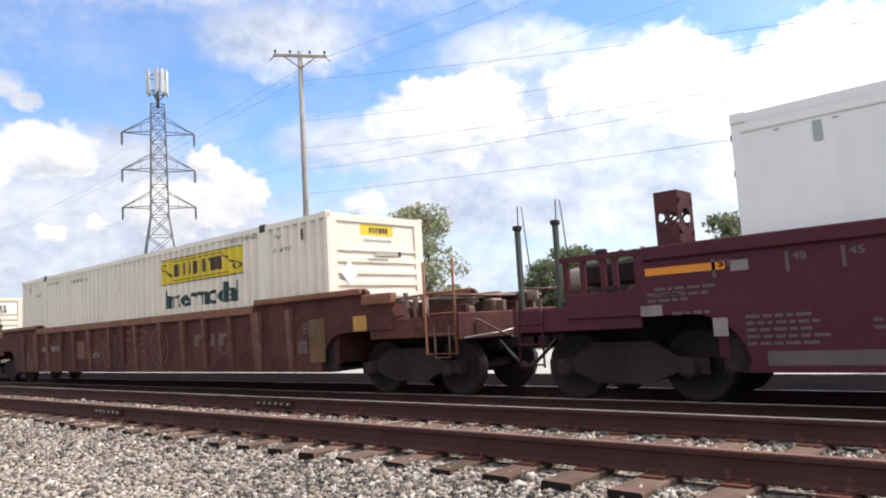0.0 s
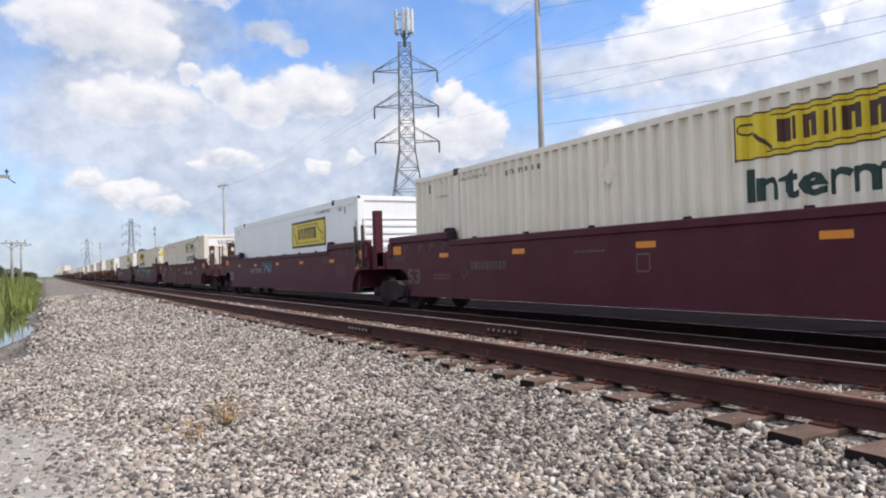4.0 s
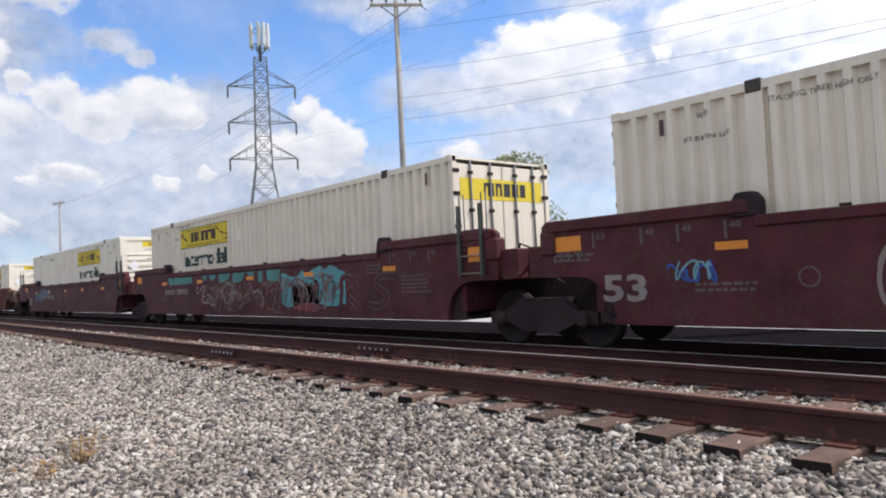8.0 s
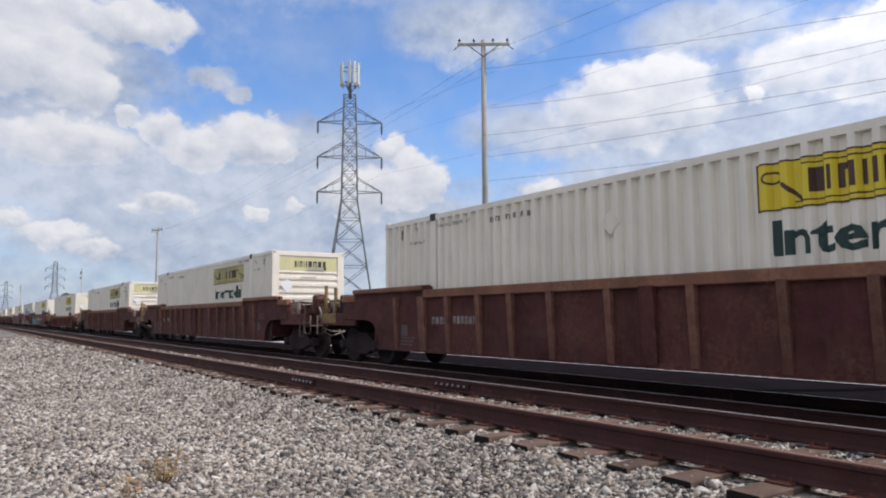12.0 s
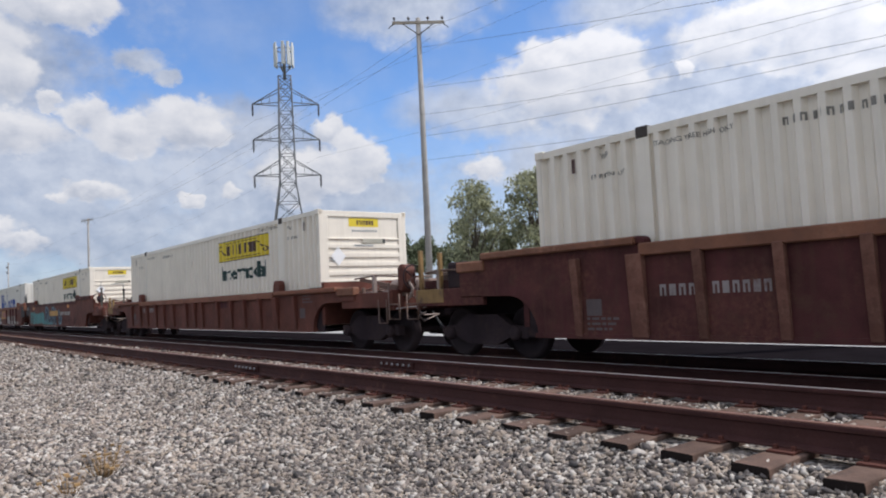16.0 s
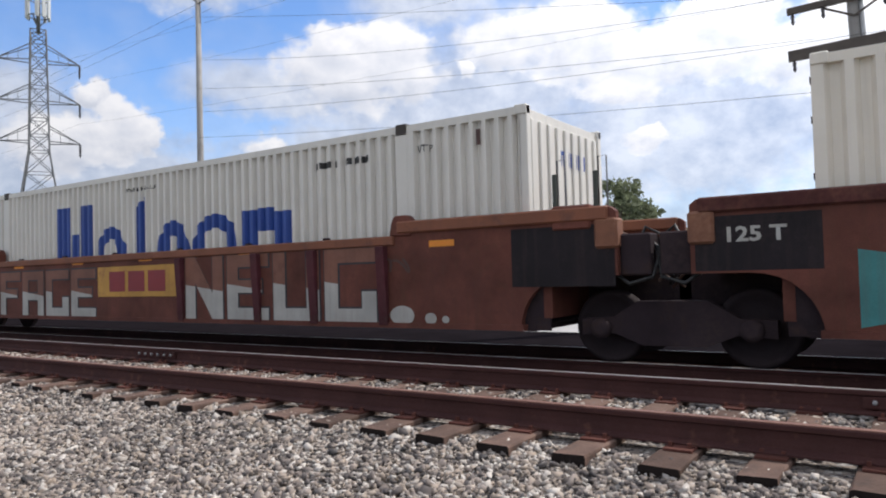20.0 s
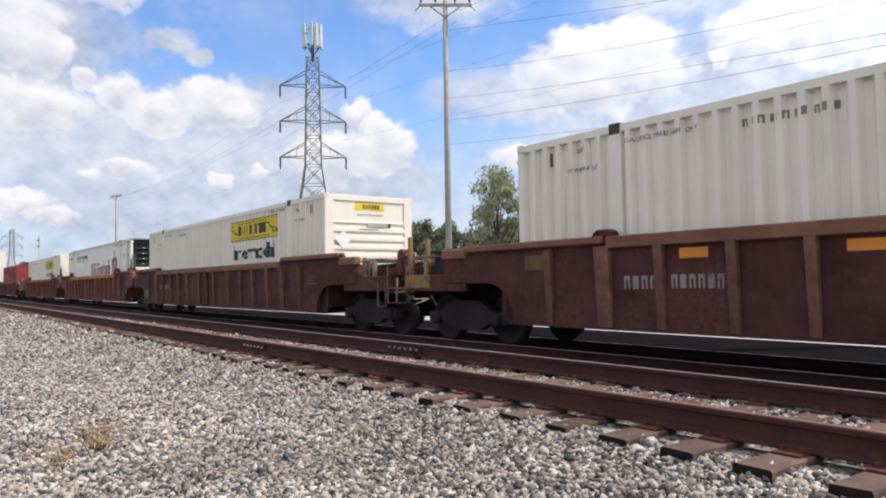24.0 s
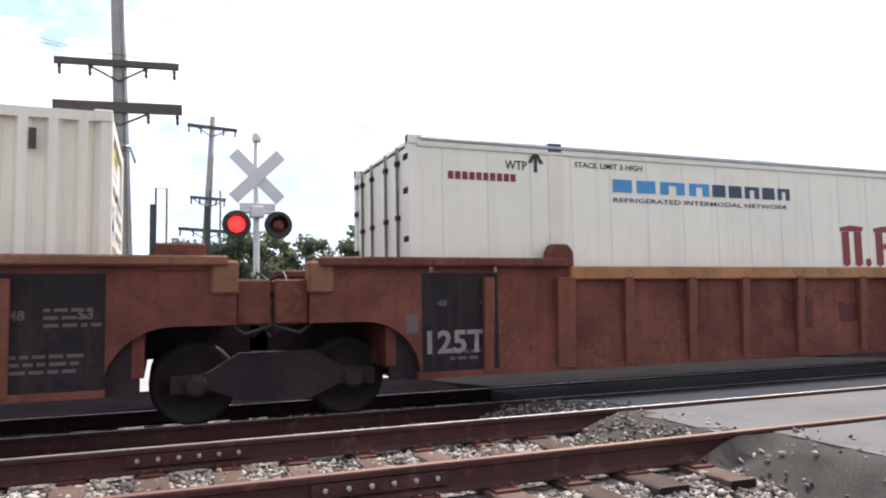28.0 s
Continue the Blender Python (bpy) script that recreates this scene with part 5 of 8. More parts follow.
def refrigerated_container():
    c = thing("refrigerated_container", Matrix(), "white refrigerated container with a crimson name and a painted crest", "container", "containers on the train")
    w = -WIDE / 2
    container_frame(c, "reefer", HALF, HIGH, WIDE)
    for sy in (-1, 1):
        y = sy * (WIDE / 2 - 0.02)
        bm = box(fresh(), -HALF + 0.11, HALF - 0.72, y - 0.018, y + 0.018, 0.12, HIGH - 0.11)
        part("side_wall", bm, M["reefer"], c)
    bm = fresh()
    for k in range(23):
        x = -HALF + 0.45 + k * 0.62
        if x < HALF - 0.8:
            box(bm, x - 0.009, x + 0.009, w - 0.001, w + 0.012, 0.14, HIGH - 0.16)
    small(part("panel_seams", bm, M["grey"], c))
    for z, tint in ((HIGH - .05, "galv"), (HIGH - .13, "grey")):
        part("top_rail", bevelled(box(fresh(), -HALF + .12, HALF - .7, w - .02, w + .03, z - .022, z + .022), .006), M[tint], c, "grey aluminium top rail")
    for x in (-6.0, 6.0):
        bm = box(fresh(), x - 0.12, x + 0.12, w - 0.012, w + 0.05, 0.1, HIGH - 0.1)
        bevelled(bm, 0.01)
        part("lifting_post", bm, M["cream"], c, "cream steel post")
    castings(c, HALF, HIGH, WIDE, True, "navy")
    castings(c, HALF, HIGH, WIDE, False, "reefer")
    # open frame at the front end: black ribbed air intake, rounded white unit cover, grey blue lower grille
    part("bulkhead", box(fresh(), HALF - 0.78, HALF - 0.7, -WIDE / 2 + .05, WIDE / 2 - .05, 0.1, HIGH - 0.06), M["reefer"], c)
    for z0, z1 in ((1.3, 2.05), (2.2, 2.72)):
        for sy in (-1, 1):
            part("side_plate", bevelled(box(fresh(), HALF - 0.7, HALF - 0.47, sy * 1.2 - .012, sy * 1.2 + .012, z0, z1), .01), M["reefer"], c, "cream side plate")
    part("intake_housing", bevelled(box(fresh(), HALF - 0.7, HALF - 0.2, -1.14, -.36, 0.7, 2.74), .06, 2), M["signal_black"], c, "black cooling intake")
    for k in range(8):
        z = .86 + k * .26
        part("intake_rib", tube(fresh(), (HALF - .2, -1.08, z), (HALF - .2, -.4, z), .095, seg=10), M["black_gloss"], c, "bulging black intake rib")
    cover = fresh()
    prism(cover, [(-.36, 1.58), (.52, 1.58), (.52, 2.62), (.44, 2.74), (.28, 2.8), (-.36, 2.84)], -.7, -.1)
    bmesh.ops.transform(cover, matrix=Matrix(((0, 1, 0, HALF), (1, 0, 0, 0), (0, 0, 1, 0), (0, 0, 0, 1))), verts=cover.verts)
    bmesh.ops.recalc_face_normals(cover, faces=cover.faces)
    unit = part("unit_cover", bevelled(cover, .05, 2), M["bright"], c, "rounded white unit cover")
    part("badge_plate", box(fresh(), HALF - .105, HALF - .095, -.02, .34, 2.04, 2.38), M["pale_tank"], unit, "pale badge plate")
    for y0, y1, tone in ((.0, .1, "lightblue"), (.12, .19, "navy"), (.21, .32, "lightblue")):
        part("badge_bar", box(fresh(), HALF - .096, HALF - .09, y0, y1, 2.08, 2.32), M[tone], unit)
    part("title_bar", box(fresh(), HALF - .105, HALF - .094, -.18, .42, 2.6, 2.64), M["galv"], unit)
    part("lower_grille", bevelled(box(fresh(), HALF - .16, HALF - .06, -.33, .46, 1.66, 1.98), .02), M["grille"], unit, "grey blue lower grille")
    for k in range(4):
        part("grille_light", box(fresh(), HALF - .062, HALF - .055, -.15 + k * .15, -.1 + k * .15, 1.78, 1.82), M["antenna"], unit)
    part("unit_edge", rod(fresh(), [(HALF - .12, .62, 1.5), (HALF - .1, .62, 2.5), (HALF - .1, .7, 2.66), (HALF - .1, 1.16, 2.7)], .06, 8), M["signal_black"], c, "black edge tube")
    part("fuel_tank", bevelled(box(fresh(), HALF - 0.7, HALF - 0.12, -1.12, .62, 0.7, 1.56), 0.06), M["reefer"], c, "white fuel tank")
    for sy in (-1, 1):
        y = sy * (WIDE / 2 - 0.08)
        part("end_brace", beam(fresh(), (HALF - 0.62, y, 1.2), (HALF - 0.1, y, HIGH - 0.2), 0.06), M["reefer" if sy < 0 else "lattice"], c, "diagonal brace")
    part("end_header", box(fresh(), HALF - 0.12, HALF - 0.01, -WIDE / 2 + .1, WIDE / 2 - .1, HIGH - 0.07, HIGH - 0.01), M["lattice"], c)
    door_end(c, "reefer", HALF, HIGH, WIDE, -1)
    # the crimson name: broken-backed plain strokes with feet, two stops between
    bm = fresh()
    for x, wide, kind in ((-.86, .46, 0), (-.06, .52, 1), (.82, .56, 1), (1.46, .44, 2), (1.98, .42, 2), (2.46, .22, 3), (2.76, .36, 2), (3.2, .42, 2), (3.68, .38, 4)):
        t = min(wide * .4, .17)
        high = 1.98 if kind < 2 else 1.80
        quad(bm, [(x, 1.4), (x + t * .5, 1.36), (x + t, 1.4), (x + t, high - .06)] + [(x, high - .06)])
        if kind != 3:
            quad(bm, [(x + wide - t, 1.4), (x + wide - t * .5, 1.36), (x + wide, 1.4), (x + wide, high - (.3 if kind == 1 else .06)), (x + wide - t, high - (.3 if kind == 1 else .06))])
        quad(bm, [(x - .03, high - .055), (x + wide + .03, high - .055), (x + wide + .05, high + .02), (x + wide * .45, high + .045), (x - .05, high)])
        if kind == 1:
            quad(bm, [(x + t + .005, 1.64), (x + wide - .03, 1.66), (x + wide - .03, 1.72), (x + t + .005, 1.74)])
        if kind == 3:
            quad(bm, [(x, high + .05), (x + t, high + .05), (x + t, 2.08), (x + t * .5, 2.13), (x - .03, 2.06)])
        if kind == 4:
            quad(bm, [(x + .02, high + .06), (x + .2, high + .06), (x - .02, 2.16), (x - .14, 2.12)])
    for x in (-.26, .6):
        disc(bm, x, 1.43, .07, .07, 8)
    for v in bm.verts:
        v.co.x, v.co.z = (v.co.x + .86) * .95 - .79, v.co.z - .085
    mark("name_stroke", bm, "crimson", c, w, 0.005, False, "crimson name drawn as plain strokes")
    # painted crest, drawn as plain shapes
    cx = 4.86
    for nm, shape, tone, lift in (("crest_mantle", ring_shape(fresh(), cx, 1.86, .36, .3, .15), "crimson", .005), ("crest_claw", disc(fresh(), cx - .43, 1.80, .12, .2), "crimson", .008), ("crest_claw", disc(fresh(), cx + .43, 1.80, .12, .2), "crimson", .008),
                                  ("crest_claw", quad(fresh(), [(cx - .55, 1.9), (cx - .43, 1.86), (cx - .36, 2.05), (cx - .46, 2.16)]), "crimson", .011), ("crest_claw", quad(fresh(), [(cx + .43, 1.86), (cx + .55, 1.9), (cx + .46, 2.16), (cx + .36, 2.05)]), "crimson", .011),
                                  ("crest_supporter", disc(fresh(), cx - .46, 1.42, .1, .2), "gold", .006), ("crest_supporter", disc(fresh(), cx + .46, 1.42, .1, .2), "gold", .006), ("crest_rim", quad(fresh(), [(cx - .37, 1.2), (cx + .37, 1.2), (cx + .37, 1.72), (cx - .37, 1.72)]), "gold", .011),
                                  ("crest_shield", quad(fresh(), [(cx - .31, 1.2), (cx + .31, 1.2), (cx + .31, 1.66), (cx - .31, 1.66)]), "blue", .014), ("crest_helm", disc(fresh(), cx, 1.92, .15, .16), "lightblue", .011), ("crest_helm", disc(fresh(), cx, 1.9, .1, .09), "galv", .014),
                                  ("crest_top", disc(fresh(), cx + .02, 2.26, .13, .12), "gold", .008), ("crest_top", quad(fresh(), [(cx - .18, 2.24), (cx - .05, 2.28), (cx - .04, 2.42), (cx - .12, 2.40)]), "gold", .006), ("crest_top", quad(fresh(), [(cx - .1, 2.08), (cx + .16, 2.08), (cx + .18, 2.42), (cx + .02, 2.46)]), "gold", .0165)):
        mark(nm, shape, tone, c, w, lift, False, "painted crest shape")
    mark("crest_bar", bar_row(cx - .22, cx + .22, 1.5, 1.58, (1, 1, 1), .2), "gold", c, w, 0.017)
    mark("crest_bar", bar_row(cx - .18, cx + .18, 1.3, 1.38, (1, 1), .2), "gold", c, w, 0.017)
    mark("brand_blocks", bar_row(-5.1, -3.42, 2.29, 2.47, (.7, .7, .95, .8), .18, (2, 3)), "lightblue", c, w, 0.005, False, "brand name drawn as light blue blocks")
    mark("brand_blocks", bar_row(-3.36, -1.85, 2.29, 2.47, (.7, .7, .8, .7, .7), .18, (2, 4)), "navy", c, w, 0.005, False, "brand name drawn as navy blocks")
    mark("lettering", text_bm("REFRIGERATED INTERMODAL NETWORK", 3.2, 0.065), "navy", c, w, 0.005, False, at=(-5.1, 2.15))
    mark("lettering", text_bm("STACK LIMIT 3 HIGH", 1.11, 0.09), "ink", c, w, 0.005, False, at=(4.73, 2.63))
    mark("lettering", text_bm("STACK LIMIT 3 HIGH", 1.1, 0.08), "ink", c, w, 0.005, False, at=(-5.7, 2.6))
    mark("lettering", text_bm("WTP", 0.32, 0.12), "ink", c, w, 0.005, False, at=(6.5, 2.57))
    mark("lettering", text_bm("WTP", 0.32, 0.12), "ink", c, w, 0.005, False, at=(-6.75, 2.52))
    for ax in (6.3, -6.3):
        bm = quad(fresh(), [(ax - .025, 2.5), (ax + .025, 2.5), (ax + .025, 2.72), (ax - .025, 2.72)])
        quad(bm, [(ax - .12, 2.62), (ax - .06, 2.62), (ax + .02, 2.76), (ax - .02, 2.78)])
        quad(bm, [(ax + .06, 2.62), (ax + .12, 2.62), (ax + .02, 2.78), (ax - .02, 2.76)])
        mark("arrow", bm, "ink", c, w, 0.007)
    mark("lettering", text_bm("TARE WEIGHT", 0.66, 0.08), "ink", c, w, 0.005, False, at=(6.47, 2.12))
    mark("lettering", text_bm("(LB) 13230", 0.56, 0.08), "ink", c, w, 0.005, False, at=(6.52, 2.0))
    mark("running_number", bar_row(-7.55, -6.6, 2.36, 2.46, (1,) * 10, .3), "crimson", c, w, 0.005)
    return c


def island_carrier_container():
    WAVE["pitch"] = 0.205
    c = corrugated_container("", "grey white corrugated container with large blue name blocks", None, "grey")
    w = -WIDE / 2
    bm = fresh()
    x0 = -3.69
    # big blue blocks: a slotted block, rings, a post with a bar
    for a, b, d, e in ((0, .5, .75, 2.36), (.5, .9, .75, 1.75), (.9, 1.4, .75, 2.36)):
        quad(bm, [(x0 + a, d), (x0 + b - .012, d), (x0 + b - .012, e), (x0 + a, e)])
    ring_shape(bm, x0 + 2.08, 1.3, .5, .55, .26, 22)
    quad(bm, [(x0 + 2.95, .78), (x0 + 3.3, .78), (x0 + 3.3, 2.36), (x0 + 2.95, 2.2)])
    ring_shape(bm, x0 + 4.15, 1.3, .46, .55, .3, 22)
    ring_shape(bm, x0 + 5.38, 1.32, .62, .57, .26, 26)
    for a, b, d, e in ((6.14, 6.5, .78, 1.88), (6.52, 6.9, 1.5, 1.9), (6.92, 7.3, .78, 1.82)):
        quad(bm, [(x0 + a, d), (x0 + b, d), (x0 + b, e), (x0 + a, e)])
    mark("name_blocks", bm, "blue", c, w, 0.004, True, "large blue name drawn as plain blocks")
    mark("running_number", bar_row(4.2, 4.72, 2.42, 2.52, (1,) * 4, .3), "ink", c, w, 0.005, True)
    mark("running_number", bar_row(4.84, 5.36, 2.43, 2.53, (1,) * 6, .3), "ink", c, w, 0.005, True)
    mark("lettering", text_bm("WTP", 0.27, 0.1), "ink", c, w, 0.005, True, at=(6.24, 2.46))
    mark("lettering", text_bm("WARNING HIGH CUBE", 1.1, 0.08), "ink", c, w, 0.005, True, at=(-1.1, 2.5))
    mark("end_name_blocks", bar_row(-.2, .7, 2.2, 2.42, (.9, .6, .4, .6, .6, .6), .25, (0,)), "blue", c, -HALF + 0.045, 0.008, False, "", m=END_FACE)
    WAVE["pitch"] = 0.277
    return c


def short_container(label, tone, stripe, length=12.19):
    c = thing("shipping_container", Matrix(), label, "container", "containers on the train")
    half = length / 2
    container_frame(c, tone, half, HIGH, 2.44)
    for sign, y in ((1, -1.22), (-1, 1.22)):
        bm = fresh()
        corrugated_side(bm, y, sign, half, HIGH - 0.12)
        part("side_wall", bm, M[tone], c)
    castings(c, half, HIGH, 2.44, False, tone)
    front_wall(c, tone, half, HIGH, 2.44)
    door_end(c, tone, half, HIGH, 2.44, -1)
    mark("name_blocks", bar_row(half - 3.4, half - .7, 1.5, 2.1, (1, .8, .8, .9), .25, (0, 2)), stripe, c, -1.22, 0.006, True)
    mark("end_name_blocks", bar_row(-.6, .6, 1.9, 2.2, (1, .8, .8, .9), .25, (0,)), stripe, c, -half + 0.045, 0.008, False, "", m=END_FACE)
    return c


# ---- well wagons: origin on the rail top under the container's middle ----
SIDE = -1.5
BOTTOM, TOP, RAISED, ARCH = 0.465, 1.755, 1.955, 1.125
REACH = HALF + 1.25
WHEELSETS = {-1: [], 1: []}
RIBS = (0.75, 2.05, 3.1, 4.05, 5.1)


def side_outline(low=BOTTOM, top=TOP, raised=RAISED):
    right = [(HALF - 0.06, low)]
    for k in range(1, 9):
        a = math.pi / 2 * k / 8
        right.append((HALF - 0.06 + 0.68 * (1 - math.cos(a)), low + (ARCH - low) * math.sin(a)))
    right += [(REACH, ARCH), (REACH, raised - 0.06), (REACH - 0.08, raised), (6.12, raised), (5.98, top)]
    return [(x, z) for x, z in right] + [(-x, z) for x, z in right[::-1]]


def truck(wagon, x):
    bm = fresh()
    for sy in (-1, 1):
        y = sy * 1.0
        outline = [(-1.15, .38), (-1.15, .58), (-.75, .60), (-.42, .80), (.42, .80), (.75, .60), (1.15, .58), (1.15, .38), (.72, .40), (.38, .26), (-.38, .26), (-.72, .40)]
        prism(bm, outline, y - 0.08, y + 0.08)
        for k in (-.18, 0, .18):
            tube(bm, (k, y, .32), (k, y, .62), .07, seg=8)
    box(bm, -.22, .22, -1.0, 1.0, .5, .78)
    t = part("truck", bm, M["under"], wagon, "greasy dark steel truck frame")
    t.location = (x, 0, 0)
    for s in (-1, 1):
        w = part("wheelset", wheel_data(), M["wheel"], t, "worn steel wheels on an axle")
        w.location = (s * 0.89, 0, 0.465)
        WHEELSETS[s].append(w)
        for sy in (-1, 1):
            bearing = lathe(fresh(), [(.1, 0), (.13, .03), (.13, .14), (.07, .17)], 10, Matrix.Translation((s * .89, sy * 1.0, .465)) @ pose(0, 0, 0, 90 if sy < 0 else -90))
            part("bearing_cap", bearing, M["under"], t)
    return t


WHEEL_MESH = []


def wheel_data():
    if not WHEEL_MESH:
        bm = fresh()
        for sy in (-1, 1):
            m = Matrix.Translation((0, sy * 0.72, 0)) @ pose(0, 0, 0, 90 if sy < 0 else -90)
            lathe(bm, [(.485, -.07), (.485, -.045), (.465, -.03), (.457, .065), (.40, .07), (.37, .03), (.19, .0), (.13, .06), (.05, .065)], 26, m)
        tube(bm, (0, -.9, 0), (0, .9, 0), .08, seg=12)
        WHEEL_MESH.append(mesh_of("wheelset", bm, M["wheel"]))
    return WHEEL_MESH[0]


def rod(bm, pts, r=0.016, seg=6):
    return polytube(bm, pts, r, seg)


def end_common(wagon, s, tone):
    """Bulkhead, cross beam and centre sill at one end; s is the end's sign."""
    def X(e):
        return s * (HALF + e)

    def span(a, b):
        return (min(X(a), X(b)), max(X(a), X(b)))
    bm = box(fresh(), *span(.22, .34), -1.4, 1.4, .6, 1.62)
    part("end_bulkhead", bm, M[tone], wagon)
    bm = box(fresh(), *span(.3, 1.25), -1.4, 1.4, 1.16, 1.26)
    part("end_deck", bm, M["tan"], wagon, "dusty tan end deck plate")
    bm = fresh()
    box(bm, *span(.2, 1.75), -.22, .22, .72, 1.16)
    part("centre_sill", bm, M["under"], wagon)
    return X, span


def joint_end(wagon, s, tone, fittings=True):
    X, span = end_common(wagon, s, tone)
    bm = fresh()
    box(bm, *span(1.25, 1.62), -1.42, -1.05, 1.12, 1.62)
    box(bm, *span(1.25, 1.62), 1.05, 1.42, 1.12, 1.62)
    bevelled(bm, 0.02)
    parts("corner_step_box", bm, M["under" if tone == "rust_red" else tone], wagon)
    if tone not in ("maroon", "maroon_old"):
        # pipes, hoses and braces crowd the gap between two joined wells
        for k, (y, z, tint) in enumerate(((-1.25, 1.5, "pale_dust"), (-1.05, 1.62, "tan"), (-.7, 1.4, "tan"), (-.3, 1.55, "pale_dust"))):
            part("bent_pipe", rod(fresh(), [(X(.5), y, z), (X(.95), y + .05, z + .1), (X(1.35), y, z - .05), (X(1.6), y + .1, z - .3), (X(1.75), y + .2, z - .45)], .018 + .004 * (k % 2)), M[tint], wagon, "dusty bent pipe")
        part("hose_loop", rod(fresh(), [(X(1.1), SIDE + .16, 1.2), (X(1.35), SIDE + .1, 1.02), (X(1.62), SIDE + .14, 1.1), (X(1.7), SIDE + .25, 1.4), (X(1.5), SIDE + .3, 1.6)], .026), M["signal_black"], wagon, "black hose loop")
        for y in (-.9, .6):
            part("sloped_brace", beam(fresh(), (X(.36), y, 1.78), (X(1.4), y, 1.3), .07, .1), M["rust_red"], wagon, "rusty sloped brace")
        part("valve_box", bevelled(box(fresh(), *span(.5, .85), -1.3, -.85, 1.26, 1.66), .04), M["under"], wagon, "dark valve box")
    bm = fresh()
    tube(bm, (X(.9), -.6, 1.48), (X(.9), .7, 1.48), .17, seg=14)
    part("air_reservoir", bm, M["tan"], wagon, "dusty tan air reservoir")
    bm = rod(fresh(), [(X(1.3), -1.2, 1.25), (X(1.5), -1.2, 1.7), (X(1.75), -1.0, 1.55), (X(1.8), -.8, 1.2), (X(1.6), -.6, 1.0)], .022)
    part("air_hose", bm, M["signal_black"], wagon, "black looped air hose")
    if fittings:
        near = SIDE if tone in ("maroon", "maroon_old") else SIDE + .22
        for e in (.4, .95):
            post = part("guide_post", box(fresh(), *span(e - .027, e + .027), near - .09, near - .02, 1.2, 2.42), M["post"], wagon, "dark steel guide post")
            part("grab_iron", rod(fresh(), [(X(e + .03), near - .05, 1.9), (X(e + .03), near - .05, 2.6), (X(e + .14), near - .05, 2.6), (X(e + .14), near - .05, 1.95), (X(e + .03), near - .05, 1.93)], .011), M["lattice"], post, "thin grey grab iron loop")
        for z in (1.25, 1.55) if near == SIDE else ():
            part("rung", rod(fresh(), [(X(.4), SIDE - .06, z), (X(.95), SIDE - .06, z)], .014), M["pale_dust"], wagon)
        part("step_box", bevelled(box(fresh(), *span(.42, .93), SIDE - .03, SIDE + .25, 1.7, 2.0), .02), M[tone], wagon)
    part("corner_block", bevelled(box(fresh(), *span(.98, 1.27), SIDE - .05, SIDE + .2, 1.45, 1.82), .03), M["chord" if tone not in ("maroon", "maroon_old") else tone], wagon)


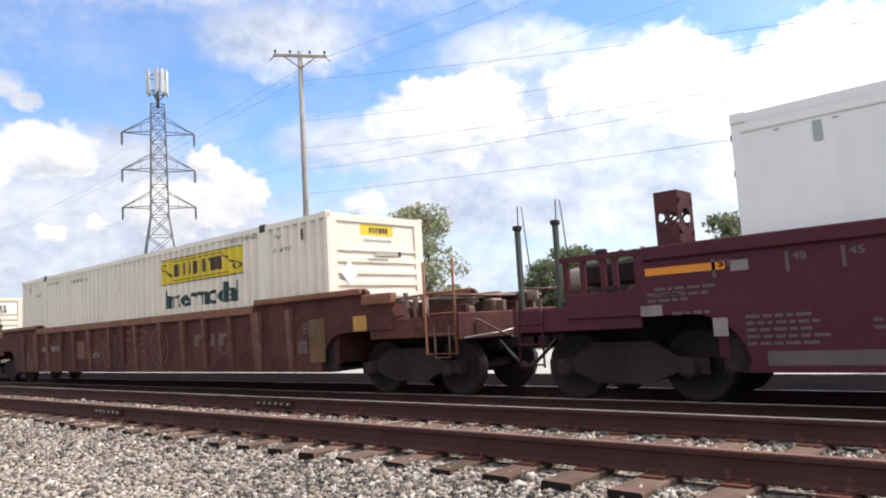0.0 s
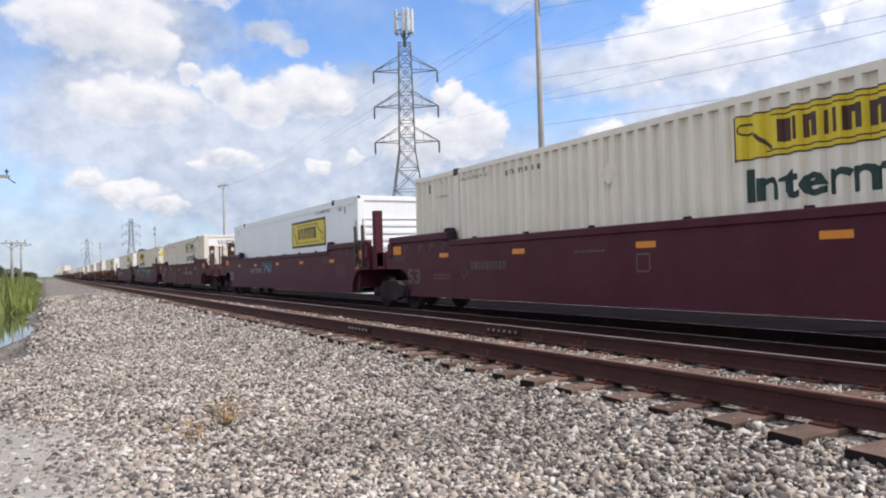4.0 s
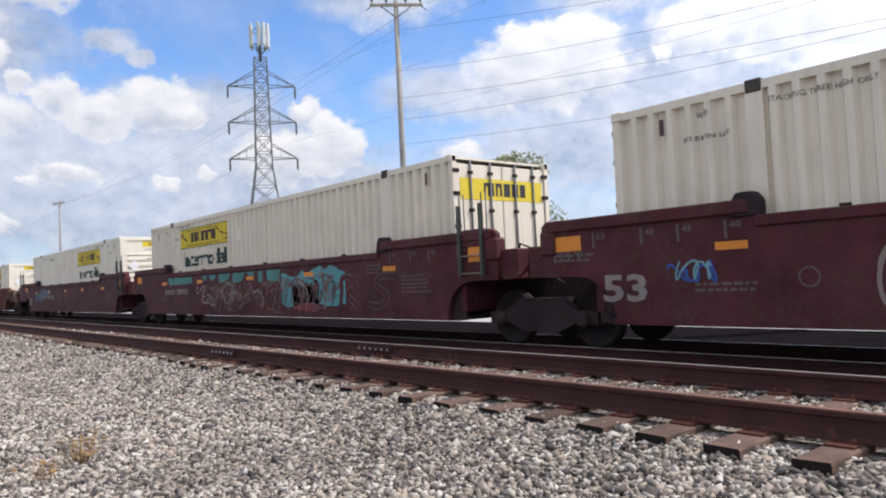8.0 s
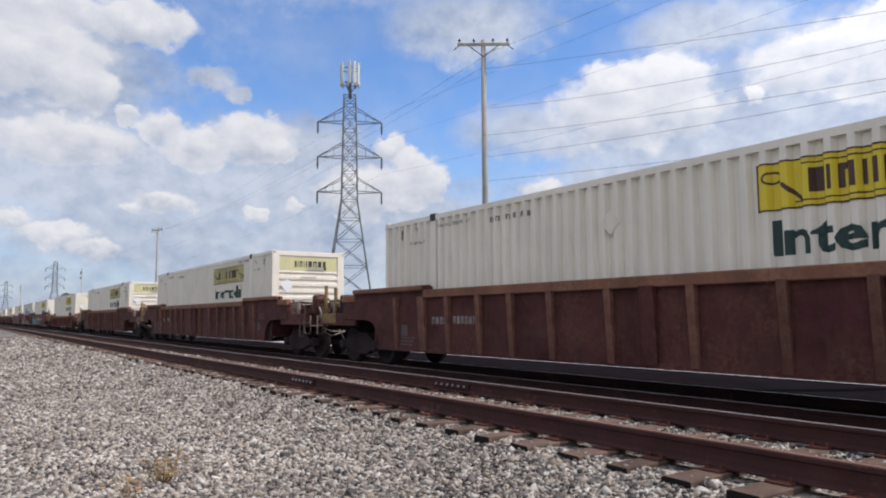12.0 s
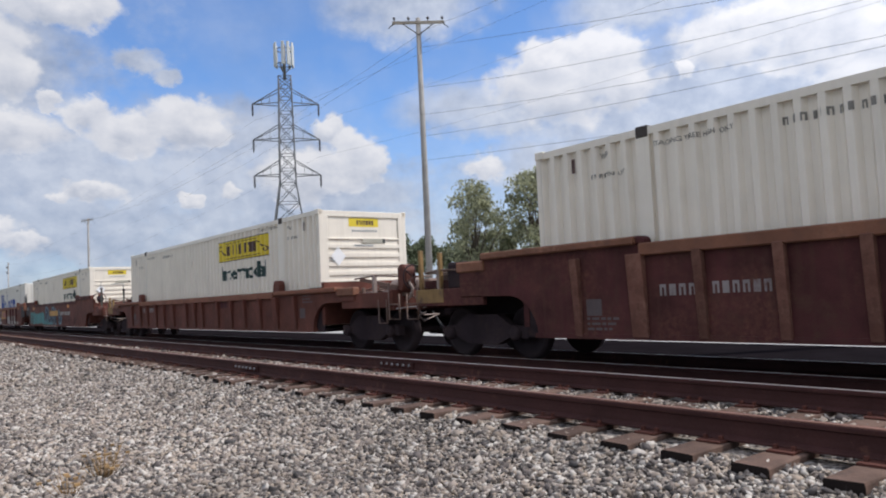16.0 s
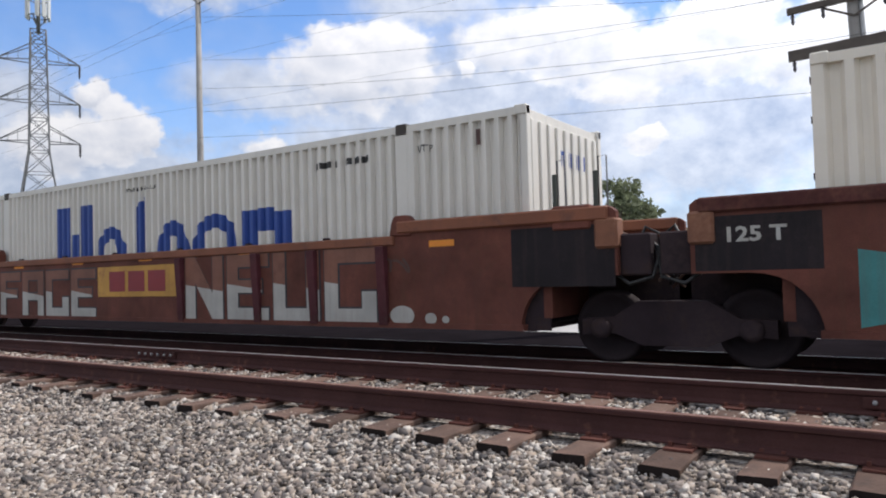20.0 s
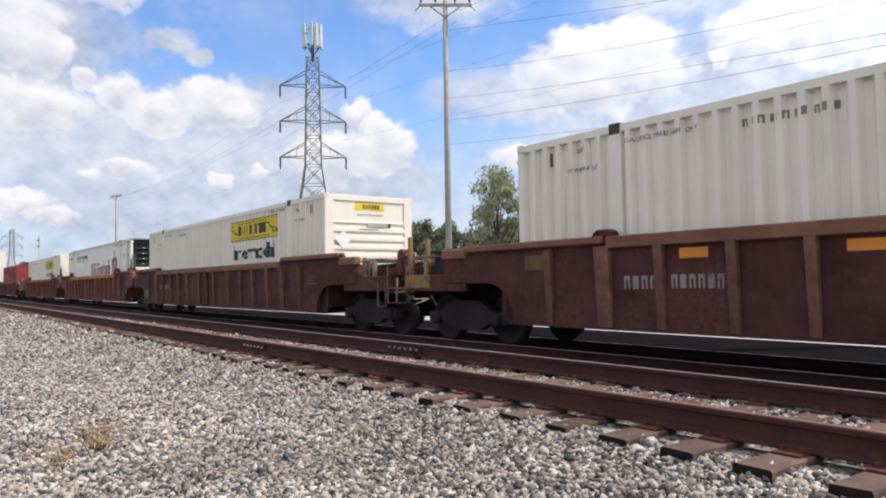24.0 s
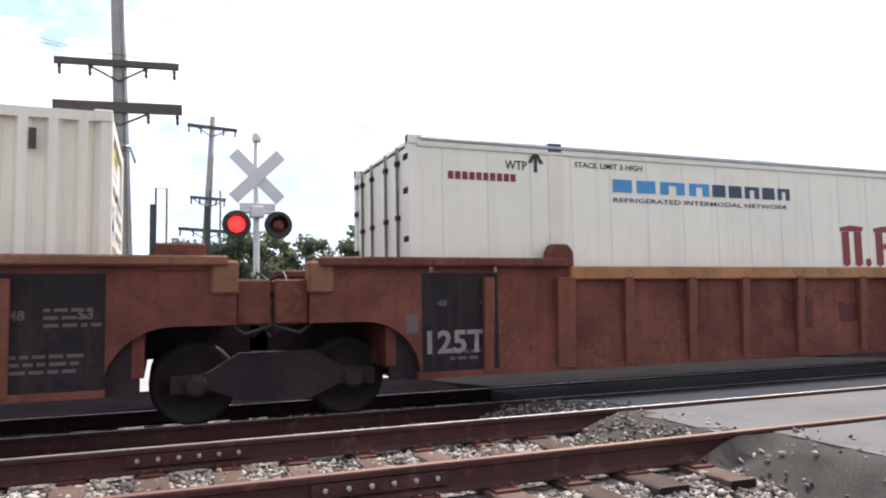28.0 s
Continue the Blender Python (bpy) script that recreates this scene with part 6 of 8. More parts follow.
def coupler_end(wagon, s, tone, post="post", brake=False, high=2.5, box_post=False, dusty=False, tall=False):
    X, span = end_common(wagon, s, tone)
    bm = fresh()
    box(bm, *span(1.25, 3.1), -.26, .26, .72, 1.14)
    part("draft_sill", bm, M["under"], wagon)
    bm = fresh()
    box(bm, *span(1.25, 3.2), -1.38, 1.38, 1.14, 1.2)
    part("end_platform", bm, M["tan"], wagon, "dusty tan end platform grating")
    for sy in (-1, 1):
        bm = fresh()
        box(bm, *span(1.25, 3.2), sy * 1.42 - .05, sy * 1.42 + .05, .98, 1.3)
        bevelled(bm, .012)
        part("side_sill", bm, M[tone], wagon)
    bm = fresh()
    box(bm, *span(3.1, 3.24), -1.45, 1.45, .92, 1.34)
    bevelled(bm, .015)
    part("end_sill", bm, M[tone], wagon)
    bm = fresh()
    box(bm, *span(3.2, 3.6), -.09, .09, .74, .98)
    box(bm, *span(3.5, 3.82), -.17, .12, .70, 1.02)
    bevelled(bm, .03)
    part("coupler", bm, M["under"], wagon, "dark steel knuckle coupler")
    part("uncoupling_rod", rod(fresh(), [(X(3.3), -1.4, .95), (X(3.36), -.5, 1.0), (X(3.5), -.15, 1.08)], .014), M["galv"], wagon)
    part("air_hose", rod(fresh(), [(X(3.2), -.4, .85), (X(3.45), -.42, .62), (X(3.7), -.42, .42), (X(3.85), -.4, .5)], .028), M["signal_black"], wagon, "black air hose")
    if dusty:
        dusty_fittings(wagon, s, tone, X, span, brake, tall)
        return
    # the side goes on past the bulkhead as a plate with a railed row of openings
    reach = 2.3 if s < 0 else 1.7
    for sy in (-1, 1):
        y = sy * 1.46
        part("end_side_plate", bevelled(box(fresh(), *span(1.24, reach), y - .045, y + .045, 1.13, 1.46 if s < 0 else 1.78), .012), M[tone], wagon)
        if s < 0:
            part("end_top_rail", box(fresh(), *span(1.2, reach + .05), y - .05, y + .05, 1.89, 1.96), M[tone], wagon)
            for e in (1.24, 1.55, 1.72, 2.02, 2.28):
                part("rail_stanchion", box(fresh(), *span(e - .035, e + .035), y - .03, y + .03, 1.45, 1.9), M[tone], wagon)
            part("pedestal_lug", bevelled(box(fresh(), *span(1.66, 1.8), y - .06, y + .06, 1.95, 2.02), .02), M["under"], wagon)
    if s < 0:
        # added filler box keeps the opening behind the rail dark
        part("gear_box", bevelled(box(fresh(), *span(1.3, 2.2), -1.25, -.5, 1.56, 1.86), .04), M["under"], wagon, "added dark box filling the opening behind the rail")
        for e, z in ((1.42, 1.5), (1.62, 1.5), (1.82, 1.5)):
            part("rail_plate", box(fresh(), *span(e - .06, e + .06), SIDE - .02, SIDE, z - .03, z + .03), M["under"], wagon)
    part("corner_step", bevelled(prism(fresh(), [(X(1.7), 1.14), (X(2.4), 1.14), (X(2.3), 1.42), (X(1.85), 1.42)], SIDE + .04, SIDE + .5), .02), M[tone], wagon)
    bm = fresh()
    for e in (2.72, 3.12):
        rod(bm, [(X(e), SIDE + .02, .5), (X(e), SIDE + .02, 1.45)], .016)
    for z in (.54, .82, 1.1):
        rod(bm, [(X(2.72), SIDE + .02, z), (X(3.12), SIDE + .02, z)], .013)
    part("ladder", bm, M[tone], wagon, "narrow steel corner ladder")
    for e, y, top in ((2.45, SIDE + .12, high), (3.08, SIDE + .1, high)) if s < 0 else ((2.8, SIDE + .1, high - .25), (3.12, -.5, high - .35)):
        p = part("guide_post", box(fresh(), *span(e - .028, e + .028), y - .035, y + .035, 1.2, top), M[post], wagon, "upright dark steel guide post")
        part("post_cap", bevelled(box(fresh(), *span(e - .05, e + .05), y - .055, y + .055, top - .06, top + .01), .01), M["under"], p)
        part("grab_iron", rod(fresh(), [(X(e - .17), y, 1.9), (X(e - .1), y, top + .27), (X(e - .03), y, top + .29), (X(e - .0), y, 1.95)], .009), M["lattice"], p, "thin grey grab iron loop")
    part("brake_cylinder", tube(fresh(), (X(2.3), .1, 1.36), (X(2.3), .8, 1.36), .12, seg=12), M["tan"], wagon, "dusty tan brake cylinder")
    part("air_reservoir", lathe(fresh(), [(.02, -.62), (.16, -.58), (.22, -.45), (.22, .45), (.16, .58), (.02, .62)], 16, Matrix.Translation((X(2.75), .25, 1.72)) @ pose(0, 0, 0, 0, 90)), M["pale_tank"], wagon, "dusty pale air reservoir")
    part("tank_bracket", bevelled(box(fresh(), *span(2.6, 2.9), .1, .4, 1.2, 1.55), .02), M[tone], wagon)
    bm = fresh()
    box(bm, *span(1.9, 2.3), -.9, -.3, 1.2, 1.5)
    box(bm, *span(2.5, 2.75), -.6, -.1, 1.2, 1.42)
    bevelled(bm, .03)
    parts("brake_valve", bm, M["tan"], wagon, "dusty brake valve casing")
    part("brake_pipe", rod(fresh(), [(X(.9), -1.25, 1.3), (X(1.7), -1.2, 1.5), (X(2.6), -1.25, 1.32), (X(3.1), -.7, 1.1)], .02), M["under"], wagon)
    part("cross_brace", beam(fresh(), (X(1.3), -.6, 1.55), (X(2.9), .5, 1.25), .07, .1), M[tone], wagon)
    part("end_handrail", rod(fresh(), [(X(3.18), -1.3, 1.2), (X(3.18), -1.3, 1.62), (X(3.18), .9, 1.62), (X(3.18), .9, 1.2)], .018), M[tone], wagon, "steel end handrail")
    if brake:
        mast = part("brake_mast", bevelled(box(fresh(), *span(2.08, 2.2), SIDE + .12, SIDE + .3, 1.2, 2.05), .01), M[tone], wagon, "brake wheel mast")
        spoked_wheel(mast, X(1.98), SIDE + .2, 1.76)
        part("gear_housing", lathe(fresh(), [(.02, 0), (.13, .0), (.15, .05), (.15, .18), (.06, .22)], 14, Matrix.Translation((X(2.02), SIDE + .2, 1.76)) @ pose(0, 0, 0, 0, 90 * s)), M["under"], mast, "round brake gear housing")
    if box_post:
        # tall folded post with round openings
        e = 2.26 if s > 0 else .66
        post_m = part("end_box_post", holed_post(span(e, e + .3), SIDE + .06, SIDE + (.5 if s < 0 else .3), 1.9 if s < 0 else 1.2, 2.63), M["maroon_old"], wagon, "maroon box post with round holes")
        if s > 0:
            part("bent_hand_rail", rod(fresh(), [(X(2.5), SIDE + .1, 2.58), (X(2.8), SIDE + .1, 2.66), (X(3.1), SIDE + .1, 2.62), (X(3.4), SIDE + .1, 2.42), (X(3.5), SIDE + .1, 1.3)], .022), M["post"], post_m, "bent dark grab rail")


def spoked_wheel(parent, x, y, z, r=.29):
    wheel = fresh()
    polytube(wheel, [(x, y + r * math.cos(k * math.tau / 18), z + r * math.sin(k * math.tau / 18)) for k in range(19)], .016, 5)
    for k in range(5):
        a = k * math.tau / 5
        tube(wheel, (x, y, z), (x, y + r * .97 * math.cos(a), z + r * .97 * math.sin(a)), .012, seg=5)
    part("brake_wheel", wheel, M["under"], parent, "spoked steel brake wheel")


def dusty_fittings(wagon, s, tone, X, span, brake, tall):
    """The low, dusty end of a ribbed wagon."""
    sunk = .3 if tone == "rust_red" else 0
    for sy in (-1, 1):
        y = sy * 1.45
        part("end_side_plate", bevelled(box(fresh(), *span(1.24, 1.84), y - .05, y + .05, 1.13, 1.70 - sunk), .015), M[tone], wagon)
        part("end_cap", bevelled(box(fresh(), *span(1.14, 1.87), y - .1, y + .08, 1.56 - sunk, 1.75 - sunk), .025), M["chord"], wagon, "worn orange corner cap")
    part("handrail_plate", bevelled(box(fresh(), *span(1.9, 3.2), .75, .82, 1.5, 1.68), .01), M["pale_dust"], wagon, "pale dusty handrail plate")
    part("stanchion", bevelled(box(fresh(), *span(2.5, 2.57), SIDE + .05, SIDE + .14, 1.18, 1.67), .01), M["pale_dust"], wagon, "pale dusty stanchion")
    part("handrail", rod(fresh(), [(X(1.75), SIDE + .1, 1.62), (X(2.53), SIDE + .1, 1.66), (X(3.1), SIDE + .2, 1.62), (X(3.18), -.4, 1.6)], .018), M["tan"], wagon, "thin dusty handrail")
    part("sloped_brace", beam(fresh(), (X(1.5), -1.1, 1.62), (X(2.7), -.7, 1.36), .06, .08), M["tan"], wagon)
    part("air_reservoir", lathe(fresh(), [(.02, -.62), (.14, -.58), (.19, -.46), (.19, .46), (.14, .58), (.02, .62)], 16, Matrix.Translation((X(1.95), -.1, 1.42)) @ pose(0, 0, 0, 0, 90)), M["pale_dust"], wagon, "pale dusty air reservoir")
    for e, y, w, h in ((2.75, -.75, .32, .26), (2.95, -.2, .24, .36), (2.3, .45, .4, .3)):
        part("brake_valve", bevelled(box(fresh(), *span(e - w / 2, e + w / 2), y - .16, y + .16, 1.2, 1.2 + h), .04), M["tan"], wagon, "dusty brake valve casing")
    part("brake_pipe", rod(fresh(), [(X(1.4), -1.2, 1.3), (X(2.2), -1.15, 1.42), (X(2.8), -1.2, 1.3), (X(3.3), -1.0, 1.2), (X(3.5), -.6, .95)], .02), M["tan"], wagon)
    # stacked dusty beams and bulkhead boards across the gap
    for e0, e1, y, z0, z1, tint in ((1.9, 3.22, -1.18, 1.3, 1.47, tone), (1.95, 3.1, -.86, 1.46, 1.58, "tan"), (1.9, 3.2, -.2, 1.34, 1.52, "tan"), (2.0, 3.2, .5, 1.52, 1.64, tone), (1.9, 2.9, 1.1, 1.3, 1.66, "tan")):
        part("end_beam", bevelled(box(fresh(), *span(e0, e1), y - .05, y + .05, z0 - sunk * .4, z1 - sunk * .4), .012), M[tint], wagon, "dusty beam across the wagon's end")
    for k in range(3):
        part("walkway_board", bevelled(box(fresh(), *span(1.95 + .36 * k, 2.25 + .36 * k), -1.3, 1.25, 1.6 - sunk + .015 * (k % 2), 1.635 - sunk + .015 * (k % 2)), .008), M["tan" if k % 2 else "pale_dust"], wagon, "dusty walkway board")
    if s < 0:
        part("gear_box", bevelled(box(fresh(), *span(1.88, 2.36), -1.36, -.8, 1.28, 1.78 - sunk), .04), M["under"], wagon, "black gear box beside the side plate")
        part("kick_plate", bevelled(box(fresh(), *span(2.35, 3.2), SIDE + .02, SIDE + .06, 1.04, 1.3), .01), M["ochre"], wagon, "dirty ochre kick plate")
        for e, up in ((2.5, 1.98), (3.1, 2.06)):
            part("corner_post", bevelled(box(fresh(), *span(e - .04, e + .04), SIDE + .06, SIDE + .14, 1.2, up - sunk), .01), M["ochre"], wagon, "dirty ochre corner post")
        for k in range(2):
            part("bent_pipe", rod(fresh(), [(X(3.0), SIDE + .1, .98 - .1 * k), (X(3.3), SIDE + .14, .9 - .1 * k), (X(3.6), -1.0, .8 - .12 * k), (X(3.75), -.5, .8)], .018), M["pale_dust"], wagon, "pale dusty pipe")
    else:
        for e, up in ((2.1, 1.72), (2.32, 1.6)):
            part("corner_post", bevelled(box(fresh(), *span(e - .035, e + .035), SIDE + .06, SIDE + .13, 1.2, up - sunk), .01), M["tan"], wagon, "dusty tan corner post")
        part("hanging_step", rod(fresh(), [(X(2.75), SIDE + .04, 1.15), (X(2.75), SIDE + .04, .66), (X(3.05), SIDE + .04, .66), (X(3.05), SIDE + .04, 1.15)], .02), M["tan"], wagon, "dusty hanging step")
    low, up = (.72, 2.17) if tall else (.74, 1.5)
    e0, e1 = (2.58, 3.2) if tall else (3.15, 3.52)
    ladder = part("ladder", rod(fresh(), [(X(e0), SIDE + .03, up), (X(e0), SIDE + .03, low), (X(e1), SIDE + .03, low), (X(e1), SIDE + .03, up if tall else 1.25)], .022 if tall else .018), M["orange" if tall else "tan"], wagon, "worn corner ladder")
    for k in range(3 if tall else 1):
        part("rung", rod(fresh(), [(X(e0), SIDE + .03, low + .3 + .32 * k), (X(e1), SIDE + .03, low + .3 + .32 * k)], .014), M["orange" if tall else "tan"], ladder)
    if brake:
        mast = part("brake_mast", bevelled(box(fresh(), *span(3.2, 3.3), -1.2, -1.02, 1.2, 1.62), .01), M["tan"], wagon, "brake wheel mast")
        outline = [(X(3.22), 1.3), (X(3.22), 1.78), (X(3.3), 1.86), (X(3.44), 1.84), (X(3.52), 1.7), (X(3.5), 1.45), (X(3.4), 1.28)]
        part("gear_housing", bevelled(prism(fresh(), outline, -1.3, -1.0), .04), M["rust_red"], mast, "rusty brake gear housing")
        spoked_wheel(mast, X(3.58), -1.14, 1.58, .25)
        part("chain_guard", rod(fresh(), [(X(3.5), -1.2, 1.5), (X(3.62), -1.2, 1.36), (X(3.5), -1.15, 1.2), (X(3.3), -1.1, 1.14)], .03), M["pale_dust"], mast)


def holed_post(xs, y0, y1, z0, z1):
    """A folded post: four walls whose faces have round openings."""
    bm = fresh()
    x0, x1 = xs

    def holed(u0, u1, v0, v1, holes, place):
        n = 12
        for (a, b), r in holes:
            # a square field round each hole, split in a ring
            half = min((u1 - u0) / 2, .26)
            rim = [(a + r * math.cos(k * math.tau / n), b + r * math.sin(k * math.tau / n)) for k in range(n)]
            outer = []
            for k in range(n):
                c, s_ = math.cos(k * math.tau / n), math.sin(k * math.tau / n)
                f = half / max(abs(c), abs(s_))
                outer.append((a + f * c, b + f * s_))
            for k in range(n):
                bm.faces.new([bm.verts.new(place(*p)) for p in (rim[k], rim[(k + 1) % n], outer[(k + 1) % n], outer[k])])
        lo, hi = min(b - min((u1 - u0) / 2, .26) for (a, b), r in holes), max(b + min((u1 - u0) / 2, .26) for (a, b), r in holes)
        for va, vb in ((v0, lo), (hi, v1)):
            if vb - va > .01:
                bm.faces.new([bm.verts.new(place(*p)) for p in ((u0, va), (u1, va), (u1, vb), (u0, vb))])
    zc = z1 - .32
    mid = (x0 + x1) / 2
    for y in (y0, y1):
        for u0, u1 in ((x0, mid), (mid, x1)):
            holed(u0, u1, z0, z1, [(((u0 + u1) / 2, zc), .05)], lambda u, v, y=y: (u, y, v))
    for x in (x0, x1):
        holed(y0, y1, z0, z1, [(((y0 + y1) / 2, zc), .115)], lambda u, v, x=x: (x, u, v))
    bm.faces.new([bm.verts.new(p) for p in ((x0, y0, z1), (x1, y0, z1), (x1, y1, z1), (x0, y1, z1))])
    bmesh.ops.remove_doubles(bm, verts=bm.verts, dist=1e-4)
    return bm


RIB_MESH = {}
RIB_TONE = {"rust_warm": "rib_warm", "rust_red": "rust_red"}


def rib_data(width, tone, drop=0.0):
    if (width, tone, drop) not in RIB_MESH:
        bm = prism(fresh(), [(-width / 2, BOTTOM + .01), (width / 2, BOTTOM + .01), (width / 2, TOP - drop - .13), (-width / 2, TOP - drop - .13)], SIDE - .11, SIDE + .02)
        for v in bm.verts:
            if v.co.y < SIDE and v.co.z < 1:
                v.co.y += .07
        bevelled(bm, .008)
        RIB_MESH[(width, tone, drop)] = mesh_of("rib", bm, M[tone])
    return RIB_MESH[(width, tone, drop)]


def well_wagon(label, tone, ribbed, front, rear, chord=None, truck_front=True, truck_rear=False, raised=None, drop=0.0, rise=RAISED - TOP):
    """One well: front and rear are functions that build the ends."""
    if ribbed and rise == RAISED - TOP:
        rise = .1
    w = thing("well_wagon", Matrix(), label, "wagon", "wagons of the train")
    for sy in (-1, 1):
        bm = prism(fresh(), side_outline(BOTTOM, TOP - drop, TOP + rise - drop), sy * 1.5 - (0 if sy < 0 else .09), sy * 1.5 + (.09 if sy < 0 else 0))
        part("side_panel", bm, M[tone], w)
    bm = box(fresh(), -HALF - .1, HALF + .1, -1.4, 1.4, .43, .5)
    part("well_floor", bm, M["under"], w)
    for sy in (-1, 1):
        y = sy * 1.45
        over = .05 if ribbed else 0
        bm = box(fresh(), -5.98, 5.98, y - .085 - (over if sy < 0 else 0), y + .085 + (over if sy > 0 else 0), TOP - drop - .16 if ribbed else TOP - drop - .125, TOP - drop + .012)
        bevelled(bm, .015)
        part("top_chord", bm, M[chord or tone], w)
        bm = box(fresh(), -HALF + .02, HALF - .02, y - .075, y + .075, BOTTOM - .025, BOTTOM + .05)
        part("bottom_chord", bm, M[tone], w)
        for s in (-1, 1):
            bm = box(fresh(), min(s * 6.05, s * (REACH - .1)), max(s * 6.05, s * (REACH - .1)), y - .1 - (over if sy < 0 else 0), y + .08, TOP + rise - drop - (.1 if ribbed else .16), TOP + rise - drop + .012)
            bevelled(bm, .02)
            part("raised_end_chord", bm, M[raised or chord or tone], w)
    if ribbed:
        for x in (0, *RIBS, *(-r for r in RIBS)):
            o = part("rib", rib_data(.13 if x else .26, RIB_TONE.get(tone, "rib_dust") if x else tone, drop), None, w)
            o.location.x = x
        for s in (-1, 1):
            o = part("rib", rib_data(.26, RIB_TONE.get(tone, "rib_dust"), drop), None, w)
            o.location.x = s * 6.06
            o = part("rib", rib_data(.13, RIB_TONE.get(tone, "rib_dust"), drop), None, w)
            o.location.x = s * 7.15
    # stacking pedestals on the top chord
    for s in (-1, 1):
        low = .4 if ribbed and tone == "rust" else 1
        bm = prism(fresh(), [(s * 6.1 + u, TOP - drop + v * low) for u, v in ((-.2, 0), (.2, 0), (.2, .2), (.12, .3), (-.1, .3), (-.16, .2))], SIDE - .03, SIDE + .14)
        bevelled(bm, .02)
        part("stacking_pedestal", bm, M["under" if tone in ("maroon", "maroon_old") else tone], w, "stacking pedestal on the top chord")
    if not ribbed:
        bm = fresh()
        for x in (-5, -3.1, -1.2, .9, 2.8, 4.6):
            box(bm, x - .05, x + .05, SIDE + .02, SIDE + .09, TOP - drop + .012, TOP - drop + .05)
        parts("chord_lug", bm, M["under"], w)
    # dark plates behind the wheel arches hide the container's lower corners
    for s in (-1, 1):
        for sy in (-1, 1):
            part("arch_plate", box(fresh(), *sorted((s * (HALF - .4), s * (HALF + .3))), sy * 1.37 - .02, sy * 1.37 + .02, .44, 1.5), M["under"], w)
    front(w, 1, tone)
    rear(w, -1, tone)
    for on, x in ((truck_front, HALF + 1.75), (truck_rear, -HALF - 1.75)):
        if on:
            truck(w, x)
    return w


def patch(w, x0, x1, z0, z1, tone, lift=.003):
    return mark("painted_panel", quad(fresh(), [(x0, z0), (x1, z0), (x1, z1), (x0, z1)]), tone, w, SIDE, lift)


def reflectors(w, xs, z=1.62, h=.09):
    for x in xs:
        mark("reflector", quad(fresh(), [(x, z), (x + .42, z), (x + .42, z + h), (x, z + h)]), "reflector", w, SIDE, .006, False, "orange reflective strip")


def fine_print(w, x, z, rows, width, tone="stencil"):
    bm = fresh()
    rng = random.Random(int(x * 100) + rows)
    for r in range(rows):
        a = x
        while a < x + width * rng.uniform(.75, 1):
            b = a + rng.uniform(.05, .16)
            quad(bm, [(a, z - r * .075), (b, z - r * .075), (b, z - r * .075 + .035), (a, z - r * .075 + .035)])
            a = b + .03
    mark("fine_print", bm, tone, w, SIDE, .005)


def words(w, text, x, z, width, height, tone="stencil", lift=.006):
    mark("lettering", text_bm(text, width, height, .03), tone, w, SIDE, lift, False, "worn stencilled lettering", at=(x, z))


def plate_numbers(w, x, z, width=1.0, height=.13, n=9, tone="stencil"):
    mark("running_number", bar_row(x, x + width, z, z + height, (1,) * n, .45, [k for k in range(n) if k % 3 != 1]), tone, w, SIDE, .006, False, "worn running number drawn as bars")


def gauge_marks(w, s):
    """Short white gauge marks along the raised end."""
    for x, t in ((6.35, "40"), (7.0, "45"), (7.55, "48"), (8.35, "53")):
        a = s * x
        mark("gauge_mark", quad(fresh(), [(a - .02, 1.52), (a + .02, 1.52), (a + .02, 1.74), (a - .02, 1.74)]), "stencil", w, SIDE, .006)
        words(w, t, a + .05, 1.64, .15, .085)


def smooth_decals(w, seed, big=True, number=(-5.1, 1.08, 1.35, .17, 9), tone="stencil", rear_orange=True):
    reflectors(w, (-6.5, -3.5, -.1, 2.95, 6.1), 1.38, .1)
    if rear_orange:
        patch(w, -REACH + .25, -REACH + .75, 1.5, 1.72, "reflector", .006)
    patch(w, REACH - .7, REACH - .22, 1.45, 1.7, "reflector", .006)
    gauge_marks(w, -1), gauge_marks(w, 1)
    if big:
        words(w, "53", -8.22, .75, .72, .38, "mark_pale" if tone == "mark_pale" else "stencil")
    plate_numbers(w, *number, tone)
    fine_print(w, 6.7, 1.25, 5, .9), fine_print(w, -1.6, 1.35, 1, .9), fine_print(w, -9.1, 1.42, 2, .7), fine_print(w, -6.8, .95, 2, .9), fine_print(w, 5.5, 1.5, 3, .5)
    mark("badge", ring_shape(fresh(), -5.4, 1.02, .12, .12, .02), "stencil", w, SIDE, .006)
    bm = fresh()
    for a, b, d, e in ((-.1, .2, 1.0, 1.03), (-.1, .2, 1.27, 1.3), (-.1, -.07, 1.0, 1.3), (.17, .2, 1.0, 1.3)):
        quad(bm, [(a, d), (b, d), (b, e), (a, e)])
    mark("test_box", bm, "stencil", w, SIDE, .006)


def ribbed_decals(w, seed, squares=True):
    rng = random.Random(seed)
    plate_numbers(w, -5.72 + rng.uniform(-.05, .05), 1.04, .54, .15, 4, "mark_pale"), plate_numbers(w, -4.95, 1.05, .76, .15, 6, "mark_pale")
    mark("name_blocks", bar_row(2.2, 3.0, 1.1, 1.35, (1, 1, 1), .3), "maroon_old", w, SIDE, .005, False, "faded name blocks")
    for x in (-7.0, 7.35) if squares else ():
        patch(w, x, x + .28, .78, 1.02, "stencil", .006)
    fine_print(w, 7.5, 1.3, 3, .45), fine_print(w, -7.0, .72, 3, .5)


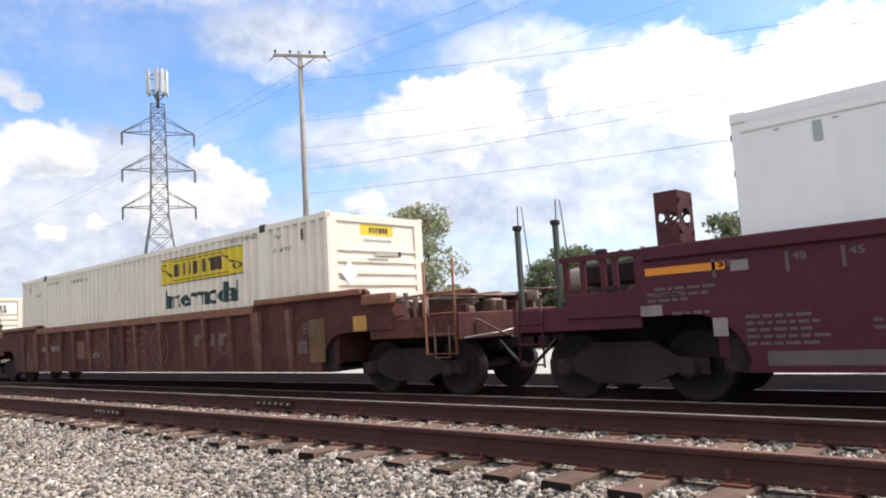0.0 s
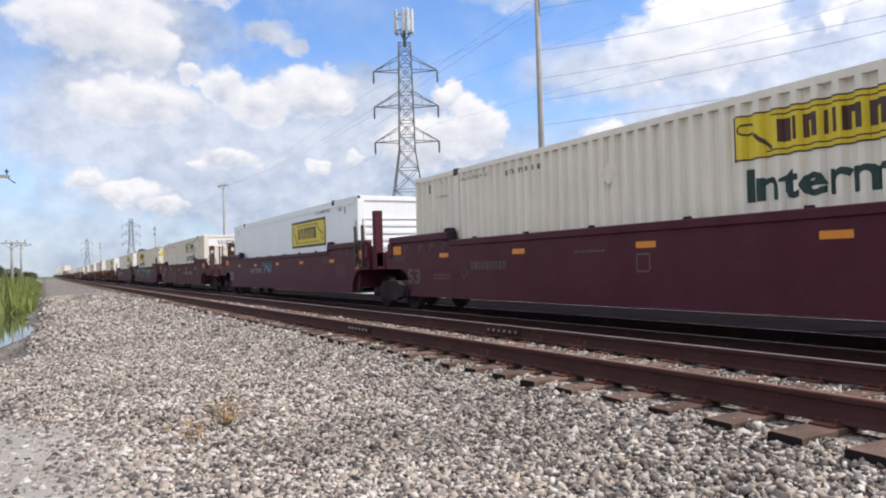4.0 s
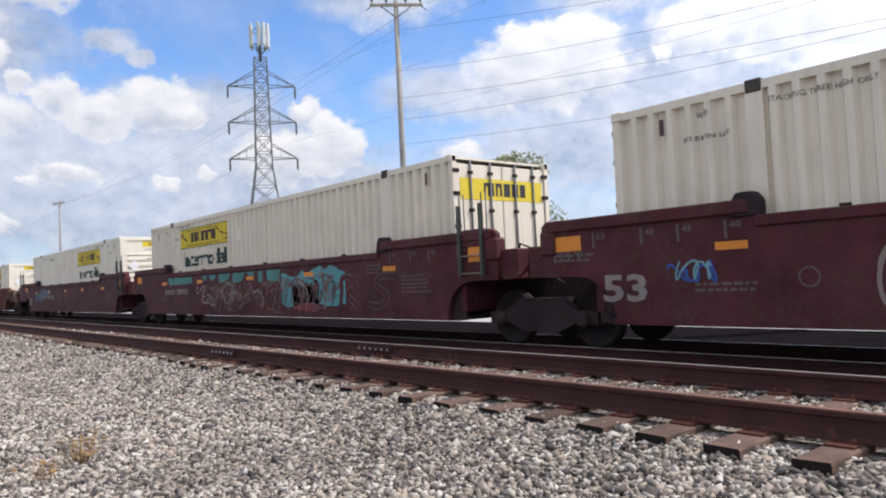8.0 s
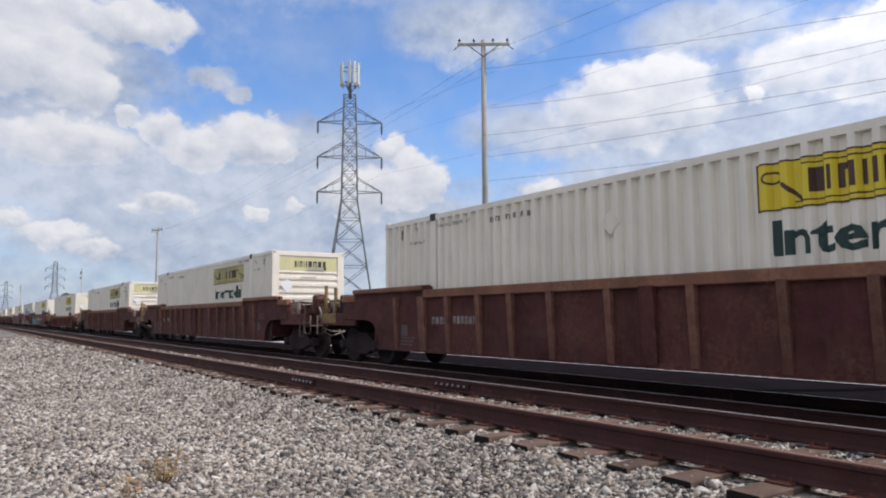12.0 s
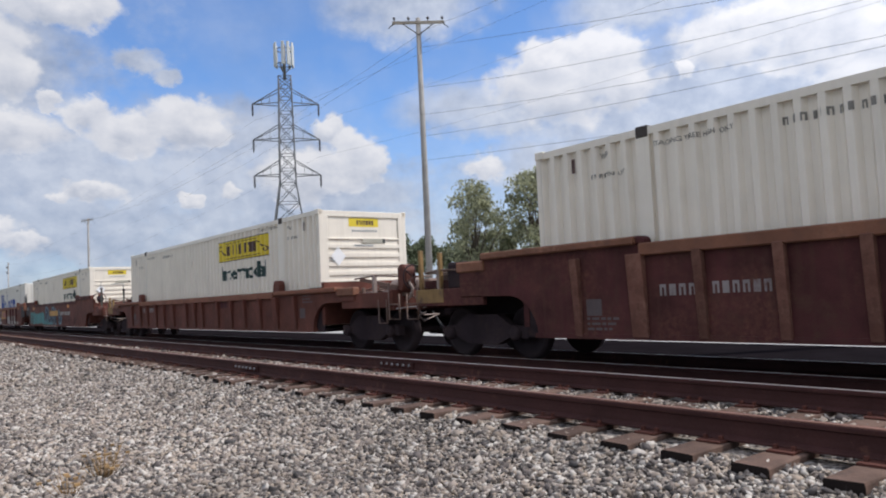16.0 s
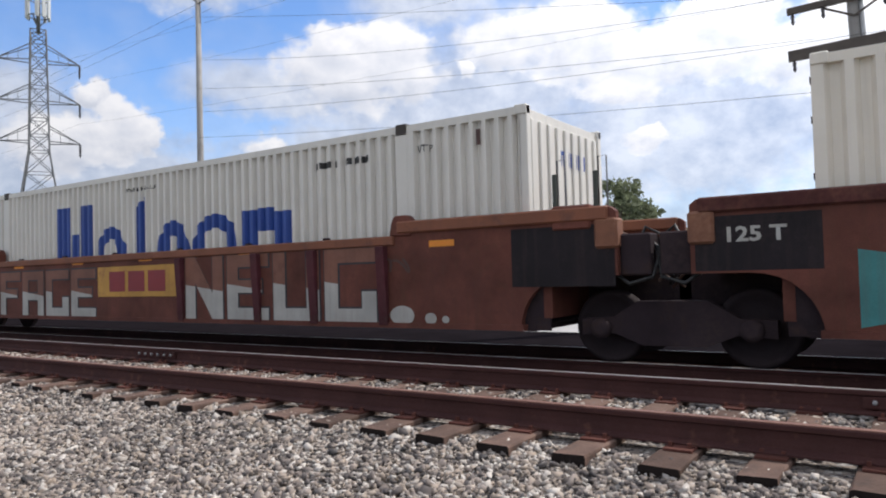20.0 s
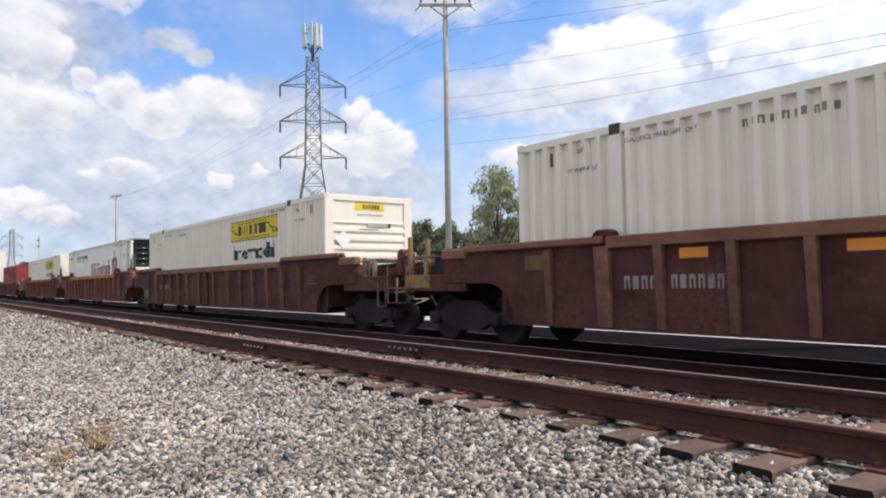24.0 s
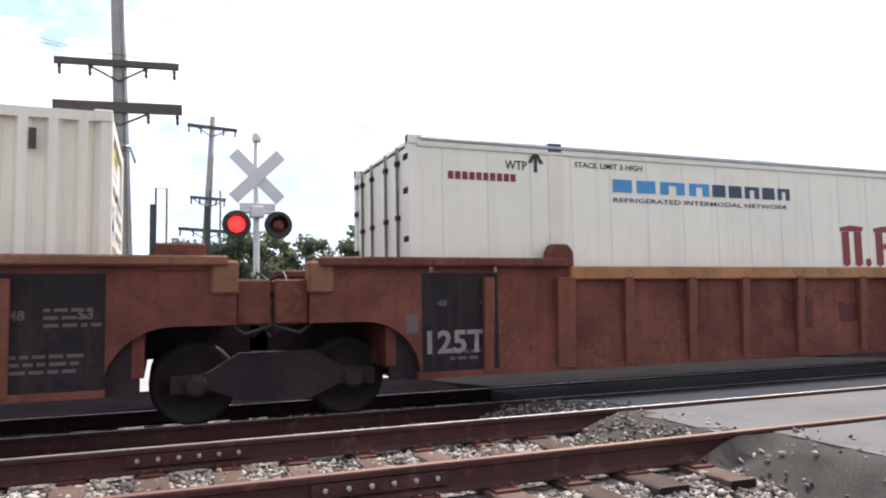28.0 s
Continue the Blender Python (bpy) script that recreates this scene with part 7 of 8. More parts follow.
def scrawl(w, x0, x1, z0, z1, tone, seed, thick=.045, turns=9):
    """A sprayed tag: one wandering stroke."""
    rng = random.Random(seed)
    pts = []
    for k in range(turns * 4):
        u = k / (turns * 4 - 1)
        pts.append((x0 + (x1 - x0) * u + (x1 - x0) / turns * .55 * math.cos(k * 1.1 + seed) + rng.uniform(-.06, .06), z0 + (z1 - z0) * (.5 + .48 * math.sin(k * 1.5 + rng.uniform(-.9, .9)) * rng.uniform(.55, 1))))
    stroke(w, pts, thick, tone, .009 + .002 * (seed % 3))


def stroke(w, pts, thick, tone, lift, name="sprayed_tag", label="sprayed tag", y=None, smooth=3):
    """One rounded sprayed line; each bit lies a hair over the one before."""
    for _ in range(smooth):
        cut = [pts[0]]
        for (a, b), (c, d) in zip(pts, pts[1:]):
            cut += [(a * .75 + c * .25, b * .75 + d * .25), (a * .25 + c * .75, b * .25 + d * .75)]
        pts = cut + [pts[-1]]
    bm = fresh()
    last = None
    for i, (x, z) in enumerate(pts):
        (a, b), (c, d) = pts[max(i - 1, 0)], pts[min(i + 1, len(pts) - 1)]
        n = math.hypot(c - a, d - b) or 1
        wide = thick * (.9 + .2 * abs(noise.noise((x * 7, z * 7, lift * 900)))) * (.6 if i in (0, len(pts) - 1) else 1)
        ox, oz = -(d - b) / n * wide / 2, (c - a) / n * wide / 2
        row = [bm.verts.new((x - ox, 0, z - oz)), bm.verts.new((x + ox, 0, z + oz))]
        if last:
            bm.faces.new((last[0], row[0], row[1], last[1]))
        last = row
    ob = mark(name, bm, tone, w, SIDE if y is None else y, lift, False, label)
    for v in ob.data.vertices:
        v.co.y -= .000012 * (v.index // 2)
    return ob


def tag_strokes(w, x0, x1, z0, z1, seed):
    """Wild angular lettering: hooked, pointed lines of several paints, one over another."""
    rng = random.Random(seed)
    x, k = x0, 0
    while x < x1:
        wide = rng.uniform(.35, .75)
        top, low, knee = rng.uniform(z0 + .6, z1), rng.uniform(z0, z0 + .4), rng.uniform(z0 + .35, z0 + .75)
        shapes = ([(x, low), (x + wide * .3, top), (x + wide * .45, knee), (x + wide, knee + .12)], [(x, knee), (x + wide * .8, knee + .16), (x + wide * .2, low + .05), (x + wide * 1.1, low)],
                  [(x + wide * .2, top), (x + wide * .7, low + .1), (x + wide, top - .2)], [(x - .2, knee + .1), (x + wide * .5, knee + .22), (x + wide * 1.2, knee - .1), (x + wide * .7, low)])
        for n in range(3):
            pts = [(a + rng.uniform(-.06, .06), min(max(b + rng.uniform(-.06, .06), z0), z1)) for a, b in shapes[(k + n) % 4]]
            stroke(w, pts, rng.choice((.022, .03, .045, .07)), rng.choice(("purple_spray", "purple_spray", "purple_spray", "letter_brown", "tag_pale")), .0085 + .0006 * ((k * 3 + n) % 17), smooth=rng.choice((1, 1, 2)))
        x += wide * rng.uniform(.45, .75)
        k += 1


GLYPHS = ([(0, 0), (.1, .6), (.05, 1), (.6, .95), (.7, .6), (.2, .5), (.8, 0)], [(.1, 1), (.15, .5), (0, 0), (.2, .5), (.8, 1), (.3, .5), (.95, 0)], [(.5, 1), (.05, .75), (.1, .2), (.5, 0), (.9, .3), (.85, .8), (.45, 1)],
          [(.15, 1), (.35, .4), (.1, 0), (.6, .1)], [(.1, .95), (.2, .1), (.9, .05), (1.0, .45)], [(.9, .9), (.4, 1), (.1, .7), (.8, .4), (.6, 0), (.05, .1)])


def wild_letters(w, x0, x1, z0, z1, order, fill, edge, thick=.17, seed=1):
    """Sprayed wild lettering: fat dark curves with a lighter edge; it spells nothing."""
    rng = random.Random(seed)
    step = (x1 - x0) / len(order)
    for k, g in enumerate(order):
        lean = rng.uniform(-.1, .25)
        pts = [(x0 + step * (k + .08 + u * .9) + lean * v * step, z0 + thick * .7 + (z1 - z0 - thick * 1.4) * v) for u, v in GLYPHS[g]]
        stroke(w, pts, thick * 1.55, edge, .006 + .0012 * k, "sprayed_letter_edge", "sprayed letter edge")
        stroke(w, pts, thick, fill, .014 + .0012 * k, "sprayed_letter", "sprayed fat letter")


def block_letter(ch, x, z0, z1, w):
    """Square sprayed capitals as plain strokes, as lists of corners."""
    t, b, h = w * .27, (z1 - z0) * .19, z1 - z0
    r = lambda u0, u1, v0, v1: [(x + u0, z0 + v0), (x + u1, z0 + v0), (x + u1, z0 + v1), (x + u0, z0 + v1)]
    stem, far, top, low = r(0, t, 0, h), r(w - t, w, b, h), r(t, w, h - b, h), r(t, w, 0, b)
    mid = r(t, w * .85, h * .42, h * .42 + b)
    return {"E": [stem, top, low, mid], "F": [stem, top, mid], "C": [stem, top, low, r(w - t, w, b, h * .42)], "U": [stem, low, far], "A": [stem, top, r(w - t, w, 0, h - b), r(t, w - t, h * .36, h * .36 + b * .8)],
            "N": [stem, r(w - t, w, 0, h), [(x + t, z0 + h * .58), (x + w - t, z0), (x + w - t, z0 + h * .42), (x + t, z0 + h)]]}[ch]


def fat_letters(w, text, x0, x1, z0, z1, seed, lower="silver_spray", upper="letter_brown"):
    """Sprayed block letters with dark edges; the lower half in another colour."""
    step = (x1 - x0) / len(text)
    for i, ch in enumerate(text):
        x = x0 + i * step
        shapes = block_letter(ch, x + step * .04, z0, z1, step * .9)
        for k, pts in enumerate(shapes):
            cx, cz = sum(p[0] for p in pts) / 4, sum(p[1] for p in pts) / 4
            edge = [(px + (.035 if px > cx else -.02), max(pz + (.03 if pz > cz else -.03), .47)) for px, pz in pts]
            mark("sprayed_letter_edge", quad(fresh(), edge), "black_spray", w, SIDE, .004 + .0006 * k, False, "dark sprayed outline")
        for tone, clear, lift in ((lower, True, .009), (upper, False, .009)):
            bm = fresh()
            for pts in shapes:
                quad(bm, pts)
            bmesh.ops.bisect_plane(bm, geom=bm.verts[:] + bm.edges[:] + bm.faces[:], plane_co=(x + step / 2, 0, z0 + (z1 - z0) * .5), plane_no=(.12, 0, 1), clear_outer=clear, clear_inner=not clear)
            mark("sprayed_letter", bm, tone, w, SIDE, lift, False, "silver sprayed letter half" if clear else "brown sprayed letter half")


def blob(w, x0, x1, z0, z1, tone, seed, lift=.004):
    """A sprayed area with a wavy edge."""
    rng = random.Random(seed)
    n = 14
    up = [(x0 + (x1 - x0) * k / n, z1 - rng.uniform(0, .14) * (z1 - z0) * 2) for k in range(n + 1)]
    low = [(x0 + (x1 - x0) * k / n, z0 + rng.uniform(0, .07) * (z1 - z0) * 2) for k in range(n + 1)]
    bm = fresh()
    for k in range(n):
        quad(bm, [low[k], low[k + 1], up[k + 1], up[k]])
    mark("sprayed_area", bm, tone, w, SIDE, lift, False, "sprayed colour field")


JOINT = joint_end


def joint_plain(w, s, tone):
    joint_end(w, s, tone, False)


def coupled(w, s, tone):
    coupler_end(w, s, tone, dusty=tone not in ("maroon", "maroon_old"))


def coupled_tall(w, s, tone):
    coupler_end(w, s, tone, dusty=True, tall=True)


def coupled_yellow(w, s, tone):
    coupler_end(w, s, tone, brake=True, dusty=True)


def coupled_brake(w, s, tone):
    coupler_end(w, s, tone, brake=True, box_post=True)


def coupled_wheel(w, s, tone):
    coupler_end(w, s, tone, brake=True)


def coupled_box(w, s, tone):
    coupler_end(w, s, tone, box_post=True)


# ---- the train: leading end of each container at the start, wagon and load ----
FLOOR_Z = 0.516
TRAIN = []


def place(front_x, wagon, load, half=HALF, stack=None):
    TRAIN.append((front_x - HALF, wagon, load, stack))


def far_copy(proto):
    made = copy_thing(proto, Matrix())
    for o in made.children_recursive:
        if o.name.startswith("wheelset"):
            WHEELSETS[1 if o.location.x > 0 else -1].append(o)
    return made


def make_train():
    ribbed_label = "oxide red ribbed well wagon carrying one container"
    # maroon wagon at the head of what is seen
    w = well_wagon("maroon smooth well wagon with white stencils, a container in it", "maroon", False, coupled, coupled_box, truck_rear=True)
    smooth_decals(w, 1, False, rear_orange=False)
    fine_print(w, -8.05, 1.04, 5, .8), patch(w, -7.85, -3.9, .5, .67, "stencil"), patch(w, -9.2, -8.22, 1.61, 1.7, "reflector", .006), patch(w, -6.6, -5.3, 1.61, 1.7, "reflector", .006)
    patch(w, -9.3, -9.02, 1.12, 1.25, "mark_pale", .006), patch(w, -8.42, -8.25, .85, 1.06, "mark_pale", .006), patch(w, -8.16, -7.96, 1.58, 1.7, "mark_pale", .006), fine_print(w, -9.2, 1.36, 2, .45), fine_print(w, -8.9, 1.12, 1, .5)
    place(13.21, w, smooth_container("smooth white container without a name", False))
    w = well_wagon("weathered brown ribbed well wagon with an orange top chord", "rust", True, coupled_tall, coupled, "chord", truck_rear=True)
    ribbed_decals(w, 2)
    mark("name_blocks", bar_row(3.55, 5.1, 1.0, 1.26, (1, .3, 1), .3, (0, 2)), "tan", w, SIDE, .005, False, "faded pale name blocks"), patch(w, 8.95, 9.3, 1.14, 1.4, "panel_yellow", .006), patch(w, 7.7, 8.15, .62, 1.4, "panel_dull", .004)
    patch(w, -3.0, -2.5, .8, 1.3, "chord"), scrawl(w, -2.1, -1.45, .75, 1.0, "mark_pale", 6, .03, 4), wild_letters(w, -1.3, 2.4, .52, 1.5, (2, 5, 0, 2), "rust", "tan", .15, 7), reflectors(w, (3.0,), 1.64), scrawl(w, 4.3, 5.0, .8, 1.2, "stencil", 3, .03, 3)
    yellow = corrugated_container("", "white corrugated container with a yellow name panel", "yellow")
    place(-10.44, w, yellow)
    # three maroon wells joined
    outline = corrugated_container("", "weathered white corrugated container with an outlined name panel", "outline", "cream")
    w = well_wagon("maroon smooth well wagon with white stencils", "maroon", False, coupled_brake, joint_plain)
    smooth_decals(w, 4)
    place(-34.57, w, outline)
    w2 = well_wagon("maroon smooth well wagon joined to its neighbours", "maroon", False, JOINT, joint_plain)
    smooth_decals(w2, 5)
    place(-54.29, w2, far_copy(yellow))
    w3 = well_wagon("maroon smooth well wagon with a blue sprayed tag", "maroon", False, JOINT, coupled_box, truck_rear=True)
    smooth_decals(w3, 6, True, (-4.23, 1.07, .67, .2, 3), "mark_pale")
    plate_numbers(w3, -3.39, 1.08, 1.02, .2, 5, "mark_pale")
    patch(w3, 8.3, 8.56, 1.15, 1.33, "reflector", .006)
    for k in range(4):
        scrawl(w3, -2.2 + k * .1, -.85 + k * .06, 1.0 + .1 * (k % 2), 1.6, ("sky_spray", "blue", "lightblue", "teal")[k], 10 + k, .028, 4)
    plate_numbers(w3, -1.3, 1.16, .14, .17, 1, "silver_spray")
    part("box_post", bevelled(box(fresh(), HALF + 1.42, HALF + 1.62, SIDE + .06, SIDE + .3, 1.2, 2.8), .015), M["maroon"], w3, "tall maroon box post")
    place(-74.34, w3, smooth_container("smooth bright white container with a black-edged yellow name panel"))
    # three weathered maroon wells with sprayed pieces
    w = well_wagon("weathered maroon well wagon with a sprayed tag", "maroon_old", False, coupled_brake, joint_plain)
    smooth_decals(w, 7, True, (2.39, 1.05, 1.15, .2, 4), "mark_pale")
    plate_numbers(w, 3.79, 1.05, 1.16, .2, 6, "mark_pale"), words(w, "B", 1.5, 1.05, .17, .2, "mark_pale")
    words(w, "125 T", -9.1, 1.36, .55, .13)
    scrawl(w, -7.1, -6.45, .95, 1.3, "blue", 21, .035, 5), scrawl(w, -7.05, -6.5, .97, 1.32, "sky_spray", 25, .03, 4), wild_letters(w, -4.75, -1.4, .52, 1.56, (2, 0, 2, 4, 5), "maroon_old", "tag_pale", .2, 22)
    place(-98.36, w, far_copy(outline))
    w = well_wagon("weathered maroon well wagon covered in sprayed letters", "maroon_old", False, JOINT, joint_plain)
    smooth_decals(w, 8, False, (-6.23, 1.06, .85, .16, 4), "mark_pale")
    plate_numbers(w, -5.2, 1.07, .95, .16, 6, "mark_pale"), words(w, "C", -3.56, 1.06, .16, .22, "mark_pale")
    blob(w, -5.9, -3.9, 1.36, 1.62, "teal", 31), blob(w, 1.85, 4.7, .66, 1.64, "teal_bright", 34), blob(w, 2.4, 3.6, .55, 1.3, "crimson", 39)
    for pts in ([(-3.12, 1.6), (-2.9, 1.4), (-2.7, 1.6)], [(-2.6, 1.6), (-2.4, 1.42), (-2.15, 1.48), (-2.06, 1.6)], [(-1.9, 1.6), (-1.9, 1.38), (-1.25, 1.42), (-1.12, 1.6)], [(-.92, 1.6), (-1.04, 1.37), (-.6, 1.33), (-.35, 1.4), (-.18, 1.6)], [(-.12, 1.6), (.2, 1.42), (.42, 1.6)], [(.58, 1.6), (.6, 1.3), (.78, 1.32), (.86, 1.6)], [(1.05, 1.6), (1.1, 1.34), (1.75, 1.3), (1.8, 1.6)]):
        mark("sprayed_field", quad(fresh(), pts), "teal", w, SIDE, .004, False, "teal sprayed field")
    tag_strokes(w, -3.3, 4.4, .5, 1.58, 37)
    wild_letters(w, 4.4, 6.4, .6, 1.4, (0, 5), "maroon", "stencil", .1, 36)
    place(-118.00, w, corrugated_container("", "white corrugated container, door end with a yellow name band", "yellow", "cream", "doors", -5.3))
    w = well_wagon("weathered maroon well wagon with a faint blue tag", "maroon_old", False, JOINT, coupled, truck_rear=True)
    smooth_decals(w, 9, True, (-5.0, 1.04, 1.2, .18, 4), "mark_pale")
    plate_numbers(w, -3.5, 1.05, 1.2, .18, 6, "mark_pale"), words(w, "A", -1.38, 1.07, .17, .2, "mark_pale"), blob(w, -5.4, -3.0, 1.15, 1.6, "navy", 44)
    for k in range(3):
        scrawl(w, -6.7 + k * .1, -5.1 + k * .06, .85, 1.45, ("blue", "teal", "sky_spray")[k], 42 + k, .035, 4)
    place(-137.81, w, far_copy(yellow))
    # four single ribbed wagons
    rib = well_wagon(ribbed_label, "rust", True, coupled_yellow, coupled, "chord", truck_rear=True)
    ribbed_decals(rib, 11)
    place(-161.46, rib, far_copy(yellow))
    faded = corrugated_container("", "white corrugated container with a faded name panel", "faded", "white")
    place(-185.12, far_copy(rib), faded)
    marked = corrugated_container("", "white corrugated container with a faded name panel and a black tag", "faded", "white")
    for k, pts in enumerate(([(6.95, 2.5), (7.35, 2.6), (7.0, 2.3), (7.4, 2.28), (7.1, 2.42), (7.02, 2.34)], [(7.2, 2.32), (7.0, 2.18), (7.15, 2.02), (7.42, 2.1), (7.36, 2.3), (7.15, 2.34)], [(7.06, 2.02), (7.3, 2.12), (7.6, 2.06)], [(7.36, 2.1), (7.4, 1.95), (7.5, 1.76)], [(7.3, 2.05), (7.26, 1.85), (7.28, 1.6)])):
        stroke(marked, pts, .035, "ink", .003 + .0015 * k, y=-WIDE / 2)
    tagged_rib = far_copy(rib)
    wild_letters(tagged_rib, -.4, 2.5, .95, 1.42, (2, 3, 2, 4, 0, 4), "tan", "rust", .06, 81)
    place(-208.71, tagged_rib, marked)
    red = well_wagon("oxide red ribbed well wagon with a clean side", "rust_red", True, coupled_yellow, coupled, "orange", truck_rear=True, drop=0.3, rise=.01)
    ribbed_decals(red, 14)
    place(-232.16, red, far_copy(yellow))
    # three orange brown wells with sprayed letters
    w = well_wagon("rusty orange well wagon with teal and black sprayed letters", "rust_red", False, coupled_wheel, joint_plain, "rust")
    words(w, "125 T", -8.93, 1.46, .6, .17, "silver_spray"), reflectors(w, (-6.7, 3.8), 1.45, .16)
    patch(w, -REACH + .05, -8.0, 1.15, 1.75, "black_paint", .002)
    blob(w, -7.7, -2.9, .5, 1.4, "teal", 51), wild_letters(w, -2.65, 2.2, .5, 1.62, (0, 4, 2, 3, 4), "navy_spray", "sky_spray", .27, 52), patch(w, -1.0, 1.42, 1.03, 1.32, "panel_yellow", .024), blob(w, -3.1, -.5, .5, .85, "teal", 56, .003)
    words(w, "53", -7.4, .62, .95, .5, "black_spray", .012), plate_numbers(w, 1.9, 1.05, 1.05, .19, 4, "silver_spray"), plate_numbers(w, 3.15, 1.05, 1.3, .19, 6, "silver_spray"), scrawl(w, 2.2, 6.2, .55, .95, "rust", 54, .06, 8)
    place(-255.70, w, far_copy(yellow))
    w = well_wagon("rusty orange well wagon with silver and red sprayed letters", "rust_red", False, JOINT, joint_plain, "orange")
    patch(w, 7.9, REACH - .03, 1.0, 1.75, "black_paint", .002)
    fat_letters(w, "NEUC", 1.1, 5.7, .5, 1.62, 5), fat_letters(w, "FACE", -5.9, -1.75, .5, 1.5, 6)
    patch(w, -1.72, 1.08, .92, 1.52, "panel_yellow", .012)
    mark("name_blocks", bar_row(-1.3, .55, 1.02, 1.42, (1, 1, 1), .2), "crimson", w, SIDE, .016, False, "red name blocks on a yellow panel")
    reflectors(w, (-5.2, 2.6, 6.6), 1.58), reflectors(w, (-2.7, -.3), 1.6)
    for x in (1.0, 3.05, 4.35, 5.75):
        o = part("rib", rib_data(.16, "maroon_old"), None, w)
        o.location.x = x + .02
    disc_bm = disc(disc(disc(fresh(), 6.1, .62, .22, .14), 6.6, .58, .1, .08), 6.85, .57, .06, .05)
    mark("sprayed_spot", disc_bm, "silver_spray", w, SIDE, .009)
    scrawl(w, 5.75, 6.3, 1.15, 1.5, "brown_ink", 61, .04, 3)
    place(-275.20, w, island_carrier_container())
    w = well_wagon("rusty red well wagon with a pale sprayed script", "rust_warm", False, JOINT, coupled, "orange", truck_rear=True)
    wild_letters(w, -6.2, -3.4, .95, 1.5, (0, 2, 4, 3, 5, 1), "mark_pale", "rust_warm", .028, 71), scrawl(w, -7.1, -6.5, .95, 1.25, "navy", 72, .04, 3), words(w, "53", -8.0, .78, .66, .32, "black_spray"), patch(w, -8.42, -8.28, 1.12, 1.26, "panel_yellow", .006), reflectors(w, (-8.6, -5.7, 3.0), 1.6)
    place(-295.06, w, far_copy(yellow))
    # single ribbed, then three ribbed wells joined
    w = well_wagon(ribbed_label + ", dusty and level-topped", "rust", True, coupled_yellow, coupled, "chord", truck_rear=True, rise=.01)
    mark("name_blocks", bar_row(2.4, 3.7, 1.02, 1.24, (.5, .5, .5, .5), .6), "tan", w, SIDE, .005, False, "faded name blocks"), reflectors(w, (-4.82, -2.75, .6, 2.4), 1.42, .13)
    plate_numbers(w, -5.72, 1.02, .54, .18, 4, "mark_pale"), plate_numbers(w, -4.95, 1.03, .76, .18, 6, "mark_pale"), patch(w, -7.72, -7.2, 1.32, 1.56, "panel_dull", .005)
    fine_print(w, -.9, 1.2, 2, .5)
    place(-317.94, w, far_copy(faded))
    w = well_wagon(ribbed_label + ", joined to the next", "rust", True, coupled_yellow, joint_plain, "chord")
    ribbed_decals(w, 15, False)
    patch(w, -8.05, -6.95, .5, 1.6, "black_paint", .002), words(w, "125T", -7.94, .72, .76, .28, "mark_pale"), fine_print(w, -7.7, .72, 2, .45)
    place(-341.10, w, far_copy(yellow))
    w = well_wagon("weathered brown ribbed well wagon with a dark lettered panel", "rust_warm", True, JOINT, joint_plain, "chord_gold", raised="rust_warm")
    for x0, x1 in ((-8.0, -7.0), (7.0, 8.05)):
        patch(w, x0, x1, .5, 1.68, "black_paint", .002)
        for x in (x0 + .1, x1 - .06):
            patch(w, x - .022, x + .022, 1.69, 1.86, "mark_pale", .075)
    words(w, "125T", -7.94, .72, .76, .28, "mark_pale"), words(w, "48", -7.8, 1.28, .12, .08), words(w, "48", -7.25, 1.28, .12, .08), words(w, "48", 7.1, 1.22, .14, .1), words(w, "53", 7.75, 1.22, .14, .1)
    fine_print(w, -7.65, .72, 2, .45), fine_print(w, 7.2, .95, 3, .7), fine_print(w, 7.2, .72, 3, .7), patch(w, -8.2, -8.05, .98, 1.2, "stencil"), patch(w, 8.15, 8.3, .85, 1.05, "tan")
    mark("name_blocks", bar_row(2.25, 3.2, .95, 1.2, (1, 1, 1), .3), "maroon_old", w, SIDE, .005, False, "faded name blocks")
    plate_numbers(w, 1.7, 1.645, .85, .06, 9, "brown_ink")
    blob(w, -2.35, -1.75, .8, 1.4, "rust", 91), blob(w, -1.2, -.75, .9, 1.3, "rust", 92)
    place(-360.56, w, refrigerated_container())
    w = well_wagon("weathered brown ribbed well wagon with a dark panel at its end", "rust_warm", True, JOINT, coupled, "chord", truck_rear=True)
    ribbed_decals(w, 17, False)
    patch(w, 6.9, 8.05, .5, 1.68, "black_paint", .002), words(w, "48", 7.2, 1.22, .14, .1), words(w, "53", 7.8, 1.22, .14, .1), fine_print(w, 7.2, .85, 3, .7)
    place(-380.00, w, far_copy(yellow))
    # mixed loads further back
    crimson = short_container("dark red forty foot container with white marks", "red_box", "stencil")
    small = short_container("white forty foot container with grey marks", "grey", "galv")
    dark = short_container("dark blue forty foot container", "blue_box", "stencil")
    x = -403.80
    loads = ((crimson, None), (small, None), (dark, yellow), (crimson, yellow), (yellow, faded), (yellow, yellow))
    for k in range(26):
        a, b = loads[k] if k < 6 else ((yellow, faded) if k % 3 else (yellow, None))
        wagon = far_copy(rib) if k < 4 else far_wagon()
        if k < 5:
            low = a if (k < 3 and a is not yellow) else far_copy(a)
            place(x, wagon, low, HALF, far_copy(b) if b else None)
        else:
            place(x, wagon, far_box(), HALF, far_box() if k % 3 else None)
        x -= 23.4 if k % 3 == 2 else 19.7


FAR = {}


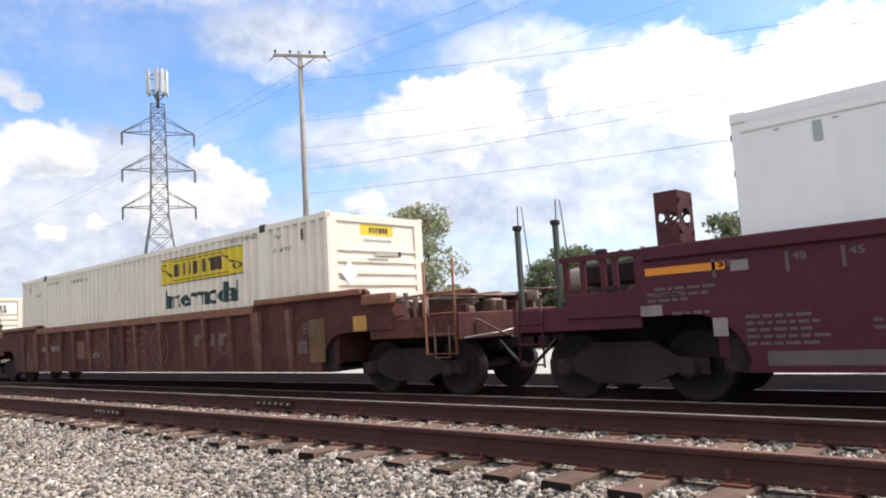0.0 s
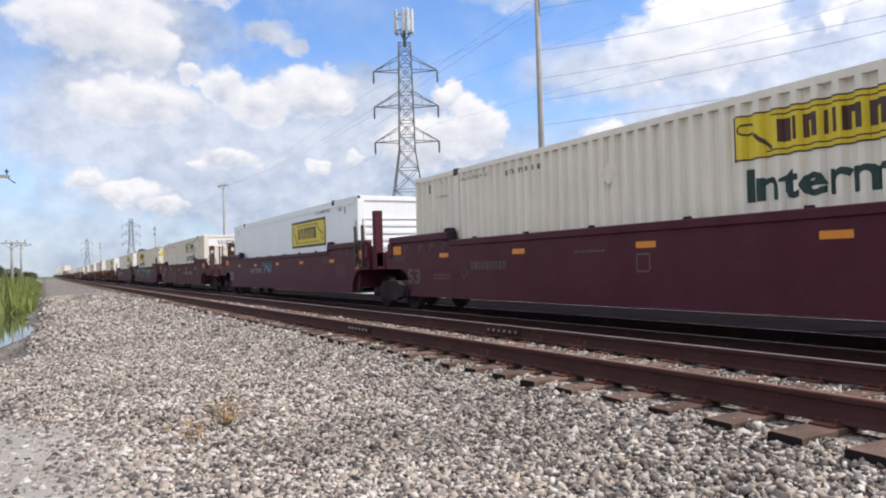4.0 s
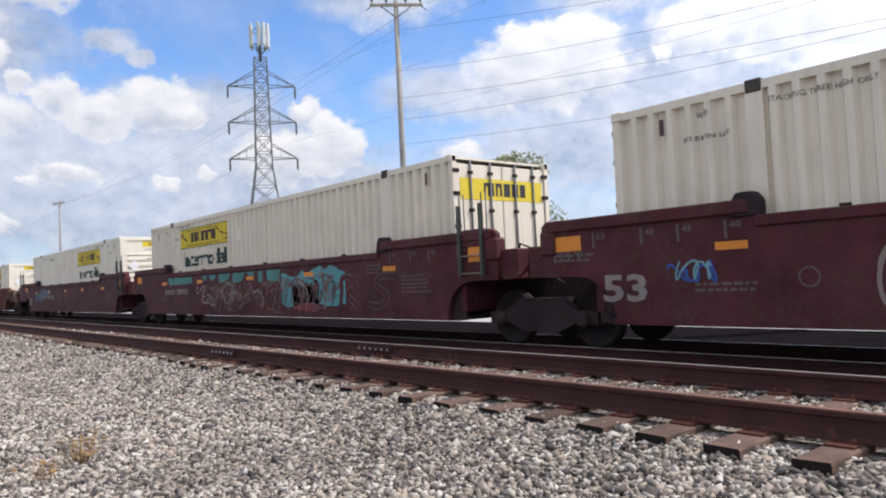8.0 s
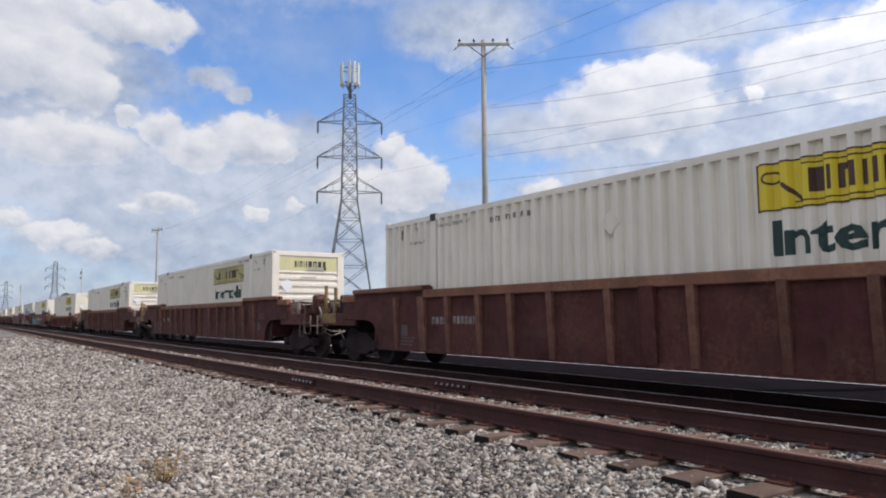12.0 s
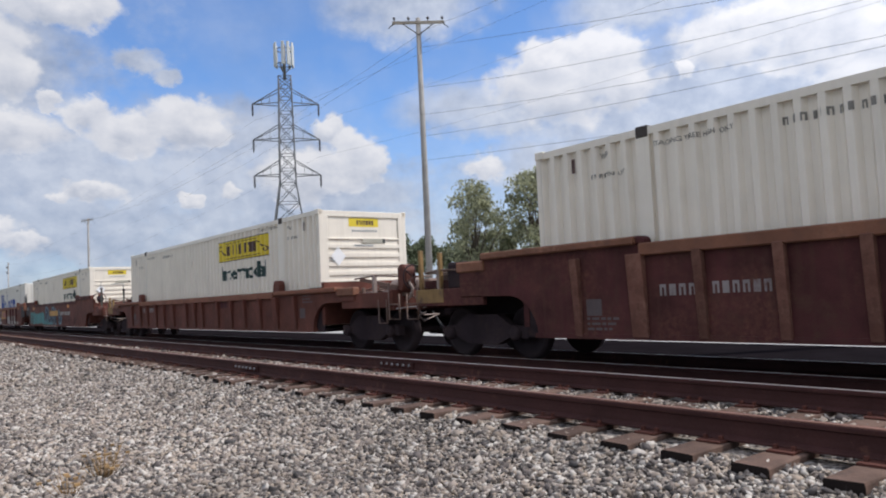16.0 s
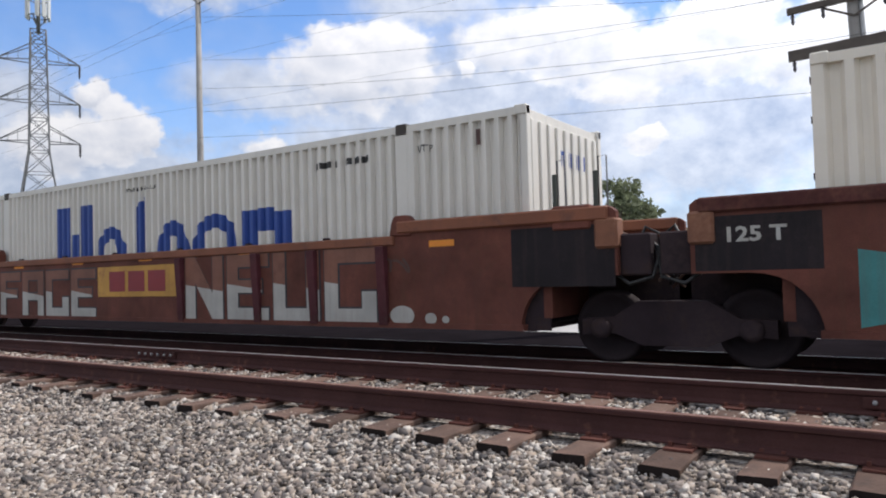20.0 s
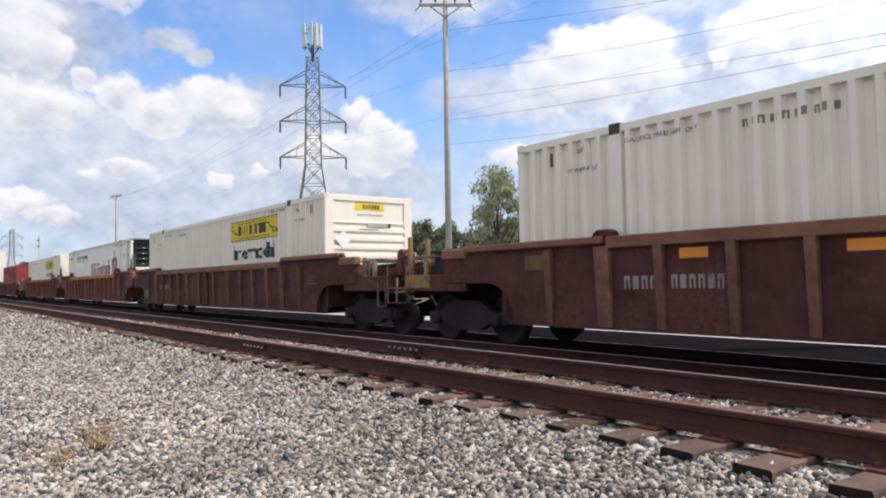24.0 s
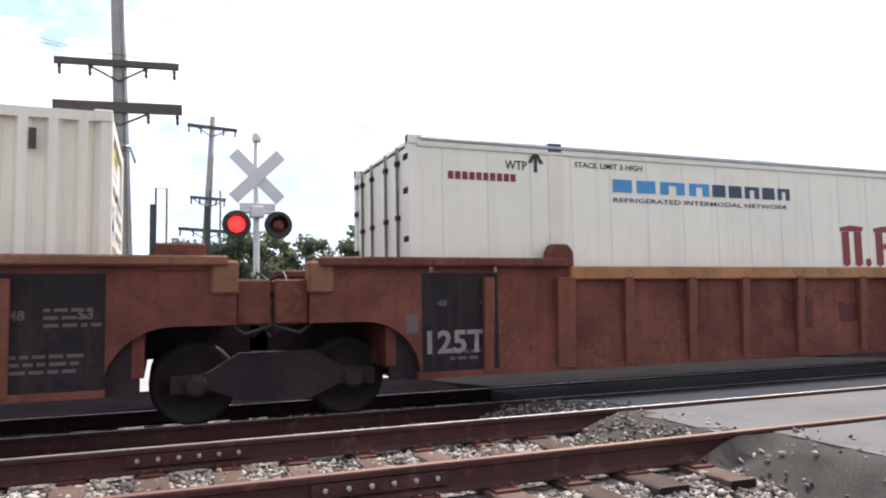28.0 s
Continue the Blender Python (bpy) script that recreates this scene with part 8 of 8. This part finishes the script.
def far_wagon():
    """A wagon that stays hundreds of metres away: side panels, floor and trucks."""
    if "wagon" not in FAR:
        w = thing("well_wagon", Matrix(), "weathered brown well wagon in the far part of the train", "wagon", "wagons of the train")
        for sy in (-1, 1):
            part("side_panel", prism(fresh(), side_outline(), sy * 1.5 - .05, sy * 1.5 + .05), M["rust"], w)
        part("well_floor", box(fresh(), -HALF, HALF, -1.4, 1.4, .43, .5), M["under"], w)
        for s in (-1, 1):
            part("end_platform", box(fresh(), s * 9.0 - .9, s * 9.0 + .9, -1.3, 1.3, .8, 1.2), M["under"], w)
            truck(w, s * 9.2)
        FAR["wagon"] = w
        return w
    return far_copy(FAR["wagon"])


def far_box():
    if "box" not in FAR:
        c = thing("shipping_container", Matrix(), "white container in the far part of the train", "container", "containers on the train")
        part("body", bevelled(box(fresh(), -HALF, HALF, -WIDE / 2, WIDE / 2, 0, HIGH), .02), M["white"], c)
        mark("label_panel", quad(fresh(), [(1.6, 2.05), (5.2, 2.05), (5.2, 2.6), (1.6, 2.6)]), "faded", c, -WIDE / 2, .006, False, "faded yellow panel")
        mark("end_label", quad(fresh(), [(-.4, 2.35), (.4, 2.35), (.4, 2.62), (-.4, 2.62)]), "yellow", c, -HALF, .006, False, "yellow label", m=END_FACE)
        FAR["box"] = c
        return c
    return copy_thing(FAR["box"], Matrix())


def train_rows():
    for x, wagon, load, stack in TRAIN:
        for ob, z in ((wagon, FAR_Z), (load, FAR_Z + FLOOR_Z), (stack, FAR_Z + FLOOR_Z + HIGH + 0.012)):
            if ob:
                yield ob, [(t, pose(x + SPEED * t, FAR_Y, z)) for t in (0.0, 14.0, 28.0)]


# ---- poles, tower, wires ----
def sagging(bm, a, b, sag, r=0.006, n=14):
    a, b = Vector(a), Vector(b)
    pts = [a.lerp(b, k / n) - Vector((0, 0, sag * 4 * (k / n) * (1 - k / n))) for k in range(n + 1)]
    return polytube(bm, pts, r, 5)


def plain_pole(x, y, top, label, arm_turn=0.0):
    """A timber pole with one crossarm near its top, two braces and pin insulators."""
    p = thing("utility_pole", pose(x, y, -1.06, 0, 0, arm_turn), label, "utility pole", "utility poles along the track")
    h = top + 1.06
    part("pole_shaft", tube(fresh(), (0, 0, 0), (0, 0, h), .17, .11, 12), M["pole_wood"], p, "silvered timber shaft")
    part("crossarm", beam(fresh(), (-1.22, -.12, h - .25), (1.22, -.12, h - .25), .1, .12), M["arm_pale"], p)
    for s in (-1, 1):
        part("arm_brace", beam(fresh(), (s * .75, -.13, h - .28), (0, -.13, h - .85), .025, .04), M["arm_wood"], p)
    for u in (-1.12, -.45, .45, 1.12):
        ins = lathe(fresh(), [(.02, 0), (.02, .1), (.06, .1), (.065, .16), (.03, .22)], 8, Matrix.Translation((u, -.12, h - .19)))
        part("insulator", ins, M["insulator"], p)
    for s in (-1, 1):
        part("hanger", rod(fresh(), [(s * 1.15, -.12, h - .3), (s * 1.4, -.12, h - .5)], .02), M["insulator"], p)
    return p


def double_pole(x, y, lean, arms, top, label):
    """A leaning pole with two wide crossarms."""
    p = thing("utility_pole", pose(x, y, -1.0, 0, lean, 0), label, "utility pole", "utility poles along the track")
    part("pole_shaft", tube(fresh(), (0, 0, 0), (0, 0, top + 1), .19, .13, 12), M["pole_wood"], p, "silvered timber shaft")
    part("conduit", tube(fresh(), (.17, -.14, 0), (.15, -.12, top - 1), .05, .05, 8), M["galv"], p, "grey riser pipe")
    for z, half, t in arms:
        arm = part("crossarm", beam(fresh(), (-half, -.2, z + 1), (half, -.2, z + 1), .12, t), M["arm_wood"], p)
        for s in (-1, 1):
            part("arm_brace", beam(fresh(), (s * .7, -.2, z + 1 - t / 2), (0, -.16, z + .55), .03, .05), M["arm_wood"], arm)
        for u in (-.92, -.45, .45, .92):
            part("insulator", lathe(fresh(), [(.03, 0), (.05, -.08), (.03, -.16), (.05, -.2), (.02, -.28)], 8, Matrix.Translation((u * half, -.2, z + 1 - t / 2))), M["insulator"], arm)
    return p


def lattice_tower(x, y, top, label, antennas=True, scale=1.0, turn=0.0):
    t = thing("transmission_tower", pose(x, y, -1.0, 0, 0, turn), label, "pylon", "pylons of the power line")
    h = top + 1.0

    def half(z):
        u = z / h
        return scale * (3.6 - 2.55 * min(u / .55, 1)) if u < .55 else scale * (1.05 - .25 * (u - .55) / .45)
    levels = [h * k for k in (0, .14, .27, .38, .47, .55, .61, .67, .73, .79, .85, .91, .96, 1.0)]
    for sx in (-1, 1):
        for sy in (-1, 1):
            bm = polytube(fresh(), [(sx * half(a), sy * half(a), a) for a in levels], .095 * scale, 5)
            part("leg", bm, M["lattice"], t)
    bm = fresh()
    for a, b in zip(levels, levels[1:]):
        for k in range(4):
            c = [(-1, -1), (1, -1), (1, 1), (-1, 1)]
            (ax, ay), (bx, by) = c[k], c[(k + 1) % 4]
            ha, hb = half(a), half(b)
            beam(bm, (ax * ha, ay * ha, a), (bx * hb, by * hb, b), .075 * scale)
            beam(bm, (bx * ha, by * ha, a), (ax * hb, ay * hb, b), .075 * scale)
            beam(bm, (ax * hb, ay * hb, b), (bx * hb, by * hb, b), .07 * scale)
    small(part("lattice_bracing", bm, M["lattice"], t))
    for z in (.885 * h, .735 * h, .585 * h):
        for s in (-1, 1):
            bm = fresh()
            tip = (s * 4.3 * scale, 0, z)
            for sy in (-1, 1):
                beam(bm, (s * half(z), sy * half(z), z), tip, .1 * scale)
                beam(bm, (s * half(z) * .9, sy * half(z) * .9, z + 1.9 * scale), tip, .09 * scale)
            for u in (.35, .65):
                beam(bm, (s * (half(z) + (4.3 * scale - half(z)) * u), 0, z), (s * (half(z) + (4.3 * scale - half(z)) * u), 0, z + 1.9 * scale * (1 - u)), .05 * scale)
            arm = part("tower_arm", bm, M["lattice"], t)
            part("insulator_string", lathe(fresh(), [(.06, 0)] + [(.16 if k % 2 else .07, -.12 * k) for k in range(1, 13)] + [(.04, -1.65)], 8, Matrix.Translation((s * 4.25 * scale, 0, z))), M["insulator"], arm, "dark hanging insulator string")
    if antennas:
        part("antenna_mast", tube(fresh(), (0, 0, h - .3), (0, 0, h + 4.4), .22, .2, 10), M["lattice"], t)
        bm = fresh()
        for k in range(12):
            a, b = k * math.tau / 12, (k + 1) * math.tau / 12
            for z in (h + 1.7, h + 3.7):
                beam(bm, (1.05 * math.cos(a), 1.05 * math.sin(a), z), (1.05 * math.cos(b), 1.05 * math.sin(b), z), .09)
        for k in range(3):
            a = k * math.tau / 3
            beam(bm, (0, 0, h + .4), (1.05 * math.cos(a), 1.05 * math.sin(a), h + 1.7), .12)
        small(part("antenna_ring", bm, M["lattice"], t))
        for k in range(9):
            a = (k + (0.18, 0, -.18)[k % 3]) * math.tau / 9 + .3
            m = Matrix.Translation((1.25 * math.cos(a), 1.25 * math.sin(a), h + 2.9)) @ pose(0, 0, 0, 0, 0, math.degrees(a))
            bm = box(fresh(), -.1, .1, -.2, .2, -1.5, 1.6)
            bevelled(bm, .05)
            bmesh.ops.transform(bm, matrix=m, verts=bm.verts)
            part("antenna_panel", bm, M["antenna"], t, "pale upright antenna panel")
    return t


def make_lines():
    plain_pole(-26.0, 19.9, 13.9, "tall silvered timber pole with one dark crossarm", 55)
    far = plain_pole(-102.6, 22.2, 13.2, "timber pole with one crossarm far along the line", 20)
    for x, y in ((-193, 24.6), (-290, 18)):
        p = double_pole(x, y, 0, ((12.2, 1.5, .16), (10.9, 1.3, .16)), 13.2, "far timber pole with two crossarms")
    double_pole(-.82, 20.0, -2.2, ((7.36, 1.45, .16), (6.22, 1.5, .26)), 13.4, "leaning timber pole with two wide dark crossarms")
    double_pole(1.75, 37.5, 3.0, ((10.2, 1.2, .16), (6.6, .85, .14), (5.0, 1.3, .16)), 10.8, "thin far timber pole with three crossarms")
    plain_pole(-32, -2.25, 5.05, "low telegraph pole standing in the ditch", 90)
    plain_pole(-80, -2.65, 4.45, "low telegraph pole among the reeds", 90)
    plain_pole(-113, -2.7, 5.5, "far low telegraph pole among the reeds", 90)
    lattice_tower(-85.0, 42.5, 30.6, "grey lattice pylon carrying cell antennas above its arms", True, 1.0, 62)
    lattice_tower(-398, 39, 29, "far grey lattice pylon", False, 1.0, 75)
    lattice_tower(-640, 30, 30, "far grey lattice pylon", False, 1.0, 80)
    lamp = thing("street_lamp", pose(-.83, 19.9, 5.2), "grey street lamp on a short arm fixed to the leaning pole", "street lamp")
    part("lamp_arm", rod(fresh(), [(.12, .1, -.35), (.0, -.1, .02), (-.3, -.15, .08), (-.62, -.18, .03)], .03, 8), M["galv"], lamp)
    part("lamp_head", bevelled(prism(fresh(), [(-.55, .06), (-.62, .1), (-.95, .06), (-1.12, -.03), (-1.05, -.08), (-.6, -.02)], -.3, -.06), .03), M["lattice"], lamp, "grey lamp head")
    part("lamp_glass", lathe(fresh(), [(.12, 0), (.1, -.06), (.02, -.09)], 14, Matrix.Translation((-.9, -.18, -.05))), M["antenna"], lamp, "clear lamp bowl")
    names = "dark overhead wire"
    for a, b, sag in (((-26, 19.9, 12.5), (-1.5, 19.8, 7.55), .12), ((-26, 19.9, 10.6), (-.2, 19.8, 7.55), .5), ((-26, 19.8, 9.3), (-2, 19.8, 6.5), .25), ((-26, 19.9, 8.3), (-.5, 19.8, 6.4), .3), ((-26, 19.8, 7.15), (-.8, 19.8, 5.1), .15), ((-26, 19.9, 13.2), (40, 21.5, 14), 1.2),
                      ((-102, 22.2, 12.9), (-26, 19.9, 13.1), 1.2), ((-102, 22.2, 12.9), (-26, 20.6, 13.1), 1.3), ((-1.5, 19.8, 7.6), (35, 21, 8.5), .8), ((0, 19.8, 6.5), (35, 21, 7.4), .8), ((-.8, 19.8, 12.6), (35, 21, 13.2), .5)):
        solid("overhead_wire", sagging(fresh(), a, b, sag), M["wire"], names + " between timber poles", "wire", "overhead wires")
    for u, z in ((-4.2, 26.3), (4.2, 21.5), (4.2, 26.3)):
        ca, sa = math.cos(radians(62)), math.sin(radians(62))
        a = (-85 + u * ca, 42.5 + u * sa, z - 1.6)
        solid("transmission_wire", sagging(fresh(), a, (190, 42.5 + u, z + 3), 5.5, .008, 30), M["wire"], "thin dark transmission wire from the pylon", "wire", "transmission wires")
        solid("transmission_wire", sagging(fresh(), a, (-398 + u * .3, 39 + u, z - 1), 6, .008, 24), M["wire"], "thin dark transmission wire from the pylon", "wire", "transmission wires")
    return far


# ---- level crossing signal ----
def crossing_signal():
    s = thing("crossing_signal", pose(1.58, 14.0, -.75), "aluminium level crossing signal with a crossbuck and one red lamp lit", "crossing signal")
    part("mast", tube(fresh(), (0, 0, 0), (0, 0, 5.02), .06, .055, 14), M["signal_white"], s)
    part("base", lathe(fresh(), [(.22, 0), (.22, .05), (.12, .1), (.09, .35), (.07, .4)], 16), M["signal_white"], s)
    part("mast_cap", lathe(fresh(), [(.07, 4.95), (.085, 5.0), (.075, 5.1), (.02, 5.16)], 14), M["signal_white"], s)
    for k, a in enumerate((45, -45)):
        bm = box(fresh(), -.62, .62, -.012, .012, -.115, .115)
        bevelled(bm, .005)
        bmesh.ops.transform(bm, matrix=Matrix.Translation((0, -.09 - .03 * k, 4.28)) @ pose(0, 0, 0, 0, a, 0), verts=bm.verts)
        part("crossbuck_blade", bm, M["signal_white"], s, "pale crossbuck blade seen from behind")
    part("sign_plate", bevelled(box(fresh(), -.32, .34, -.1, -.08, 3.62, 3.78), .006), M["signal_white"], s, "small pale sign plate")
    part("lamp_arm", rod(fresh(), [(-.38, -.1, 3.6), (.38, -.1, 3.6)], .03, 8), M["signal_white"], s)
    part("junction_box", bevelled(box(fresh(), -.13, .13, -.16, .06, 3.5, 3.72), .02), M["signal_white"], s)
    for x, lit in ((-.38, True), (.38, False)):
        m = Matrix.Translation((x, -.18, 3.36)) @ pose(0, 0, 0, 90)
        plate = part("lamp_backing", lathe(fresh(), [(.26, 0), (.262, .012), (.25, .016)], 26, m), M["signal_black"], s, "round black backing plate")
        part("lamp_housing", lathe(fresh(), [(.14, -.16), (.16, -.1), (.16, 0)], 18, m), M["signal_black"], plate)
        part("lamp_lens", lathe(fresh(), [(.15, .016), (.14, .04), (.08, .058), (.01, .062)], 22, m), M["lens_on" if lit else "lens_off"], plate, "lit red lens" if lit else "unlit red lens")
        bm = fresh()
        n = 16
        for k in range(n):
            a, b = math.radians(-25 + 230 * k / n), math.radians(-25 + 230 * (k + 1) / n)
            bm.faces.new([bm.verts.new((x + .165 * math.cos(q), -.18 - d, 3.36 + .165 * math.sin(q))) for q, d in ((a, .015), (b, .015), (b, .24 - .1 * abs(math.cos(b))), (a, .24 - .1 * abs(math.cos(a))))])
        part("lamp_visor", bm, M["signal_black"], plate, "black lamp visor")
        part("lamp_hanger", rod(fresh(), [(x, -.1, 3.6), (x, -.1, 3.5), (x, -.14, 3.44)], .02), M["signal_white"], plate)
    part("bell", lathe(fresh(), [(.12, 0), (.13, .04), (.06, .1), (.02, .11)], 18, Matrix.Translation((0, -.06, 2.0)) @ pose(0, 0, 0, 90)), M["signal_white"], s, "grey warning bell")
    part("gate_bracket", bevelled(box(fresh(), -.12, .14, -.12, .16, 1.62, 1.86), .03), M["signal_white"], s)
    return s


# ---- trees ----
def leaf_cloud(rng, centres, per, size, squash=.75):
    """Many small leaf clumps round the limbs' ends."""
    c = np.repeat(np.array([k[:3] for k in centres]), per, 0)
    r = np.repeat(np.array([k[3] for k in centres]), per)[:, None]
    d = rng.normal(0, 1, c.shape)
    d /= np.linalg.norm(d, axis=1, keepdims=True) + 1e-9
    p = c + d * r * rng.uniform(.35, 1.05, (len(c), 1)) * np.array([1, 1, squash])
    a, b = rng.normal(0, 1, c.shape), rng.normal(0, 1, c.shape)
    a /= np.linalg.norm(a, axis=1, keepdims=True)
    b -= a * (a * b).sum(1, keepdims=True)
    b /= np.linalg.norm(b, axis=1, keepdims=True)
    s = size * rng.lognormal(0, .35, (len(c), 1))
    v = np.stack([p - a * s, p + b * s * .55, p + a * s, p - b * s * .55], 1).reshape(-1, 3)
    return v, np.arange(len(v)).reshape(-1, 4)


def tree_meshes(seed, height, spread, low, size, per, tone, clumps=34):
    rng = random.Random(seed)
    nrng = np.random.default_rng(seed)
    bm = fresh()
    bend = [Vector((0, 0, 0))]
    for k in range(1, 6):
        bend.append(Vector((rng.uniform(-.03, .03) * height * k / 5, rng.uniform(-.03, .03) * height * k / 5, height * .82 * k / 5)))
    r0 = height * .022
    for k in range(5):
        tube(bm, bend[k], bend[k + 1], r0 * (1 - k * .17), r0 * (1 - (k + 1) * .17), 8)
    centres = []
    for k in range(clumps):
        z = height * rng.uniform(low, .98)
        u = z / height
        env = spread * (math.sin(min(max((u - low) / (1 - low), 0), 1) * math.pi * .82 + .35)) ** .7
        a = rng.uniform(0, math.tau)
        rr = env * rng.uniform(.25, 1.0)
        tip = Vector((math.cos(a) * rr, math.sin(a) * rr, z))
        start = bend[min(int(u * .75 * 5) + 0, 4)]
        tube(bm, start, tip, r0 * .28, r0 * .07, 5)
        centres.append((*tip, spread * rng.uniform(.2, .4)))
    trunk = mesh_of("trunk", bm, M["bark"])
    v, f = leaf_cloud(nrng, centres, per, size)
    return trunk, big_mesh("crown", v, f, M[tone])


def plant(meshes, x, y, scale, turn, label, group):
    t = thing("tree", pose(x, y, -1.06, 0, 0, turn), label, "tree", group)
    for name, me in zip(("trunk", "crown"), meshes):
        o = part(name, me, None, t)
        o.scale = (scale, scale, scale)
    return t


def make_trees():
    rng = random.Random(11)
    tall = [tree_meshes(1, 9.6, 3.1, .16, .10, 190, "leaf_pale", 54), tree_meshes(2, 9.0, 3.0, .12, .10, 190, "leaf_pale", 50)]
    plant(tall[0], -30.9, 32.2, .97, 30, "airy pale green tree behind the pole line", "trees behind the train")
    plant(tall[1], -34.6, 30.2, 1.0, 80, "slender pale green tree behind the pole line", "trees behind the train")
    plant(tall[1], -36.0, 33.5, .72, 200, "small pale green tree behind the pole line", "trees behind the train")
    wood = [tree_meshes(s, 9.0, 3.4, .1, .18, 190, tone, 36) for s, tone in ((5, "leaf"), (6, "leaf_dark"), (7, "leaf"), (8, "leaf_dark"))]
    x = -62
    while x < 62:
        y = rng.uniform(82, 100)
        plant(rng.choice(wood), x, y, rng.uniform(.88, 1.3) * (.72 if -27 < x < 0 else 1), rng.uniform(0, 360), "broad dark green tree of the far wood edge", "far wood edge")
        x += rng.uniform(1.6, 3.2)
    for x, y, s in ((-27.5, 76, 1.25), (-30, 82, 1.1), (2, 60, .55), (6, 62, .5), (15, 60, .62), (20, 64, .7), (30, 62, .7)):
        plant(rng.choice(wood), x, y, s, rng.uniform(0, 360), "dark green tree standing before the far wood", "far wood edge")
    for x, y, size in ((-67.5, 47, .84), (-64, 45, .92), (-61, 46.5, .88), (-58, 48, .8)):
        plant(wood[2], x, y, size, rng.uniform(0, 360), "dark green tree standing before the far wood", "far wood edge")
    for x in range(-620, -95, 15):
        plant(rng.choice(wood), x + rng.uniform(-6, 6), 36 + rng.uniform(-4, 30) + max(0, (-x - 200) * .03), rng.uniform(.6, .95) * (1 + max(0, -x - 130) * .0028), rng.uniform(0, 360), "green tree of the hedge along the railway", "trees along the railway")
    for x in range(-600, -70, 16):
        plant(rng.choice(wood), x + rng.uniform(-6, 6), -9 - rng.uniform(0, 8) + max(0, (-x - 200) * .01), rng.uniform(.3, .55), rng.uniform(0, 360), "low green scrub tree beside the ditch", "scrub beside the ditch")
    bush = tree_meshes(21, 2.4, 1.15, .05, .09, 110, "leaf", 26)
    for x in (-52, -58, -63, -70, -78, -90, -104, -122, -145, -170, -200):
        plant(bush, x, -2.6 - rng.uniform(0, 1.6), rng.uniform(.8, 1.3), rng.uniform(0, 360), "green shrub at the ditch's edge", "scrub beside the ditch")
    # reeds and scrub along the ditch
    nr = np.random.default_rng(9)
    n = 16000
    px = -nr.uniform(18, 150, n)
    py = np.where(nr.uniform(0, 1, n) < .7, -.55 - nr.exponential(1.1, n), -8.3 - nr.exponential(2.5, n))
    keep = (px < -44) | (py < -8)
    px, py = px[keep], py[keep]
    n = len(px)
    h = nr.uniform(.5, 1.7, n) * np.where(py > -5, np.interp(-py, (.5, 1.6, 3), (.55, 1.0, 1.6)), 1.1)
    a = nr.uniform(0, math.tau, n)
    w = .035 + .05 * nr.uniform(0, 1, n)
    base = np.stack([px, py, np.full(n, -1.08)], -1)
    side = np.stack([np.cos(a), np.sin(a), np.zeros(n)], -1) * w[:, None]
    tip = base + np.stack([nr.normal(0, .18, n), nr.normal(0, .18, n), h], -1)
    mid = (base + tip) / 2 + nr.normal(0, .03, (n, 3))
    v = np.stack([base - side, base + side, mid + side * .9, tip, mid - side * .9], 1).reshape(-1, 3)
    f = np.arange(n * 5).reshape(-1, 5)
    tagged(new("reeds", big_mesh("reeds", v, f, M["reed"])), "tall bright green reeds along the ditch", "reeds", kind="stuff")
    # rough grass beyond the far track
    n = 7000
    px, py = nr.uniform(-45, 3.5, n), nr.uniform(13.2, 23.5, n)
    base = np.stack([px, py, np.full(n, -1.07)], -1)
    a = nr.uniform(0, math.tau, n)
    side = np.stack([np.cos(a), np.sin(a), np.zeros(n)], -1) * .03
    tip = base + np.stack([nr.normal(0, .1, n), nr.normal(0, .1, n), nr.uniform(.1, .35, n)], -1)
    v = np.stack([base - side, base + side, tip], 1).reshape(-1, 3)
    tagged(new("grass", big_mesh("grass", v, np.arange(n * 3).reshape(-1, 3), M["leaf"])), "rough grass beyond the far track", "grass", kind="stuff")


make_train()
make_lines()
crossing_signal()
make_trees()
lay_weeds()
lay_stones()
lay_ties()


def motions():
    for ob, rows in train_rows():
        walk(ob, rows)
    # the wheels roll: one turn to each circumference
    per = SPEED / 0.465 * 180 / math.pi / FPS
    for s, sets in WHEELSETS.items():
        first = sets[0]
        walk(first, [(k / FPS, pose(s * 0.89, 0, 0.465, 0, (k * per) % 360, 0)) for k in range(28 * FPS + 1)])
        for other in sets[1:]:
            other.rotation_mode = "QUATERNION"
            keys = other.animation_data_create()
            keys.action, keys.action_slot = first.animation_data.action, first.animation_data.action_slot


motions()
